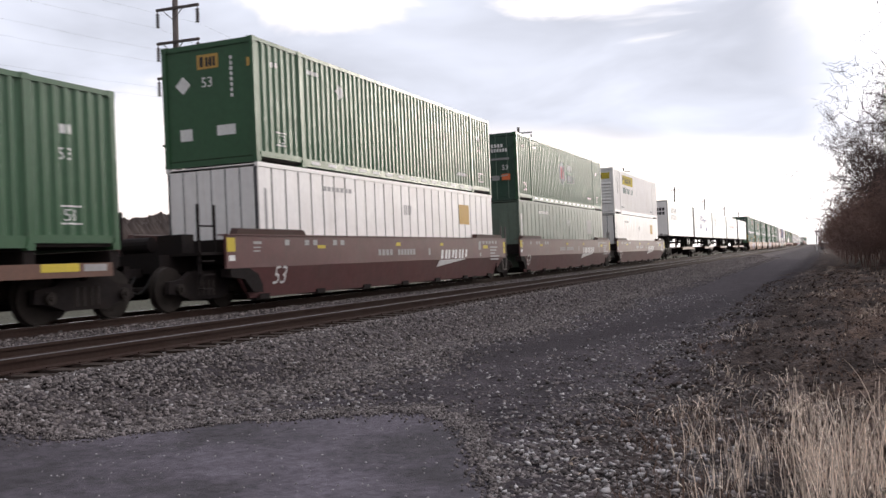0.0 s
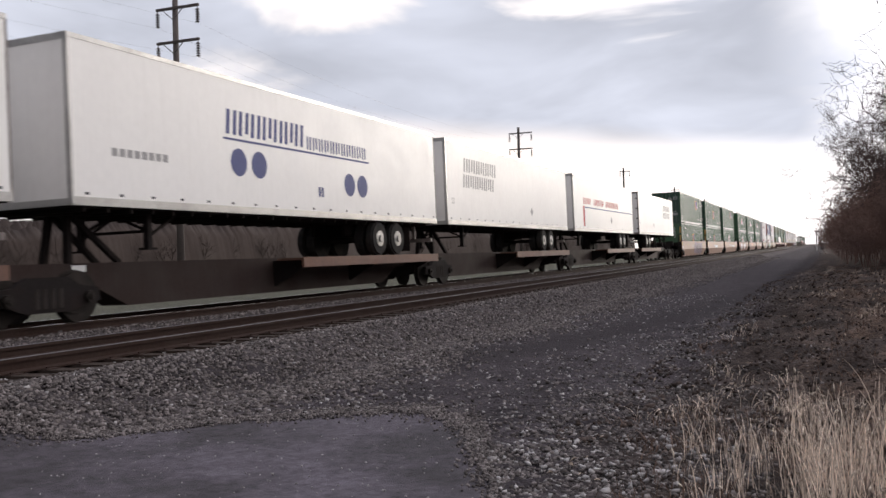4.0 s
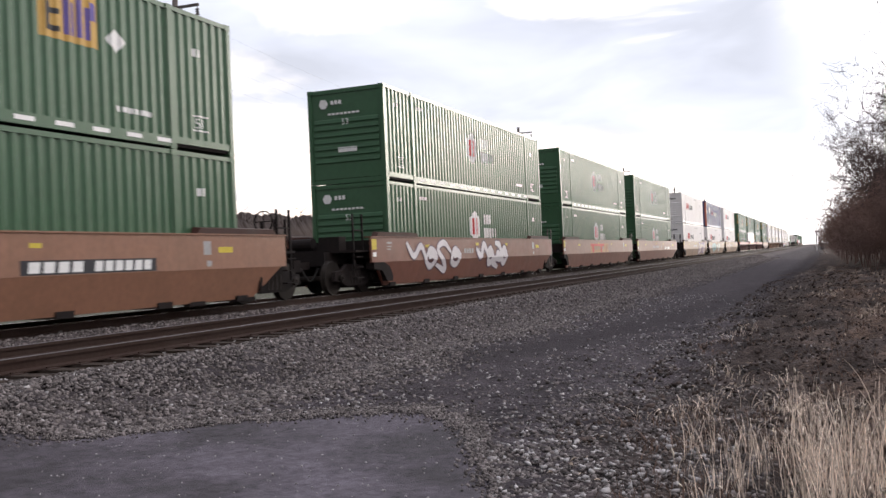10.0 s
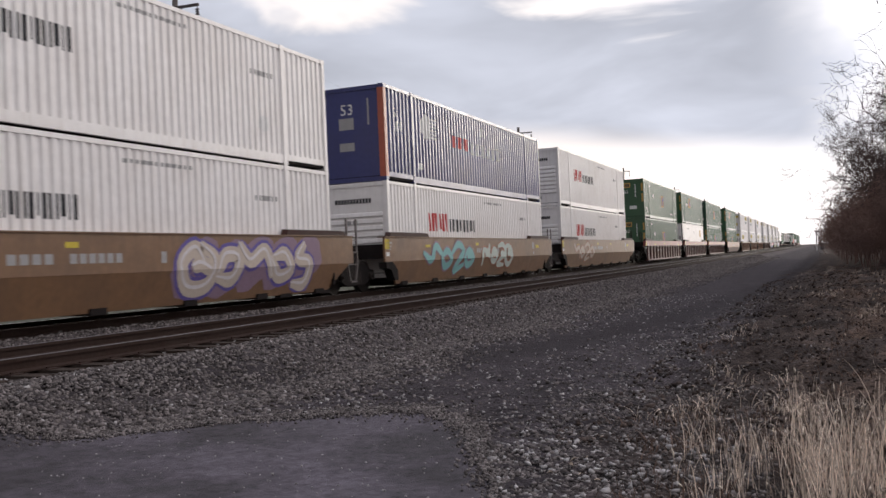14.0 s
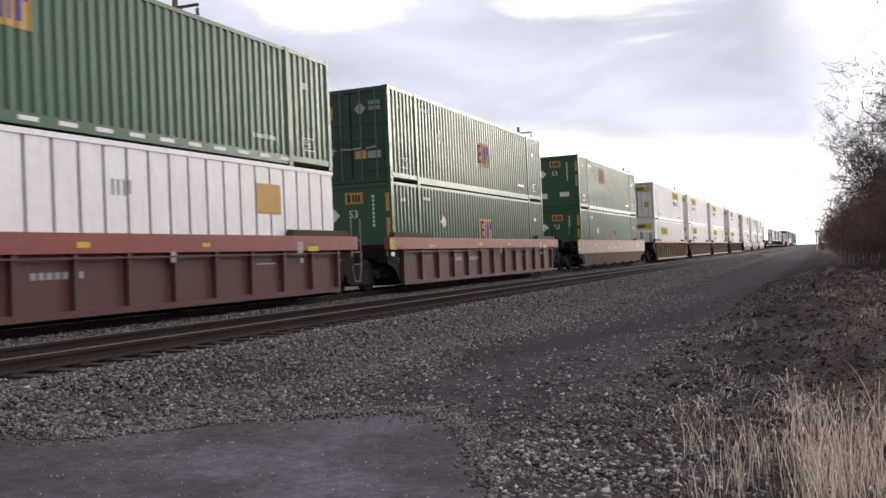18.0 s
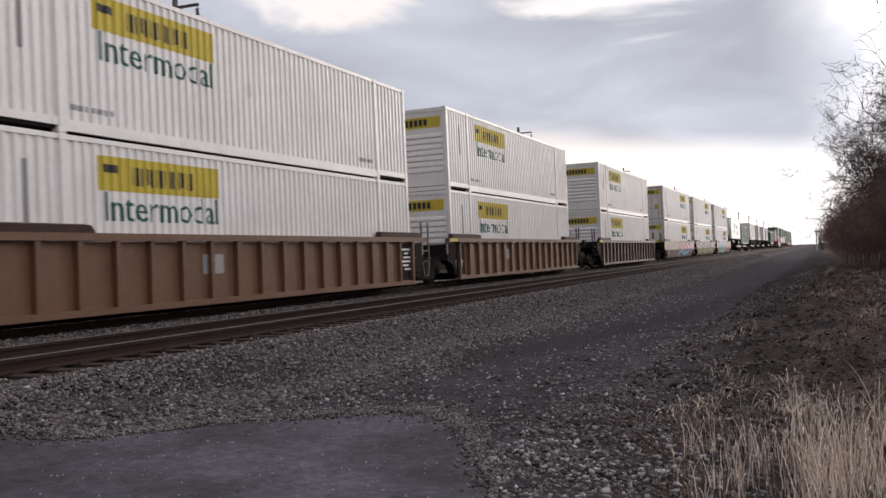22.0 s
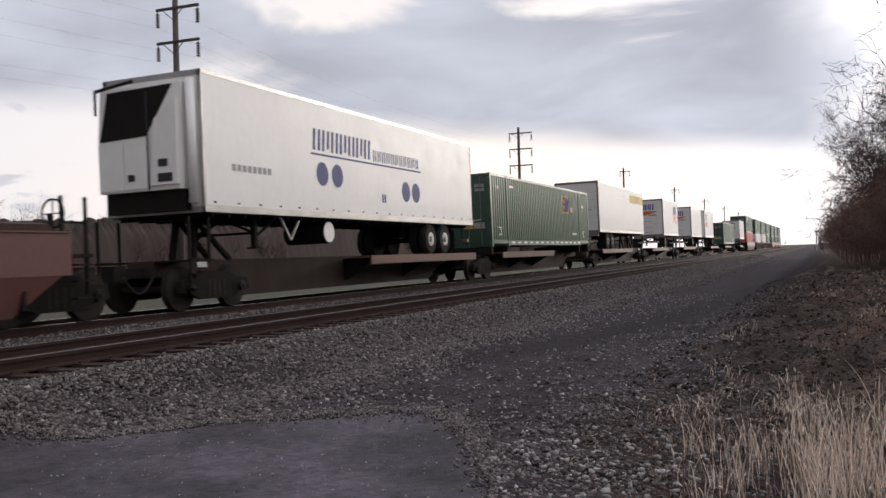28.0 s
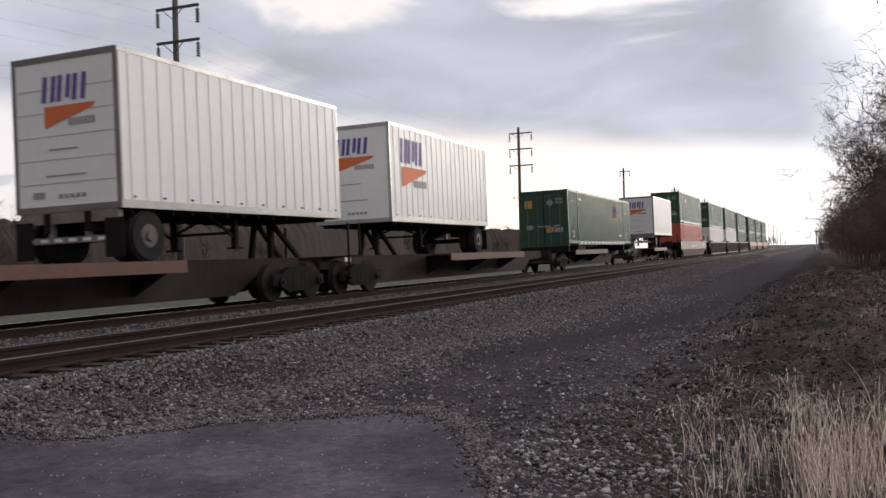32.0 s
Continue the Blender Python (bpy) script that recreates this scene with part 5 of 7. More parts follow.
def well_unit(style, paint, first, last):
    """One well: smooth or ribbed sides, its front truck, and its rear truck where the wagon ends."""
    mat = MATS[paint]
    # lower sides: the red's shade is put into its colour, the tan is two-tone
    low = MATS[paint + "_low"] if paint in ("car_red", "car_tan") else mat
    root = new("well_wagon")
    f, r = unit_ends(first, last)
    for s in (-1, 1):
        if style == "smooth":
            bm = B()
            box(bm, min(s * 1.44, s * 1.5), max(s * 1.44, s * 1.5), f, r, 0.84, 1.55)
            side = part("side_sill", bm, mat, root, "painted steel side plate")
            bm = B()
            a, b = s * 1.495, s * 1.3
            pts = [(b - s * 0.06, f + 1.1, 0.16), (b, f + 1.1, 0.16), (b, r - 1.15, 0.16), (b - s * 0.06, r - 1.15, 0.16),
                   (a - s * 0.06, f + 0.2, 0.845), (a, f + 0.2, 0.845), (a, r - 0.2, 0.845), (a - s * 0.06, r - 0.2, 0.845)]
            hexa(bm, pts)
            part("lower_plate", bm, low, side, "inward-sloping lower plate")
            bm = B()
            box(bm, min(s * 1.28, s * 1.53), max(s * 1.28, s * 1.53), f, r, 1.55, 1.575)
            part("top_flange", bm, mat, side)
        else:
            bm = B()
            box(bm, min(s * 1.36, s * 1.53), max(s * 1.36, s * 1.53), f, r, 1.2 if paint == "car_red" else 1.42, 1.555)
            side = part("side_sill", bm, mat, root, "steel top chord")
            bm = B()
            arch = [(0.05, 1.02), (0.45, 1.0), (0.75, 0.9), (0.93, 0.66), (1.0, 0.2)]
            prism(bm, [(f + 0.05, 1.4), (r - 0.05, 1.4)] + [(r - a, z) for a, z in arch] + [(f + a, z) for a, z in reversed(arch)], s * 1.36, s * 1.4)
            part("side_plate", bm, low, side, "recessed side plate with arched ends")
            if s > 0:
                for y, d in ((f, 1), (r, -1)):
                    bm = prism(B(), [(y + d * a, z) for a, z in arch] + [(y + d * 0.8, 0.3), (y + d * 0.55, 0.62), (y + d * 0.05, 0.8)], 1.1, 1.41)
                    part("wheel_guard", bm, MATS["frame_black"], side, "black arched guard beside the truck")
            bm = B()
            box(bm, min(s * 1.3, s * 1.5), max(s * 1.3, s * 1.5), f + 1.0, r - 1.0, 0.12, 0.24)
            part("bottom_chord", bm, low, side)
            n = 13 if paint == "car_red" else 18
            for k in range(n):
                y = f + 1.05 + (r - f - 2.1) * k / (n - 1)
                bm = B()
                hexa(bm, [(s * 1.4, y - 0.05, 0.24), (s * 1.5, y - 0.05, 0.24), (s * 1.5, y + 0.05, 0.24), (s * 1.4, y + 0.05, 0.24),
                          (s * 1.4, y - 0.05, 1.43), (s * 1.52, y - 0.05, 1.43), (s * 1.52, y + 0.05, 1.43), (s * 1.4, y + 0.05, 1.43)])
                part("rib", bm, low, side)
            if paint == "car_red":
                bm = B()
                beam(bm, (s * 1.53, f + 1, 1.12), (s * 1.53, r - 1, 1.12), 0.03, 0.03)
                part("pipe", bm, low, side)
    bm = B()
    for k in range(7):
        y = f + 1.6 + (r - f - 3.2) * k / 6
        box(bm, -1.36, 1.36, y - 0.2, y + 0.2, 0.12, 0.24)
    part("well_floor", bm, MATS["frame_black"], root)
    for y in (f + 0.95, r - 0.95):
        bm = B()
        box(bm, -1.43, 1.43, y - 0.04, y + 0.04, 0.3, 1.5)
        part("bulkhead", bm, MATS["frame_black"], root, "dark bulkhead closing the well")
    if style == "smooth":
        k = 1.0 if first else 0.62
        bm = prism(B(), [(f + a * k, z) for a, z in ((0.12, 0.835), (0.8, 0.835), (1.15, 0.7), (1.32, 0.45), (1.32, 0.28), (0.95, 0.3), (0.62, 0.6), (0.12, 0.66))], 1.25, 1.505)
        part("wheel_guard", bm, MATS["frame_black"], root, "black rounded guard beside the truck")
    for y in (f + 1.6, r - 1.3, r - 3.1):
        part("foot_bracket", box(B(), 1.15, 1.31, y - 0.26, y + 0.26, 0.1, 0.19), MATS["frame_black"], root)
    end_deck(root, f + 0.1, -1, mat, first)
    end_deck(root, r - 0.1, 1, mat, last)
    bogie(root, -1.75)
    if last:
        bogie(root, LONG + 1.75)
    return root


CARS = {}


def wagon(style, paint, sigma, first, last, label):
    key = (style, paint, first, last)
    if key not in CARS:
        CARS[key] = ob = well_unit(style, paint, first, last)
    else:
        ob = copy_thing(CARS[key], Matrix.Identity(4))
    tagged(ob, label, "rail wagon", group="well wagons of the train")
    ENDS[ob.name] = unit_ends(first, last)
    TRAIN.append((ob, sigma, 0.0))
    return ob


def side_marks(ob, style, number=True, full=True):
    x = 1.5 if style == "smooth" else 1.53
    f, r = ENDS[ob.name]
    bm = B()
    bars(bm, -0.6, -0.15, 1.36, 1.42, 1)
    bars(bm, -0.6, -0.2, 1.27, 1.3, 1)
    bars(bm, -0.6, -0.25, 1.19, 1.22, 1)
    if style == "smooth":
        bars(bm, 5.6, 6.6, 1.03, 1.2, 4)
        bars(bm, 6.9, 8.2, 1.03, 1.2, 6)
    else:
        low = bars(B(), 4.3, 5.3, 0.78, 0.9, 5)
        bars(low, 5.9, 7.1, 0.78, 0.9, 7)
        rect(low, 12.3, 13.1, 0.9, 0.93)
        decal("marking", low, "mark_grey", ob, None, 1.404)
    for y in (0.7, 1.6, 2.0, 3.0, 3.4) if full else ():
        rect(bm, y, y + 0.2, 1.33, 1.46)
    rect(bm, 9.2, 9.35, 1.0, 1.22)
    r -= 0.1
    for k, w in enumerate((0.85, 0.72, 0.55, 1.05, 0.95) if full else ()):
        rect(bm, r - 1.75, r - 1.75 + w, 1.2 - k * 0.115, 1.26 - k * 0.115)
    rect(bm, r - 3.0, r - 2.75, 1.14, 1.42)
    rect(bm, r - 2.9, r - 2.75, 0.9, 1.02)
    for k in range(6 if full else 0):
        rect(bm, LONG - 2.2 + k * 0.35, LONG - 2.0 + k * 0.35, 1.36, 1.46)
    decal("marking", bm, "mark_grey", ob, None, x)
    bm = rect(B(), f + 0.02, f + 0.32, 1.2, 1.5)
    rect(bm, 2.2, 2.6, 1.25, 1.33)
    rect(bm, 6.8, 7.1, 1.3, 1.4)
    rect(bm, 10.2, 10.45, 1.3, 1.38)
    for z in (1.22, 0.98) if full else ():
        rect(bm, r - 0.18, r + 0.06, z, z + 0.21)
    rect(bm, r - 2.5, r - 2.0, 1.18, 1.3)
    decal("reflector", bm, "mark_yellow", ob, None, x, "yellow reflective plate")
    bm = rect(B(), f + 0.08, f + 0.3, 1.0, 1.12)
    decal("data_plate", bm, "mark_white", ob, None, x)
    if number:
        if style == "smooth":
            bm = letters("53", 0.6, 0.25, 0.44)
            bmesh.ops.triangulate(bm, faces=bm.faces[:])
            for v in bm.verts:
                v.co.x = sloped(v.co.z) + 0.008
            part("number", bm, MATS["mark_white"], ob, "stencilled white number")
        else:
            decal("number", letters("53", 0.62, 9.15, 0.46), "mark_grey", ob, None, 1.405, "stencilled white number")


def sloped(z):
    return 1.5 if z > 0.845 else 1.3 + 0.195 * (z - 0.16) / 0.685


def spray(ob, y0, y1, z0, z1, layers, seed, n=5, w=0.2, haze=""):
    """Layers of one drawing, each narrower and over the last; a pair of paints splits at mid height."""
    rng = np.random.default_rng(seed)
    strokes = scribble(rng, y0, y1, z0 + w * 0.4, z1 - w * 0.3, n)
    done = []
    if haze:
        bm = B()
        for k in range(n):
            c = y0 + (y1 - y0) * (k + 0.5) / n
            ribbon(bm, [(c - (y1 - y0) / n * 0.7, z0 + 0.3), (c, (z0 + z1) / 2 + rng.normal(0, 0.08)), (c + (y1 - y0) / n * 0.7, z1 - 0.35)], (z1 - z0) * 0.75, 0.0006 * k)
        done.append((bm, haze, 0.004))
    for i, colour in enumerate(layers):
        bm = B()
        for k, pts in enumerate(strokes):
            move = 0.0 if i < 2 else 0.12 * w
            ribbon(bm, [(y - move, z + move) for y, z in pts], w * (1.45, 1.0, 0.22)[i], 0.0007 * k)
        done.append((bm, colour, 0.008 + 0.009 * i))
    for bm, colour, lift in done:
        bmesh.ops.bisect_plane(bm, geom=bm.verts[:] + bm.edges[:] + bm.faces[:], plane_co=(0, 0, 0.845), plane_no=(0, 0, 1))
        two = isinstance(colour, tuple)
        for half in (0, 1) if two else (0,):
            piece = bm.copy() if two else bm
            if two:
                gone = [f for f in piece.faces if (f.calc_center_median().z > 0.845) == (half == 0)]
                bmesh.ops.delete(piece, geom=gone, context="FACES")
            for v in piece.verts:
                v.co.z = min(max(v.co.z, 0.2), 1.53)
                v.co.x = sloped(v.co.z) + lift + v.co.x
            part("graffiti", piece, MATS[colour[half] if two else colour], ob, "sprayed paint in fat round strokes")


# ---- spine wagons and trailers ----
def tyre_pair(parent, x, y, z, r=0.5, rim="rim_metal"):
    bm = B()
    cyl(bm, (x, y, z), r, 0.26, "x", 28)
    bmesh.ops.bevel(bm, geom=[e for e in bm.edges if e.calc_length() < 0.2 and abs(e.verts[0].co.x - e.verts[1].co.x) < 1e-4], offset=0.05, segments=2, affect="EDGES")
    t = part("tyre", bm, MATS["rubber"], parent, "black truck tyre", smooth=False)
    s = 1 if x > 0 else -1
    bm = B()
    cyl(bm, (x + s * 0.10, y, z), 0.27, 0.09, "x", 22, 0.22)
    cyl(bm, (x + s * 0.14, y, z), 0.1, 0.1, "x", 12)
    part("rim", bm, MATS[rim], t, "pale wheel rim" if rim == "rim_metal" else "grimy wheel rim")
    bm = B()
    cyl(bm, (x - s * 0.33, y, z), r, 0.26, "x", 20)
    part("inner_tyre", bm, MATS["rubber"], t)


def make_trailer(length, axles, nose, side="smooth", box_h=3.0):
    """A road trailer: floor 1.06 m over its deck. y runs from its leading end."""
    root = new("semi_trailer")
    z0 = 1.02
    z1 = z0 + box_h
    mat = MATS["trailer_white"]
    for s in (-1, 1):
        bm = B()
        box(bm, min(s * (W2 - 0.03), s * W2), max(s * (W2 - 0.03), s * W2), 0.04, length - 0.04, z0 + 0.14, z1 - 0.08)
        part("side_wall", bm, mat, root)
        if side == "posts":
            n = int(length / 0.41)
            for k in range(n):
                bm = B()
                y = 0.3 + k * (length - 0.5) / (n - 1)
                box(bm, min(s * W2, s * (W2 + 0.014)), max(s * W2, s * (W2 + 0.014)), y - 0.022, y + 0.022, z0 + 0.16, z1 - 0.09)
                part("side_post", bm, mat, root)
        bm = B()
        box(bm, min(s * (W2 - 0.06), s * (W2 + 0.012)), max(s * (W2 - 0.06), s * (W2 + 0.012)), 0, length, z0, z0 + 0.15)
        part("bottom_rail", bm, MATS["bare_metal"], root, "aluminium bottom rail")
        bm = B()
        box(bm, min(s * (W2 - 0.06), s * (W2 + 0.008)), max(s * (W2 - 0.06), s * (W2 + 0.008)), 0, length, z1 - 0.09, z1)
        part("top_rail", bm, MATS["bare_metal"], root)
    bm = B()
    n = int(length / 0.82)
    for k in range(n):
        y = 0.3 + k * (length - 0.6) / max(1, n - 1)
        rect(bm, y, y + 0.1, z0 + 0.19, z0 + 0.235)
    decal("marker", bm, "mark_black", root, None, W2, "row of small dark marker lamps")
    bm = B()
    box(bm, -W2 + 0.06, W2 - 0.06, 0.05, length - 0.05, z1 - 0.03, z1 - 0.01)
    part("roof", bm, mat, root)
    bm = B()
    box(bm, -W2 + 0.06, W2 - 0.06, 0.05, length - 0.05, z0 - 0.02, z0 + 0.05)
    for k in range(int(length / 0.6)):
        box(bm, -W2 + 0.06, W2 - 0.06, 0.3 + k * 0.6, 0.36 + k * 0.6, z0 - 0.1, z0 - 0.02)
    part("floor", bm, MATS["frame_black"], root)
    for end in (0, 1):
        is_nose = (end == 0) == nose
        y0, y1 = (0.0, 0.04) if end == 0 else (length - 0.04, length)
        bm = B()
        box(bm, -W2 + 0.05, W2 - 0.05, y0 + 0.005, y1 - 0.005, z0 + 0.1, z1 - 0.06)
        part("nose_panel" if is_nose else "rear_door", bm, mat, root)
        bm = B()
        for s in (-1, 1):
            box(bm, min(s * (W2 - 0.09), s * (W2 + 0.005)), max(s * (W2 - 0.09), s * (W2 + 0.005)), y0 - 0.004, y1 + 0.004, z0, z1)
        box(bm, -W2, W2, y0 - 0.004, y1 + 0.004, z1 - 0.12, z1 + 0.004)
        box(bm, -W2, W2, y0 - 0.004, y1 + 0.004, z0, z0 + 0.12)
        part("end_frame", bm, MATS["bare_metal"] if is_nose else MATS["frame_grey"], root)
        if not is_nose:
            d = -1 if end == 0 else 1
            yy = y0 if end == 0 else y1
            bm = B()
            box(bm, -1.1, 1.1, min(yy, yy - d * 0.1), max(yy, yy - d * 0.1), 0.42, 0.54)
            for x in (-0.45, 0.45):
                box(bm, x - 0.05, x + 0.05, min(yy, yy - d * 0.1), max(yy, yy - d * 0.1), 0.5, z0)
            part("bumper", bm, MATS["frame_grey"], root, "underride guard")
            if side == "smooth":
                a, c = min(yy, yy + d * 0.012), max(yy, yy + d * 0.012)
                part("door_seam", box(B(), -0.014, 0.014, a, c, z0 + 0.13, z1 - 0.13), MATS["frame_black"], root)
                for x in (-0.62, 0.62):
                    part("lock_rod", cyl(B(), (x, yy + d * 0.02, z0 + box_h / 2), 0.018, box_h - 0.2, "z", 8), MATS["bare_metal"], root)
                for x in (-W2 + 0.1, W2 - 0.1):
                    for k in range(4):
                        z = z0 + 0.35 + k * 0.72
                        part("hinge", box(B(), x - 0.09, x + 0.09, a - 0.004, c + 0.012, z, z + 0.07), MATS["frame_black"], root)
            if side == "posts":
                for k in range(5):
                    z = z0 + 0.55 + k * 0.45
                    part("door_joint", box(B(), -W2 + 0.1, W2 - 0.1, min(yy, yy - d * 0.012) - 0.002, max(yy, yy - d * 0.012) + 0.002, z, z + 0.009), MATS["bare_metal"], root)
                part("lower_frame", box(B(), -1.2, 1.2, min(yy, yy - d * 0.12), max(yy, yy - d * 0.12), z0 - 0.22, z0 - 0.004), MATS["frame_grey"], root, "grimy rear frame under the doors")
            bm = bars(B(), -1.05, 1.05, 0.45, 0.51, 6, 0.45)
            for v in bm.verts:
                v.co = Vector((v.co.y, yy + d * 0.006, v.co.z))
            part("reflector", bm, MATS["mark_white"], root)
    back = 2.4 if length > 10 else (3.0 if nose else 4.2)
    legs = back if nose else length - back
    for s in (-1, 1):
        bm = B()
        box(bm, s * 0.85 - 0.06, s * 0.85 + 0.06, legs - 0.06, legs + 0.06, 0.28, z0)
        box(bm, s * 0.85 - 0.12, s * 0.85 + 0.12, legs - 0.14, legs + 0.14, 0.25, 0.29)
        beam(bm, (s * 0.85, legs, 0.5), (s * 0.85, legs + (0.9 if nose else -0.9), z0 - 0.05), 0.05, 0.05)
        part("landing_leg", bm, MATS["frame_black"], root)
    bm = B()
    beam(bm, (-0.85, legs, 0.62), (0.85, legs, 0.62), 0.06, 0.06)
    beam(bm, (-0.85, legs, 0.62), (0.0, legs, z0 - 0.05), 0.05, 0.05)
    beam(bm, (0.85, legs, 0.62), (0.0, legs, z0 - 0.05), 0.05, 0.05)
    part("leg_brace", bm, MATS["frame_black"], root)
    for k, y in enumerate(axles):
        bm = B()
        cyl(bm, (0, y, 0.5), 0.07, 2.2, "x", 10)
        part("axle", bm, MATS["frame_black"], root)
        for s in (-1, 1):
            tyre_pair(root, s * 1.13, y, 0.5, rim="rim_metal" if side == "smooth" else "ladder_grey")
    bm = B()
    lo, hi = min(axles) - 0.8, max(axles) + 0.8
    for s in (-1, 1):
        box(bm, s * 0.5 - 0.06, s * 0.5 + 0.06, lo, hi, 0.62, z0 - 0.02)
        d = 0.75 if nose else -0.75
        box(bm, s * 1.1 - 0.22, s * 1.1 + 0.22, (max(axles) if nose else min(axles)) + d - 0.01, (max(axles) if nose else min(axles)) + d + 0.01, 0.12, 0.85)
    part("axle_frame", bm, MATS["frame_black"], root)
    return root


def reefer_unit(root):
    z0 = 1.02
    bm = B()
    box(bm, -1.2, 0.92, -0.3, 0.0, z0 + 0.5, z0 + 1.75)
    prism(bm, [(-0.3, z0 + 1.75), (-0.2, z0 + 2.75), (0.0, z0 + 2.75), (0.0, z0 + 1.75)], -1.2, 0.92)
    unit = part("cooling_unit", bm, MATS["trailer_white"], root, "white refrigeration unit on the nose")
    bm = B()
    hexa(bm, [(-1.14, -0.325, z0 + 1.62), (0.1, -0.325, z0 + 1.66), (0.1, -0.2, z0 + 1.66), (-1.14, -0.2, z0 + 1.62),
              (-1.0, -0.225, z0 + 2.68), (0.72, -0.225, z0 + 2.72), (0.72, -0.1, z0 + 2.72), (-1.0, -0.1, z0 + 2.68)])
    part("grille", bm, MATS["frame_black"], unit, "black radiator grille")
    bm = B()
    for x0, x1 in ((-1.18, -0.52), (-0.48, 0.1)):
        hexa(bm, [(x0, -0.33, z0 + 0.55), (x1, -0.33, z0 + 0.55), (x1, -0.3, z0 + 0.55), (x0, -0.3, z0 + 0.55),
                  (x0, -0.34, z0 + 1.58), (x1, -0.34, z0 + 1.6), (x1, -0.3, z0 + 1.6), (x0, -0.3, z0 + 1.58)])
    part("door", bm, MATS["trailer_white"], unit)
    bm = B()
    hexa(bm, [(0.2, -0.36, z0 + 0.6), (0.9, -0.36, z0 + 0.6), (0.9, -0.3, z0 + 0.6), (0.2, -0.3, z0 + 0.6),
              (0.32, -0.34, z0 + 2.0), (0.9, -0.34, z0 + 2.4), (0.9, -0.18, z0 + 2.4), (0.32, -0.2, z0 + 2.0)])
    part("side_fairing", bm, MATS["trailer_white"], unit, "white fairing beside the grille")
    bm = B()
    rect(bm, 0.13, 0.17, z0 + 0.5, z0 + 2.6)
    rect(bm, -0.4, -0.22, z0 + 0.72, z0 + 0.86)
    part("gap", on_front(bm, -0.34, 0.006), MATS["mark_black"], unit)
    bm = B()
    rect(bm, 0.4, 0.78, z0 + 0.66, z0 + 0.84)
    rect(bm, 0.42, 0.66, z0 + 0.98, z0 + 1.14)
    part("control_panel", on_front(bm, -0.36, 0.008), MATS["mark_black"], unit, "dark control panel")
    bm = B()
    cyl(bm, (1.1, -0.1, z0 + 1.5), 0.1, 2.6, "z", 14)
    part("corner_post", bm, MATS["trailer_white"], root, "rounded white corner column", smooth=True)
    bm = B()
    box(bm, -1.1, 0.95, -0.2, 0.03, z0 + 0.05, z0 + 0.5)
    part("lower_cowl", bm, MATS["frame_black"], root)
    bm = B()
    beam(bm, (-1.22, -0.34, z0 + 2.72), (-0.2, -0.34, z0 + 2.84), 0.05, 0.06)
    beam(bm, (-1.22, -0.34, z0 + 2.72), (-1.22, -0.34, z0 + 2.2), 0.04, 0.04)
    part("hood_rail", bm, MATS["frame_black"], root)


def fuel_tank(root):
    """Diesel tank slung under the floor, with its round end plate to the side."""
    bm = B()
    cyl(bm, (0.55, 5.4, 0.66), 0.3, 1.2, "x", 20)
    tank = part("fuel_tank", bm, MATS["frame_black"], root, "dark diesel tank under the floor", smooth=False)
    part("tank_end", cyl(B(), (1.165, 5.4, 0.66), 0.27, 0.02, "x", 20), MATS["trailer_white"], tank, "white round end plate")
    bm = B()
    for d in (-0.45, 0.45):
        beam(bm, (1.1, 3.6 + d, 1.0), (1.1, 3.6, 0.45), 0.05, 0.05)
    part("hanger", bm, MATS["rim_metal"], root, "pale V-shaped hanger")


material("frame_grey", (0.2, 0.17, 0.16), rough=0.6, vary=0.15, scale=2.0, dirt=0.3)
SPINE_DECK = 1.03


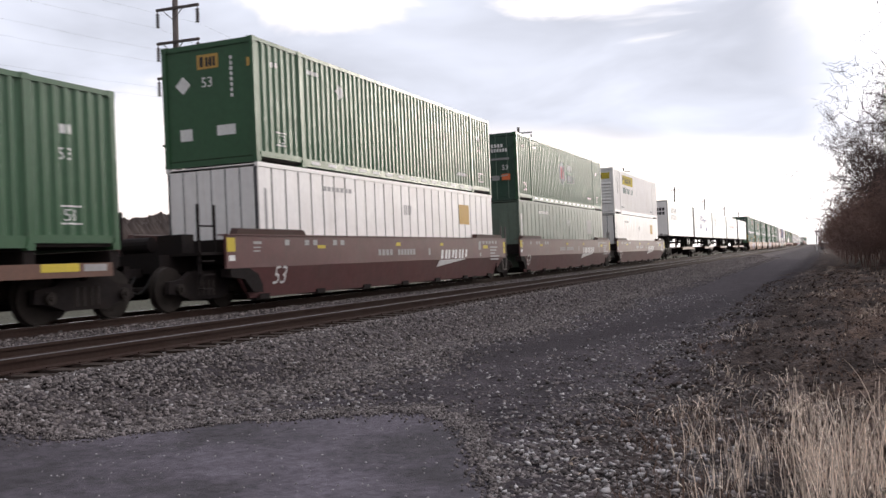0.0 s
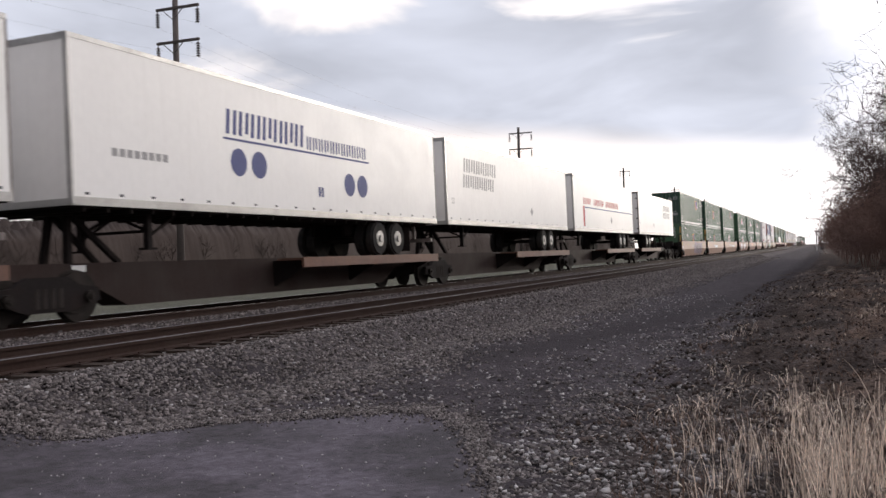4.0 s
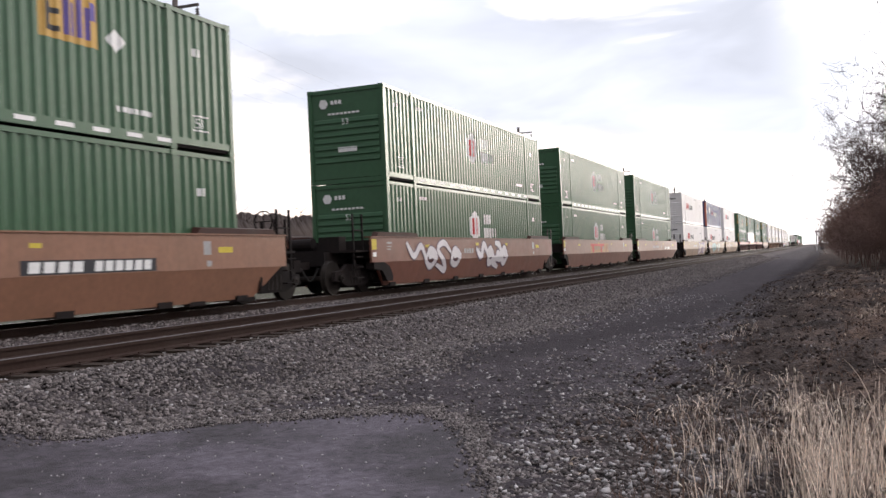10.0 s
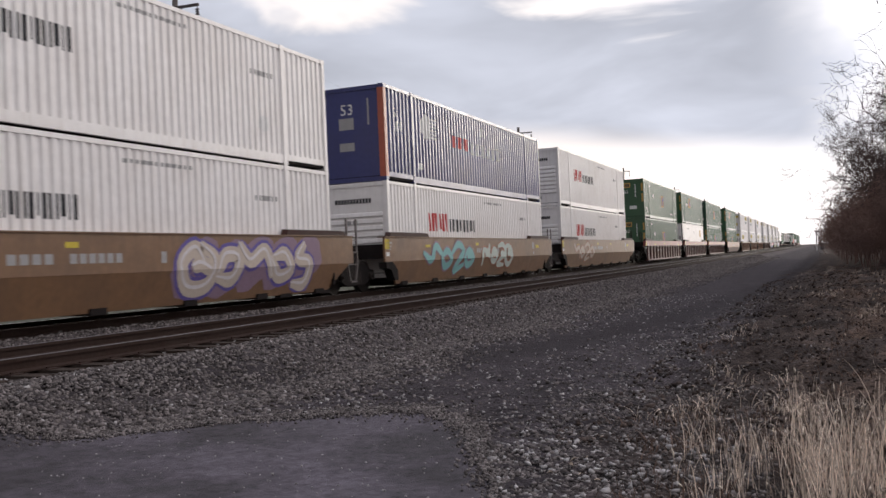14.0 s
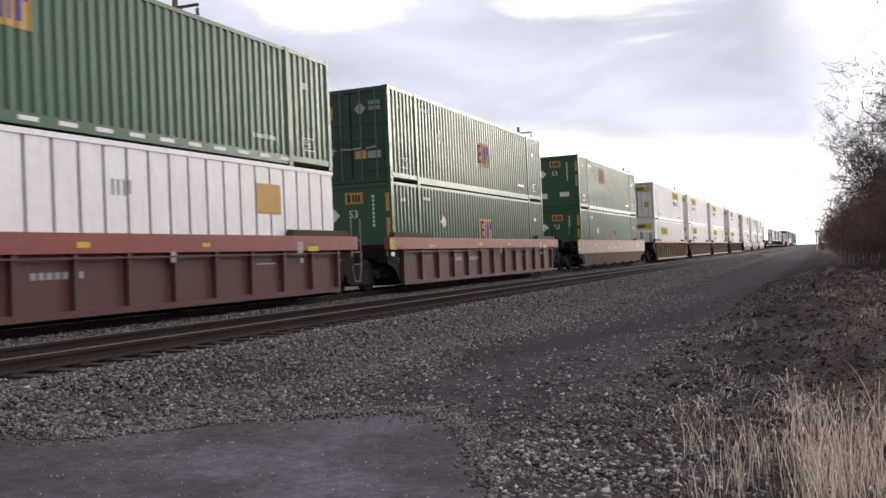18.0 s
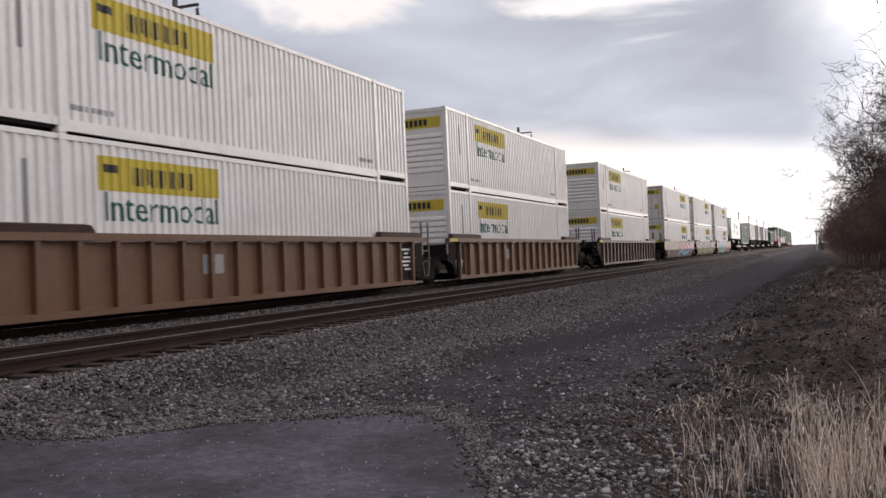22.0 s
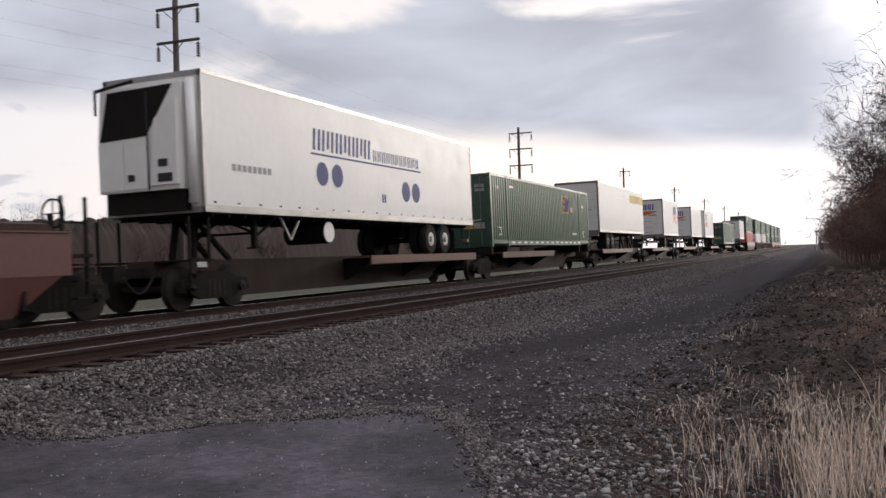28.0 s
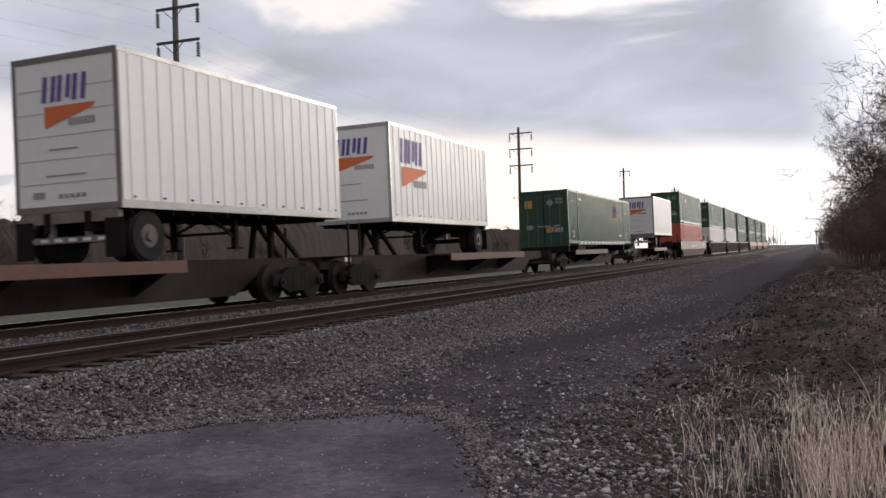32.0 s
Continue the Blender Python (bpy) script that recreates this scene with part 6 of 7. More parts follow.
def spine_unit(length, hitch, deck0, deck1, first, last, container=False):
    """A skeleton wagon: one deep spine, a hitch or pedestals, a wheel deck and its trucks. y from the load's leading end."""
    root = new("spine_wagon")
    fr, re = -0.55, length + 0.55
    bm = B()
    prism(bm, [(fr, 0.72), (fr, 1.06), (re, 1.06), (re, 0.72), (re - 1.9, 0.66), (re - 2.9, 0.2), (fr + 2.9, 0.2), (fr + 1.9, 0.66)], -0.34, 0.34)
    spine = part("spine", bm, MATS["spine_brown"], root, "deep rust-brown box spine")
    bm = B()
    for y in (deck0 + 0.3, (deck0 + deck1) / 2, deck1 - 0.4):
        hexa(bm, [(-1.25, y - 0.08, 0.82), (1.25, y - 0.08, 0.82), (1.25, y + 0.08, 0.82), (-1.25, y + 0.08, 0.82),
                  (-1.25, y - 0.08, 0.98), (1.25, y - 0.08, 0.98), (1.25, y + 0.08, 0.98), (-1.25, y + 0.08, 0.98)])
        hexa(bm, [(-0.34, y - 0.06, 0.35), (0.34, y - 0.06, 0.35), (0.34, y + 0.06, 0.35), (-0.34, y + 0.06, 0.35),
                  (-1.2, y - 0.06, 0.82), (1.2, y - 0.06, 0.82), (1.2, y + 0.06, 0.82), (-1.2, y + 0.06, 0.82)])
    part("cross_bearer", bm, MATS["frame_black"], root)
    for s in (-1, 1):
        bm = B()
        box(bm, min(s * 0.62, s * 1.36), max(s * 0.62, s * 1.36), deck0, deck1, 0.98, SPINE_DECK)
        d = part("wheel_deck", bm, MATS["flat_red"], root, "rust-red wheel deck")
        bm = B()
        box(bm, min(s * 1.32, s * 1.38), max(s * 1.32, s * 1.38), deck0, deck1, 0.8, SPINE_DECK + 0.012)
        part("edge", bm, MATS["flat_red"], d)
    if hitch is not None and not container:
        bm = B()
        for s in (-1, 1):
            beam(bm, (s * 0.3, hitch - 0.1, 1.05), (s * 0.22, hitch, 1.98), 0.12, 0.12)
            beam(bm, (s * 0.28, hitch + 1.25, 1.05), (s * 0.22, hitch + 0.1, 1.95), 0.1, 0.1)
        box(bm, -0.45, 0.45, hitch - 0.35, hitch + 0.4, 1.95, 2.04)
        part("hitch", bm, MATS["frame_black"], root, "folding trailer hitch")
    if container:
        for y in (0.1, 2.05, length - 2.05, length - 0.1):
            bm = B()
            box(bm, -1.25, 1.25, y - 0.12, y + 0.12, 0.95, 1.26)
            part("pedestal", bm, MATS["frame_black"], root)
    bm = rect(B(), 0.9, 1.25, 0.9, 1.02)
    decal("marking", bm, "mark_white", root, None, 0.34)
    bogie(root, -0.35 if not first else 0.6)
    if last:
        bogie(root, length - 0.6)
        coupler(root, re, 1)
    if first:
        coupler(root, fr, -1)
        bm = B()
        for x in (-1.2, 1.2):
            beam(bm, (x, fr + 0.1, 0.5), (x, fr + 0.1, 1.95), 0.05, 0.05)
            beam(bm, (x, fr + 0.75, 1.0), (x, fr + 0.75, 1.95), 0.05, 0.05)
            for z in (0.45, 0.75, 1.05):
                box(bm, x - 0.05, x + 0.05, fr + 0.1, fr + 0.5, z, z + 0.03)
        box(bm, -1.25, 1.25, fr + 0.05, fr + 0.9, 1.02, 1.06)
        part("end_platform", bm, MATS["frame_black"], root)
    return root


material("spine_brown", (0.03, 0.018, 0.016), gloss=0.2, rough=0.8, vary=0.2, scale=2.0, streak=0.15, dirt=0.3)


def spine(sigma, length, hitch, deck0, deck1, first, last, container=False):
    ob = spine_unit(length, hitch, deck0, deck1, first, last, container)
    tagged(ob, "rust-brown skeleton flat wagon on two-axle trucks", "rail wagon", group="spine wagons of the train")
    TRAIN.append((ob, sigma, 0.0))
    return ob


def trailer(sigma, length, axles, nose, side, label):
    ob = make_trailer(length, axles, nose, side)
    tagged(ob, label, "trailer", group="road trailers on the train")
    TRAIN.append((ob, sigma, SPINE_DECK))
    return ob
# ---- stones, ties and dry weeds ----
def pebbles(rng, n):
    """n unit stones as eight-cornered lumps: (n, 8, 3)."""
    c = np.array([[x, y, z] for x in (-1, 1) for y in (-1, 1) for z in (-1, 1)], float)
    P = c[None] * rng.uniform(0.5, 1.0, (n, 8, 1)) + rng.normal(0, 0.22, (n, 8, 3))
    P *= rng.uniform(0.5, 1.15, (n, 1, 3)) * np.array([1.1, 1.1, 0.75])
    a = rng.uniform(0, 6.283, n)
    b = rng.uniform(-0.7, 0.7, n)
    ca, sa, cb, sb = np.cos(a), np.sin(a), np.cos(b), np.sin(b)
    x, y, z = P[..., 0], P[..., 1], P[..., 2]
    y, z = y * cb[:, None] - z * sb[:, None], y * sb[:, None] + z * cb[:, None]
    x, y = x * ca[:, None] - y * sa[:, None], x * sa[:, None] + y * ca[:, None]
    return np.stack([x, y, z], -1)


CUBE = np.array([[0, 1, 3, 2], [4, 6, 7, 5], [0, 4, 5, 1], [2, 3, 7, 6], [0, 2, 6, 4], [1, 5, 7, 3]])


def stones(name, label, rng, x, y, size, mat, sink=0.15, over=False):
    off = (asphalt_edge(x, y) < 0.5) | over
    x, y, size = x[off], y[off], size[off]
    P = pebbles(rng, len(x)) * size[:, None, None]
    P += np.stack([x, y, land(x, y) + size * (0.5 - sink) + 0.012 * asphalt_edge(x, y)], 1)[:, None, :]
    F = (np.arange(len(x))[:, None, None] * 8 + CUBE[None]).reshape(-1, 4)
    tagged(new(name, fast_mesh(name, P.reshape(-1, 3), F, MATS[mat])), label, "gravel", kind="stuff")


def ballast():
    rng = np.random.default_rng(21)

    def spread(n, x0, x1, y0, y1, pull=1.6):
        return rng.uniform(x0, x1, n), y0 + (y1 - y0) * rng.uniform(0, 1, n) ** pull

    x, y = spread(82000, -8.0, -4.8, 5.0, 130.0, 2.5)
    keep = rng.uniform(0, 1, len(x)) < 1 - 0.93 * smooth(-6.4, -5.0, x + 0.35 * np.sin(y * 0.9))
    x, y = x[keep], y[keep]
    stones("ballast_stones", "grey-brown crushed stone of the track shoulder", rng, x, y, rng.uniform(0.010, 0.027, len(x)) * (1 + 0.01 * np.minimum(y, 60)), "stone")
    x, y = spread(9000, -12.3, -10.1, 8.0, 60.0)
    stones("ballast_stones", "crushed stone between the two tracks", rng, x, y, rng.uniform(0.014, 0.032, len(x)), "stone")
    x, y = spread(1500, -9.9, -8.65, 6.0, 40.0)
    stones("ballast_stones", "crushed stone between the rails", rng, x, y, rng.uniform(0.010, 0.02, len(x)), "stone")
    # loose pale stones on the lineside road
    x, y = spread(26000, -5.6, 0.2, 4.6, 30.0, 1.9)
    keep = rng.uniform(0, 1, len(x)) < (0.25 + 0.75 * np.exp(-((x + 1.7 + 0.02 * y) / 0.8) ** 2)) * (1 - 0.95 * np.exp(-((x + 0.2 + 70 / y) / 1.25) ** 2))
    x, y = x[keep], y[keep]
    stones("loose_stones", "loose grey stones on the dirt road", rng, x, y, rng.uniform(0.007, 0.026, len(x)) * rng.uniform(0.6, 1.2, len(x)), "stone")
    x, y = spread(5200, -2.7, -0.4, 4.9, 11.0, 1.2)
    stones("loose_stones", "pale angular stones at the edge of the asphalt", rng, x, y, rng.uniform(0.007, 0.021, len(x)), "stone")
    # crumbled soil over the bank
    x, y = spread(9000, -2.3, 4.0, 8.0, 45.0, 1.5)
    stones("soil_clods", "dark crumbled soil over the bank", rng, x, y, rng.uniform(0.012, 0.045, len(x)) * rng.uniform(0.5, 1.0, len(x)), "soil")
    x, y = spread(320, -2.6, -0.7, 4.9, 8.4, 1.2)
    stones("pale_stones", "bright flat stones among the darker gravel", rng, x, y, rng.uniform(0.012, 0.03, len(x)), "pale_stone", 0.05)
    # chips and sand that lie over the broken edge of the asphalt
    x = rng.uniform(-8.0, -1.75, 9000)
    y = asphalt_rim(x) + rng.normal(0.05, 0.22, len(x))
    keep = y > 4.2
    x, y = x[keep], y[keep]
    stones("loose_stones", "small chips along the broken edge of the asphalt", rng, x, y, rng.uniform(0.006, 0.017, len(x)), "stone", 0.0, True)
    x, y = rng.uniform(-7.5, -1.9, 500), rng.uniform(4.4, 8.8, 500)
    stones("loose_stones", "a few chips lying on the asphalt", rng, x, y, rng.uniform(0.004, 0.010, len(x)), "pale_stone", 0.0, True)
    x, y = spread(4600, -8.4, -1.2, 4.8, 34.0, 1.7)
    keep = rng.uniform(0, 1, len(x)) < 1 - 0.9 * np.exp(-((x + 0.2 + 70 / y) / 0.8) ** 2)
    x, y = x[keep], y[keep]
    stones("pale_stones", "scattered pale stones among the gravel", rng, x, y, rng.uniform(0.008, 0.024, len(x)), "pale_stone")


ballast()


def blades(rng, x, y, height, width, bend, mat, name, label, heads=0.0):
    """Thin bent stems in five pieces, drooping at the tip, some with a seed head."""
    n = len(x)
    z = land(x, y)
    a = rng.uniform(0, 6.283, n)
    way = np.stack([np.cos(a), np.sin(a)], 1) * (bend * height)[:, None] * rng.uniform(0.2, 1.0, n)[:, None]
    tilt = rng.normal(0, 0.12, (n, 2)) * height[:, None]
    droop = rng.uniform(0, 1, n) ** 2 * 0.5 * bend
    face = rng.uniform(0, 6.283, n)
    side = np.stack([np.cos(face), np.sin(face), np.zeros(n)], 1) * width[:, None] / 2

    def at(t):
        xy = tilt * t + way * t ** 2.4
        return np.stack([x + xy[:, 0], y + xy[:, 1], z - 0.02 + height * (t - 0.2 * bend * t * t - droop * t ** 6)], 1)

    rows = []
    for t, w in ((0, 1.0), (0.3, 0.9), (0.55, 0.8), (0.75, 0.65), (0.9, 0.5), (1.0, 0.15)):
        rows += [at(t) - side * w, at(t) + side * w]
    V = np.stack(rows, 1).reshape(-1, 3)
    i = np.arange(n)[:, None] * 12
    F = np.concatenate([i + np.array([[2 * k, 2 * k + 1, 2 * k + 3, 2 * k + 2]]) for k in range(5)])
    if heads:
        pick = np.where(rng.uniform(0, 1, n) < heads)[0]
        tip, low = at(1.0)[pick], at(0.86)[pick]
        d = tip - low
        d /= np.linalg.norm(d, axis=1, keepdims=True) + 1e-9
        L = rng.uniform(0.025, 0.06, len(pick))
        up = np.array([0.0, 0.0, 1.0])
        s1 = np.cross(d, up + 0.3 * rng.normal(0, 1, (len(pick), 3)))
        s1 /= np.linalg.norm(s1, axis=1, keepdims=True) + 1e-9
        s2 = np.cross(d, s1)
        r = rng.uniform(0.004, 0.008, len(pick))[:, None]
        mid = tip + d * (L * 0.4)[:, None]
        P = np.stack([tip - d * (L * 0.3)[:, None]] + [mid + s1 * r, mid + s2 * r, mid - s1 * r, mid - s2 * r] + [tip + d * L[:, None]] + [tip, tip], 1)
        q = np.array([[0, 1, 2, 2], [0, 2, 3, 3], [0, 3, 4, 4], [0, 4, 1, 1], [5, 2, 1, 1], [5, 3, 2, 2], [5, 4, 3, 3], [5, 1, 4, 4]])[:, :3]
        base = (np.arange(len(pick)) * 8)[:, None, None]
        T = (base + q[None]).reshape(-1, 3)
        tagged(new("seed_heads", fast_mesh("seed_heads", P.reshape(-1, 3), T, MATS["seed"])), "pale drooping seed heads of the grass", "grass", kind="stuff")
    tagged(new(name, fast_mesh(name, V, F, MATS[mat])), label, "grass", kind="stuff")


material("litter", (0.3, 0.235, 0.185), gloss=0.2, rough=0.9, vary=0.3, scale=8.0, dirt=0.1, island=0.6)
material("seed", (0.66, 0.57, 0.48), rough=0.85, vary=0.2, scale=8.0, dirt=0.05, island=0.25)


def clump(rng, n, groups, x0, x1, y0, y1, h0, h1, spread):
    cx, cy, ch = rng.uniform(x0, x1, groups), rng.uniform(y0, y1, groups), rng.uniform(h0, h1, groups)
    k = rng.integers(0, groups, n)
    x, y = cx[k] + rng.normal(0, spread, n), cy[k] + rng.normal(0, spread, n)
    return x, y, ch[k] * rng.uniform(0.45, 1.1, n)


def dry_grass():
    rng = np.random.default_rng(31)
    tall = clump(rng, 1500, 44, -0.15, 2.0, 5.6, 9.0, 0.42, 0.8, 0.09)
    low = clump(rng, 850, 70, -1.05, 0.6, 5.0, 8.2, 0.16, 0.42, 0.1)
    x, y, h = [np.concatenate(p) for p in zip(tall, low)]
    keep = x > -1.1
    x, y, h = x[keep], y[keep], h[keep]
    blades(rng, x, y, h, rng.uniform(0.003, 0.009, len(x)), rng.uniform(0.1, 0.8, len(x)) ** 1.4, "dry_grass", "dry_grass", "tall straw-coloured dry grass beside the gravel", 0.2)
    # matted red-brown dead stems at its foot
    x, y, h = clump(rng, 2600, 160, -1.35, 2.2, 4.8, 10.5, 0.1, 0.3, 0.14)
    blades(rng, x, y, h, rng.uniform(0.004, 0.010, len(x)), rng.uniform(0.4, 1.5, len(x)), "weed", "dead_weeds", "matted red-brown dead weeds under the grass", 0.0)
    # low dead weeds in tufts over the bank
    cx, cy = rng.uniform(-2.2, 5.0, 1500), 7.5 + rng.uniform(0, 1, 1500) ** 1.7 * 46
    patch = np.sin(cx * 2.3 + 1.1 * np.sin(cy * 0.7)) + np.sin(cy * 0.55 + cx) + 1.0 * (cx + 0.9)
    keep = patch > rng.uniform(-0.4, 1.9, len(cx))
    cx, cy = cx[keep], cy[keep]
    k = rng.integers(0, len(cx), 24000)
    x, y = cx[k] + rng.normal(0, 0.13, len(k)), cy[k] + rng.normal(0, 0.13, len(k))
    tall = rng.uniform(0.05, 0.2, len(cx))[k] * rng.uniform(0.4, 1.2, len(k))
    blades(rng, x, y, tall, rng.uniform(0.006, 0.014, len(x)), rng.uniform(0.9, 2.4, len(x)), "weed", "dead_weeds", "low brown dead weeds on the bank", 0.0)
    # pale fallen leaves and straw litter lying on the bank
    n = 1900
    x, y = rng.uniform(-2.0, 4.5, n), 6.5 + rng.uniform(0, 1, n) ** 1.6 * 38
    keep = np.sin(x * 1.9 + 0.9 * y) + np.sin(y * 0.5 - 2 * x) + 0.8 * (x + 1.2) > rng.uniform(-0.6, 2.2, n)
    x, y = x[keep], y[keep]
    n = len(x)
    a, half, thin = rng.uniform(0, 6.283, n), rng.uniform(0.012, 0.04, n), rng.uniform(0.25, 0.8, n)
    u = np.stack([np.cos(a), np.sin(a), rng.normal(0, 0.3, n)], 1) * half[:, None]
    v = np.stack([-np.sin(a), np.cos(a), rng.normal(0, 0.3, n)], 1) * (half * thin)[:, None]
    c = np.stack([x, y, land(x, y) + 0.02 + 0.3 * half], 1)
    lift = np.array([0, 0, 1.0]) * (half * 0.5)[:, None]
    P = np.stack([c - u, c - v * 0.8 + lift, c + u, c + v * 0.8 + lift * 0.6], 1).reshape(-1, 3)
    F = np.arange(n)[:, None] * 4 + np.array([[0, 1, 2, 3]])
    tagged(new("leaf_litter", fast_mesh("leaf_litter", P, F, MATS["litter"])), "pale fallen leaves and straw bits on the bank", "leaves", kind="stuff")
    # low straw in loose tufts
    cx, cy = rng.uniform(-1.6, 5.0, 420), 9.0 + rng.uniform(0, 1, 420) ** 1.5 * 42
    keep = np.sin(cx * 1.7 + cy * 0.31) + np.sin(cy * 0.8) + 0.45 * cx > rng.uniform(-0.6, 1.6, len(cx))
    cx, cy = cx[keep], cy[keep]
    k = rng.integers(0, len(cx), 6500)
    x, y = cx[k] + rng.normal(0, 0.16, len(k)), cy[k] + rng.normal(0, 0.16, len(k))
    tall = rng.uniform(0.08, 0.3, len(cx))[k] * rng.uniform(0.4, 1.1, len(k))
    blades(rng, x, y, tall, rng.uniform(0.004, 0.008, len(x)), rng.uniform(0.5, 1.8, len(x)), "dry_grass", "dry_grass", "straw-coloured grass tufts on the bank", 0.0)


dry_grass()


def ties():
    bm = B()
    box(bm, -1.3, 1.3, -0.115, 0.115, -0.34, -0.176)
    tie = mesh_of("tie", bm, MATS["tie_wood"])
    bm = B()
    for s in (-1, 1):
        box(bm, s * 0.755 - 0.17, s * 0.755 + 0.17, -0.1, 0.1, -0.178, -0.166)
        for k in (-0.11, 0.11):
            box(bm, s * 0.755 + k - 0.012, s * 0.755 + k + 0.012, -0.05, -0.02, -0.17, -0.145)
    plate = mesh_of("tie_plate", bm, MATS["rail_steel"])
    rng = np.random.default_rng(3)
    for root, y0 in ((near_track, 3.0), (train_track, 6.0)):
        for k in range(110):
            for me in (tie, plate):
                ob = new(me.name, me)
                ob.parent = root
                ob.location = (float(rng.normal(0, 0.02)) if me is tie else 0, y0 + k * 0.52, 0)
    V, F = [], []
    c = np.array([[x, y, z] for z in (-0.34, -0.176) for x, y in ((-1.3, -0.115), (1.3, -0.115), (1.3, 0.115), (-1.3, 0.115))])
    fc = np.array([[0, 1, 5, 4], [1, 2, 6, 5], [2, 3, 7, 6], [3, 0, 4, 7], [4, 5, 6, 7]])
    ys = np.arange(64, 420, 0.52)
    V = (c[None] + np.stack([np.zeros_like(ys), ys, np.zeros_like(ys)], 1)[:, None, :]).reshape(-1, 3)
    F = (np.arange(len(ys))[:, None, None] * 8 + fc[None]).reshape(-1, 4)
    me = fast_mesh("far_ties", V, F, MATS["tie_wood"])
    for root in (near_track, train_track):
        ob = new("far_ties", me)
        ob.parent = root
        tagged(ob, "weathered wooden ties in the distance", kind="stuff")


ties()


def lineside_post():
    root = new("lineside_signal")
    tagged(root, "white post with a small dark cabinet beside the road", "signal")
    part("post", cyl(B(), (0, 0, 2.1), 0.16, 4.2, "z", 10), MATS["white_paint"], root)
    bm = box(B(), -0.3, 0.55, -0.12, 0.12, 4.1, 4.3)
    part("crossbar", bm, MATS["bare_metal"], root)
    bm = box(B(), 0.75, 1.5, -0.4, 0.4, 0, 1.7)
    bmesh.ops.bevel(bm, geom=bm.edges[:], offset=0.04, segments=1, affect="EDGES")
    part("cabinet", bm, MATS["dark_gap"], root)
    root.matrix_world = Matrix.Translation((-0.9, 215, float(land(-0.9, 215)) - 0.03))


lineside_post()
# ---- the consist, from the front ----
BASE, UPPER = 0.37, 0.37 + TALL + 0.012


def stack(car, low, top):
    (style, paint, sigma, first, last, label), z = car, 0
    ob = wagon(style, paint, sigma, first, last, label)
    load(low, sigma, BASE, "in a rail wagon")
    load(top, sigma, UPPER, "stacked on top")
    return ob


BROWN = "dark brown smooth-sided well wagon with white markings"
ORANGE = "faded orange smooth-sided well wagon streaked with dirt"
RUST = "rust-red smooth-sided well wagon"
OCHRE = "dirty ochre well wagon covered in sprayed paint"
REDRIB = "red well wagon with ribbed sides"
BRNRIB = "weathered orange-brown well wagon with ribbed sides"
DRKRIB = "dark brown well wagon with ribbed sides"
MAROON = "maroon well wagon with bright sprayed paint"
TAN = "short tan and brown well wagon"

u = [stack(("smooth", "car_brown", -315.7, True, False, BROWN), "posted", "green_flat"),
     stack(("smooth", "car_brown", -296.05, False, False, BROWN), "posted_green", "badge_doors"),
     stack(("smooth", "car_brown", -276.3, False, True, BROWN), "posted", "board")]
w = [stack(("smooth", "car_orange", -162.6, True, False, ORANGE), "low_flat", "gold_doors"),
     stack(("smooth", "car_orange", -142.95, False, False, ORANGE), "low_flat", "low_doors"),
     stack(("smooth", "car_orange", -123.3, False, True, ORANGE), "badge", "gold_doors"),
     stack(("smooth", "car_rust", -99.5, True, False, RUST), "badge", "badge"),
     stack(("smooth", "car_rust", -79.6, False, False, RUST), "badge", "badge"),
     stack(("smooth", "car_rust", -60.05, False, True, RUST), "badge", "badge")]
x = [stack(("smooth", "car_ochre", -36.3, True, False, OCHRE), "word", "word"),
     stack(("smooth", "car_ochre", -16.65, False, False, OCHRE), "word", "blue"),
     stack(("smooth", "car_ochre", 3.0, False, True, OCHRE), "word", "word")]
r = [stack(("ribbed", "car_red", 26.65, True, False, REDRIB), "low_flat", "low_flat"),
     stack(("ribbed", "car_red", 46.25, False, False, REDRIB), "posted", "gold_flat"),
     stack(("ribbed", "car_red", 65.95, False, True, REDRIB), "low_flat", "low_doors")]
g = [stack(("smooth", "car_tan", 89.35, True, True, TAN), "low_flat", "gold_flat")]
j = [stack(("ribbed", "car_ribbed", 113.1, True, False, BRNRIB), "board_doors_lead", "board_doors"),
     stack(("ribbed", "car_ribbed", 132.8, False, False, BRNRIB), "board", "board"),
     stack(("ribbed", "car_ribbed", 152.4, False, True, BRNRIB), "board", "board"),
     stack(("ribbed", "car_ribbed_dark", 176.0, True, True, DRKRIB), "board", "board"),
     stack(("smooth", "car_maroon", 199.6, True, False, MAROON), "board_doors", "board_doors"),
     stack(("smooth", "car_maroon", 219.05, False, False, MAROON), "board_doors", "board_doors"),
     stack(("smooth", "car_maroon", 238.7, False, True, MAROON), "board_doors", "board_doors")]
s = [stack(("smooth", "car_maroon", 411.2, True, True, MAROON), "red", "green"),
     stack(("ribbed", "car_ribbed_dark", 435.0, True, False, DRKRIB), "white", "green"),
     stack(("ribbed", "car_ribbed_dark", 454.6, False, False, DRKRIB), "white", "gold_doors"),
     stack(("ribbed", "car_ribbed_dark", 474.2, False, True, DRKRIB), "low_doors", "green"),
     stack(("smooth", "car_rust", 497.5, True, False, RUST), "green", "green"),
     stack(("smooth", "car_rust", 517.2, False, False, RUST), "low_doors", "gold_doors"),
     stack(("smooth", "car_rust", 536.9, False, True, RUST), "green", "green")]

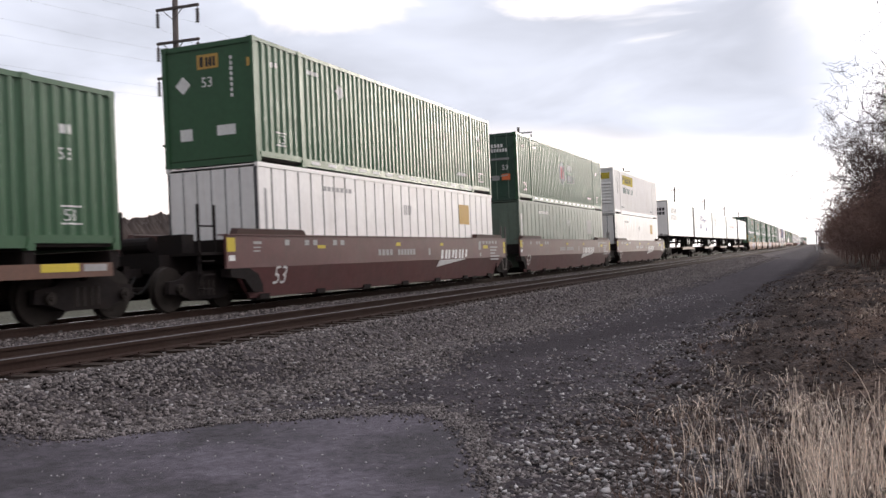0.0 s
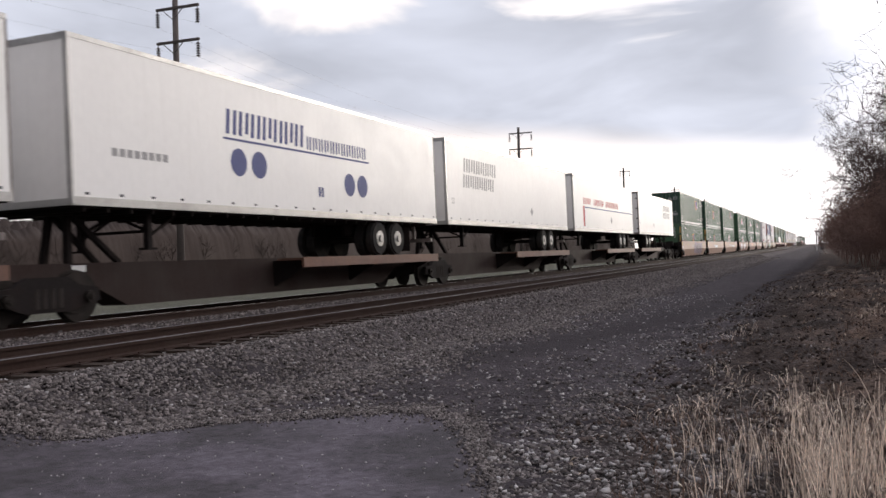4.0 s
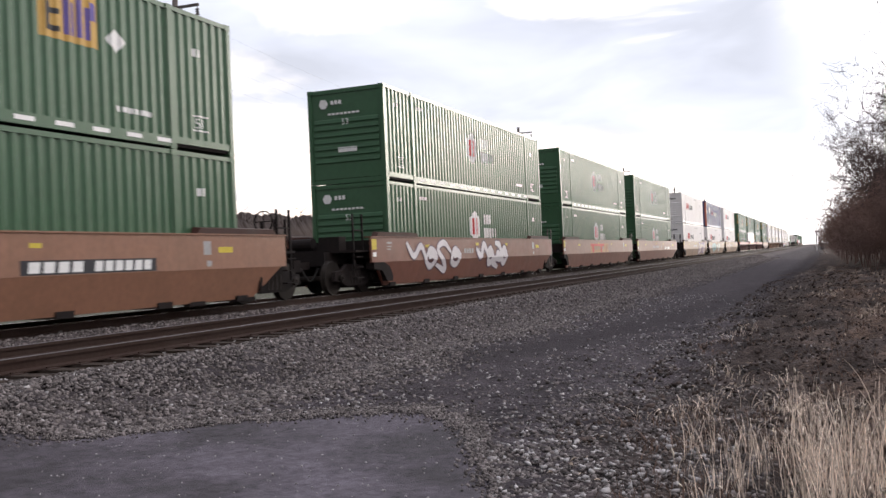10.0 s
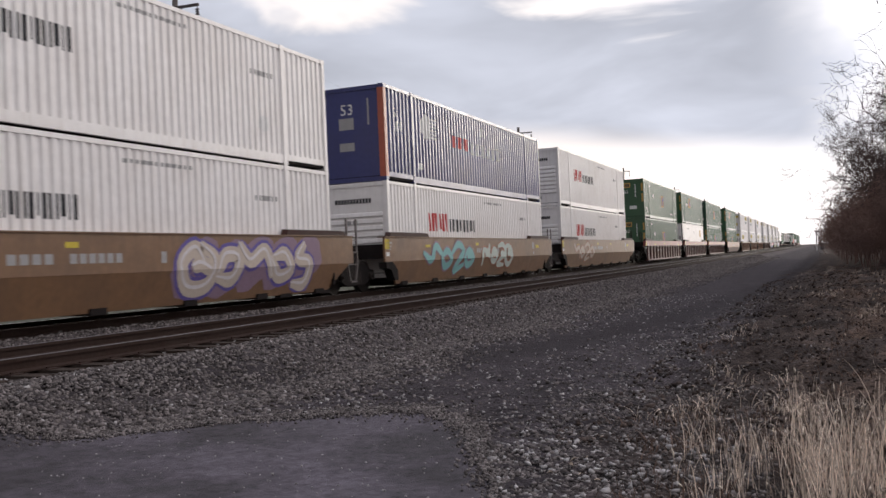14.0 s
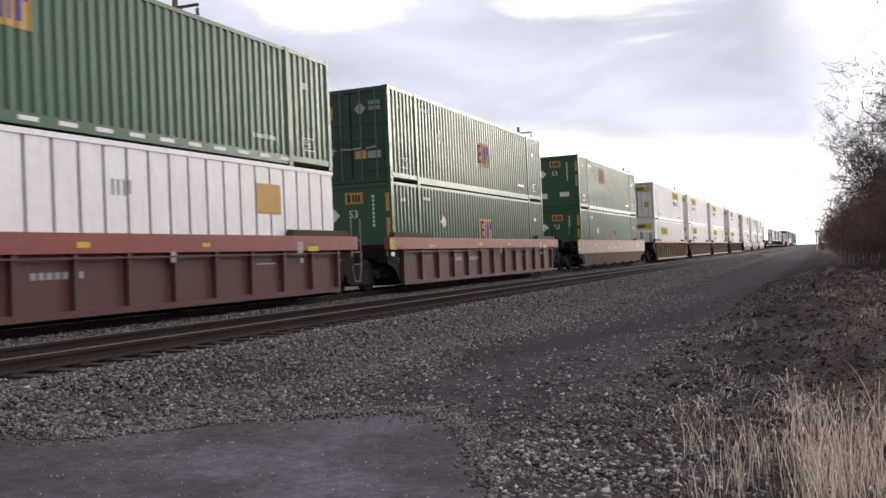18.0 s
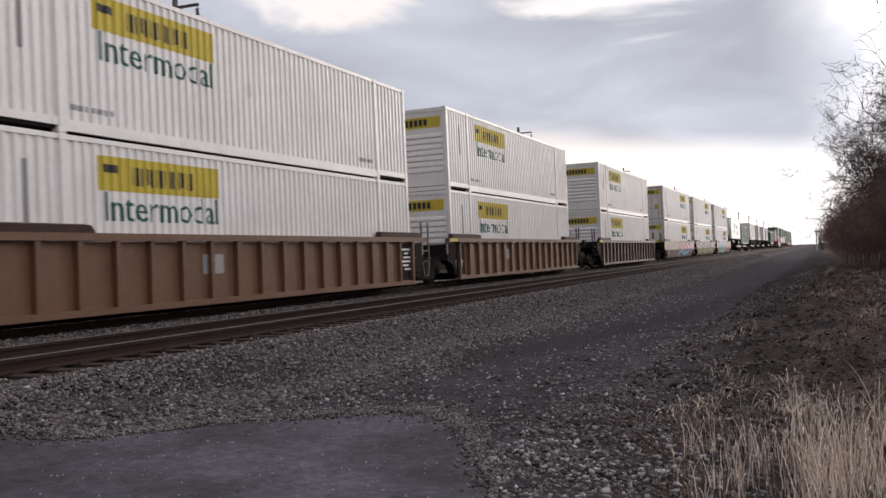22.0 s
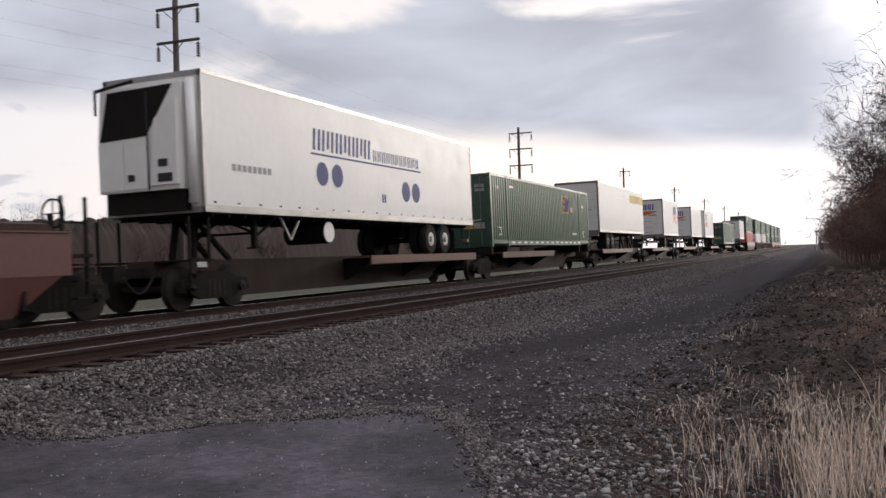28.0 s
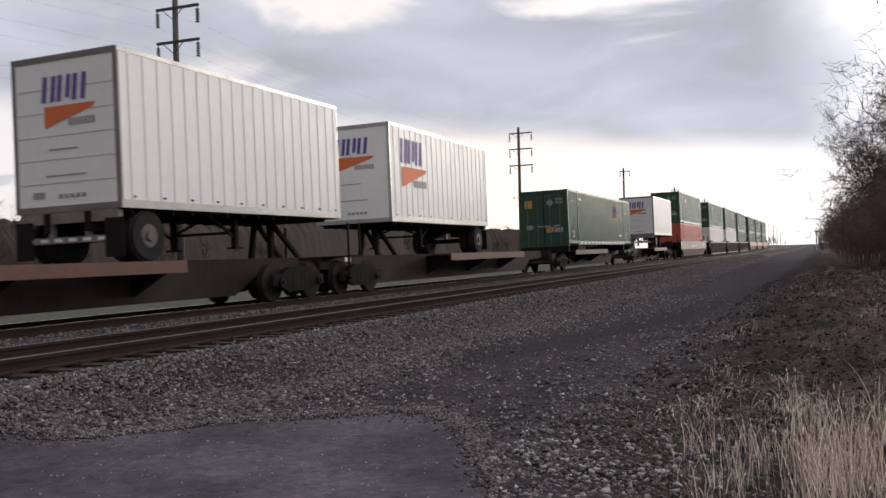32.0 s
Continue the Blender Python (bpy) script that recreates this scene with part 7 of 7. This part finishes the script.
# the wagon that has just gone by
last_flat = spine(-336.4, LONG, None, 0.3, LONG - 0.3, False, True, True)
decal("reflector", rect(B(), LONG - 1.95, LONG - 1.1, 0.9, 1.04), "mark_yellow", last_flat, None, 1.38, "yellow reflective plate")
decal("marking", rect(B(), LONG - 1.0, LONG - 0.45, 0.9, 1.02), "mark_grey", last_flat, None, 1.38)
load("green", -336.4, 1.27, "alone on a flat wagon")


def five_trailers():
    bodies = []
    for k, sg in enumerate((-254.6, -237.2, -220.05, -202.45, -184.0)):
        nose = k != 4
        spine(sg, LONG, 0.95 if nose else LONG - 0.95, 7.4 if nose else 0.2, 15.95 if nose else 8.6, k == 0, k == 4)
        bodies.append(trailer(sg, LONG, (11.9, 13.1) if nose else (3.0, 4.2), nose, "smooth", "long white smooth-sided road trailer riding on a spine wagon"))
    for k, y in ((0, 1.6), (2, 1.6), (4, 10.8)):
        bm = bars(B(), y + 0.1, y + 3.7, 2.95, 3.45, 7, 0.2, 0.12)
        bars(bm, y, y + 3.4, 2.38, 2.85, 7, 0.2, 0.12)
        decal("logo_word", bm, "mark_grey", bodies[k], None, W2, "dark grey name in two rows of plain bars")
        decal("warning_sign", diamond(B(), 10.0 if k != 4 else 6.2, 1.75, 0.2), "mark_grey", bodies[k], None, W2)
        decal("number", letters("53", 0.3, 0.4, 1.75), "mark_grey", bodies[k], None, W2)
    bm = bars(B(), -0.2, 1.05, 3.15, 3.4, 5, 0.2, 0.12)
    bars(bm, -0.2, 1.05, 2.8, 3.05, 5, 0.2, 0.12)
    part("end_logo", on_front(bm, 0.0), MATS["mark_black"], bodies[0])
    part("end_marking", on_front(bars(B(), -0.2, 0.5, 2.5, 2.6, 6), 0.0), MATS["mark_grey"], bodies[0])
    alliance_marks(bodies[1])
    t = bodies[3]
    bm = bars(B(), 2.1, 3.9, 2.5, 2.85, 3, 0.25, 0.15)
    bars(bm, 4.6, 7.2, 2.5, 2.85, 6, 0.22, 0.15)
    bars(bm, 7.7, 11.4, 2.5, 2.85, 11, 0.22, 0.15)
    rect(bm, 2.0, 2.35, 1.3, 2.4)
    decal("logo_word", bm, "mark_red", t, None, W2, "red name in plain bars")
    bm = rect(B(), 2.4, 15.9, 2.3, 2.36)
    rect(bm, 2.4, 2.45, 1.3, 2.3)
    decal("stripe", bm, "mark_blue", t, None, W2, "thin blue stripe")
    decal("warning_sign", diamond(B(), 9.2, 1.75, 0.25), "mark_grey", t, None, W2)
    bm = bars(B(), -0.9, 0.9, 3.3, 3.5, 6, 0.2)
    part("end_logo", on_front(bm, 0.0), MATS["mark_red"], t)


def alliance_marks(t):
    bm = bars(B(), 4.5, 7.8, 2.75, 3.3, 7, 0.2, 0.1)
    bars(bm, 7.9, 11.2, 2.72, 3.05, 11, 0.3)
    rect(bm, 4.4, 11.3, 2.62, 2.67)
    for y in (4.95, 5.75, 10.1, 10.85):
        disc(bm, y, 2.15 if y < 8 else 1.95, 0.31)
    bars(bm, 8.4, 8.7, 1.55, 1.8, 2)
    decal("logo", bm, "mark_blue", t, None, W2, "dark blue name in plain bars with four discs")
    decal("marking", bars(B(), 1.0, 2.6, 1.95, 2.1, 8), "mark_grey", t, None, W2)


five_trailers()

# mixed trailers and single boxes near the end
spine(260.4, LONG, 0.95, 7.4, 15.9, True, False)
a1 = trailer(260.4, 15.9, (12.0, 13.2), True, "smooth", "white refrigerated road trailer with blue discs on its side")
alliance_marks(a1)
reefer_unit(a1)
fuel_tank(a1)
spine(278.4, LONG, None, 1.0, 8.6, False, False, True)
load("gold_doors", 278.4, 1.27, "alone on a spine wagon")
spine(297.35, LONG, 13.3, 0.2, 9.4, False, False)
y1 = trailer(297.35, 14.3, (2.2, 3.5), False, "posts", "white ribbed road trailer with a faded yellow band")
decal("stripe", rect(B(), 9.4, 14.2, 3.1, 3.62), "mark_yellow", y1, None, W2 + 0.014, "faded yellow band")
decal("logo_word", bars(B(), 11.2, 12.6, 3.16, 3.56, 6, 0.3), "mark_orange", y1, None, W2 + 0.014, lift=0.008)
part("end_logo", on_front(poly(B(), [(-0.95, 2.55), (0.5, 2.55), (0.6, 3.2), (-1.05, 3.2)]), 0.0), MATS["mark_orange"], y1, "orange-red name panel")
part("end_logo_word", on_front(bars(B(), -0.85, 0.4, 2.68, 3.06, 6, 0.3), 0.0, 0.01), MATS["mark_black"], y1)
part("end_marking", on_front(bars(B(), -1.0, 0.9, 2.3, 2.38, 12), 0.0), MATS["mark_grey"], y1)


def pup_marks(t, side_y=None, end=True):
    def draw(put, y, z, s):
        bm = B()
        bars(bm, y, y + 1.7 * s, z, z + 0.75 * s, 3, 0.14, 0.12)
        put(bm, "mark_purple")
        bm = poly(B(), [(y + 0.1 * s, z - 0.75 * s), (y + 0.1 * s, z - 0.12 * s), (y + 2.0 * s, z - 0.12 * s), (y + 1.9 * s, z - 0.24 * s)])
        put(bm, "mark_orange")
        put(bars(B(), y + 1.0 * s, y + 2.0 * s, z - 0.72 * s, z - 0.5 * s, 7), "mark_grey")

    if side_y is not None:
        draw(lambda bm, m: decal("logo", bm, m, t, None, W2 + 0.014), side_y, 2.85, 1.0)
    if end:
        draw(lambda bm, m: part("end_logo", on_front(bm, 0.0), MATS[m], t), -0.55, 3.12, 0.66)
        bm = rect(B(), -0.85, -0.55, 1.3, 1.42)
        bars(bm, -0.2, 0.5, 1.28, 1.36, 5)
        rect(bm, -0.4, 0.3, 2.2, 2.23)
        rect(bm, -0.5, 0.5, 1.7, 1.73)
        part("end_marking", on_front(bm, 0.0), MATS["mark_grey"], t)


PUP = "short white ribbed road trailer with blue and orange logo"
spine(313.6, 16.2, 13.9, 1.2, 8.9, False, False)
p1 = trailer(320.9, 8.2, (0.75,), False, "posts", PUP)
pup_marks(p1, 5.4)
spine(330.3, 15.2, 14.6, 1.6, 9.8, False, True)
p2 = trailer(338.4, 8.3, (0.75,), False, "posts", PUP)
pup_marks(p2)
spine(347.7, 20.5, 3.2, 6.6, 15.0, True, False)
p3 = trailer(349.9, 8.5, (7.5,), True, "posts", PUP)
pup_marks(p3, 0.7)
spine(370.7, LONG, None, 1.0, 8.6, False, False, True)
load("gold_doors", 370.7, 1.27, "alone on a spine wagon")
spine(390.0, LONG, 14.6, 6.0, 12.0, False, True)
p4 = trailer(396.7, 9.0, (0.9,), False, "posts", PUP)
pup_marks(p4)

# markings and sprayed paint on the wagons
for k, ob in enumerate(u + w + x + g + j[4:] + s[:1] + s[4:]):
    side_marks(ob, "smooth", number=k < 3 or ob is j[4], full=k < 3)
for k, ob in enumerate(r):
    side_marks(ob, "ribbed", k == 0, False)
for k, ob in enumerate(j[:4] + s[1:4]):
    decal("marking", rect(B(), 5.6, 6.3, 0.75, 1.15), "mark_grey", ob, None, 1.405)
for ob in u:
    bm = bars(B(), 10.2, 12.7, 0.86, 1.16, 4, 0.15, 0.3)
    decal("logo_word", bm, "mark_white", ob, None, 1.5, "white name in plain slanted bars")
spray(w[0], 7.3, 13.3, 0.25, 1.5, ("spray_grey", "spray_plum"), 29, 9, 0.2, "spray_mauve")
spray(w[3], 1.0, 5.3, 0.35, 1.5, ("spray_plum", "spray_white"), 4, 4, 0.2)
spray(w[3], 7.1, 10.4, 0.3, 1.52, ("spray_plum", "spray_white"), 5, 4, 0.26)
spray(x[0], 9.8, 15.0, 0.24, 1.52, ("mark_purple", "spray_cream", "spray_white"), 6, 5, 0.34, "spray_mauve")
spray(x[1], 2.4, 6.6, 0.3, 1.45, ("spray_mauve", "spray_teal"), 7, 4, 0.24)
spray(x[1], 7.5, 11.0, 0.4, 1.45, ("spray_rust", "spray_pale"), 8, 4, 0.22)
spray(x[2], 1.6, 6.0, 0.4, 1.45, ("spray_rust", "spray_cream"), 17, 4, 0.2)
spray(j[4], 6.5, 15.4, 0.22, 1.52, ("spray_plum", ("spray_blue", "spray_pink"), "spray_white"), 9, 9, 0.34, ("spray_plum", "spray_rose"))
spray(j[5], 0.2, 14.8, 0.25, 1.5, ("spray_plum", ("spray_green", "spray_mauve"), "spray_pale"), 12, 10, 0.34)
spray(j[6], 3.0, 10.2, 0.24, 1.52, ("spray_white", ("spray_teal", "spray_blue"), "spray_pale"), 13, 5, 0.46, ("spray_teal", "spray_blue"))
spray(j[6], 9.9, 12.2, 0.4, 1.52, ("spray_red", "spray_pink"), 14, 2, 0.34)
decal("logo", rect(B(), 6.95, 9.4, 0.85, 1.16), "mark_black", w[1], None, 1.5, "black panel with three white bars")
decal("logo_word", bars(B(), 7.15, 9.3, 0.89, 1.12, 3, 0.3), "mark_white", w[1], None, 1.5, lift=0.008)
decal("logo", rect(B(), 4.9, 9.4, 0.86, 1.36), "spray_tan", w[4], None, 1.5, "faded yellow panel with red shapes")
bm = rect(B(), 4.9, 8.3, 1.22, 1.35)
for a in (5.3, 7.3):
    rect(bm, a, a + 0.4, 0.87, 1.22)
decal("logo_word", bm, "mark_red", w[4], None, 1.5, lift=0.008)
bm = poly(B(), [(8.5, 0.88), (8.8, 0.88), (9.3, 1.34), (9.0, 1.34)])
decal("logo_word", bm, "spray_rust", w[4], None, 1.5, lift=0.010)
for ob in u:
    bm = poly(B(), [(9.95, 0.6), (12.5, 0.82), (12.4, 0.84), (10.1, 0.82)])
    for v in bm.verts:
        v.co.x = sloped(v.co.z) + 0.008
    part("logo_wedge", bm, MATS["mark_white"], ob, "white tapering stroke under the name")
decal("number", bars(B(), 10.95, 11.9, 0.9, 1.1, 4, 0.25, 0.15), "mark_white", w[5], None, 1.5)
decal("number", bars(B(), 12.2, 13.5, 0.9, 1.1, 6, 0.25, 0.15), "mark_white", w[5], None, 1.5)
decal("number_panel", rect(B(), 10.0, 13.2, 0.86, 1.1), "mark_black", w[2], None, 1.5, "dark panel behind a stencilled number")
decal("number", bars(B(), 10.15, 11.4, 0.89, 1.07, 4, 0.25, 0.15), "mark_white", w[2], None, 1.5, lift=0.008)
decal("number", bars(B(), 11.6, 13.1, 0.89, 1.07, 6, 0.25, 0.15), "mark_white", w[2], None, 1.5, lift=0.008)
# dark data panels on the ribbed wagons
decal("data_panel", rect(B(), -0.06, 0.92, 0.3, 1.36), "frame_black", j[2], None, 1.404, "dark painted data panel")
decal("load_limit", letters("125T", 0.36, -0.02, 0.56), "mark_white", j[2], None, 1.404, "white stencilled load limit", lift=0.01)
decal("data_panel", rect(B(), 15.1, 16.1, 0.26, 1.36), "frame_black", j[1], None, 1.404, "dark painted data panel")
bm = B()
for k, (p, q) in enumerate(((15.25, 15.9), (15.4, 15.7), (15.35, 15.85), (15.2, 15.95), (15.3, 15.7), (15.4, 15.9))):
    rect(bm, p, q, 1.16 - k * 0.12, 1.22 - k * 0.12)
decal("marking", bm, "mark_white", j[1], None, 1.404, lift=0.01)
for ob in j[:4]:
    decal("reflector", rect(B(), ENDS[ob.name][0] + 0.05, ENDS[ob.name][0] + 0.75, 1.44, 1.54), "mark_yellow", ob, None, 1.53, "yellow reflective strip")


def run(t):
    """How far the train has come since 16 s."""
    d = t - 16.0
    return 20.58 * d - 0.0165 * d * d


def motions():
    for ob, sigma, base in TRAIN:
        walk(ob, [(t, track_frame(TRAIN_X, 0) @ pose(0, sigma - run(t), base)) for t in (0.0, 4.0, 8.0, 12.0, 16.0, 20.0, 24.0, 28.0, 32.0)])


motions()
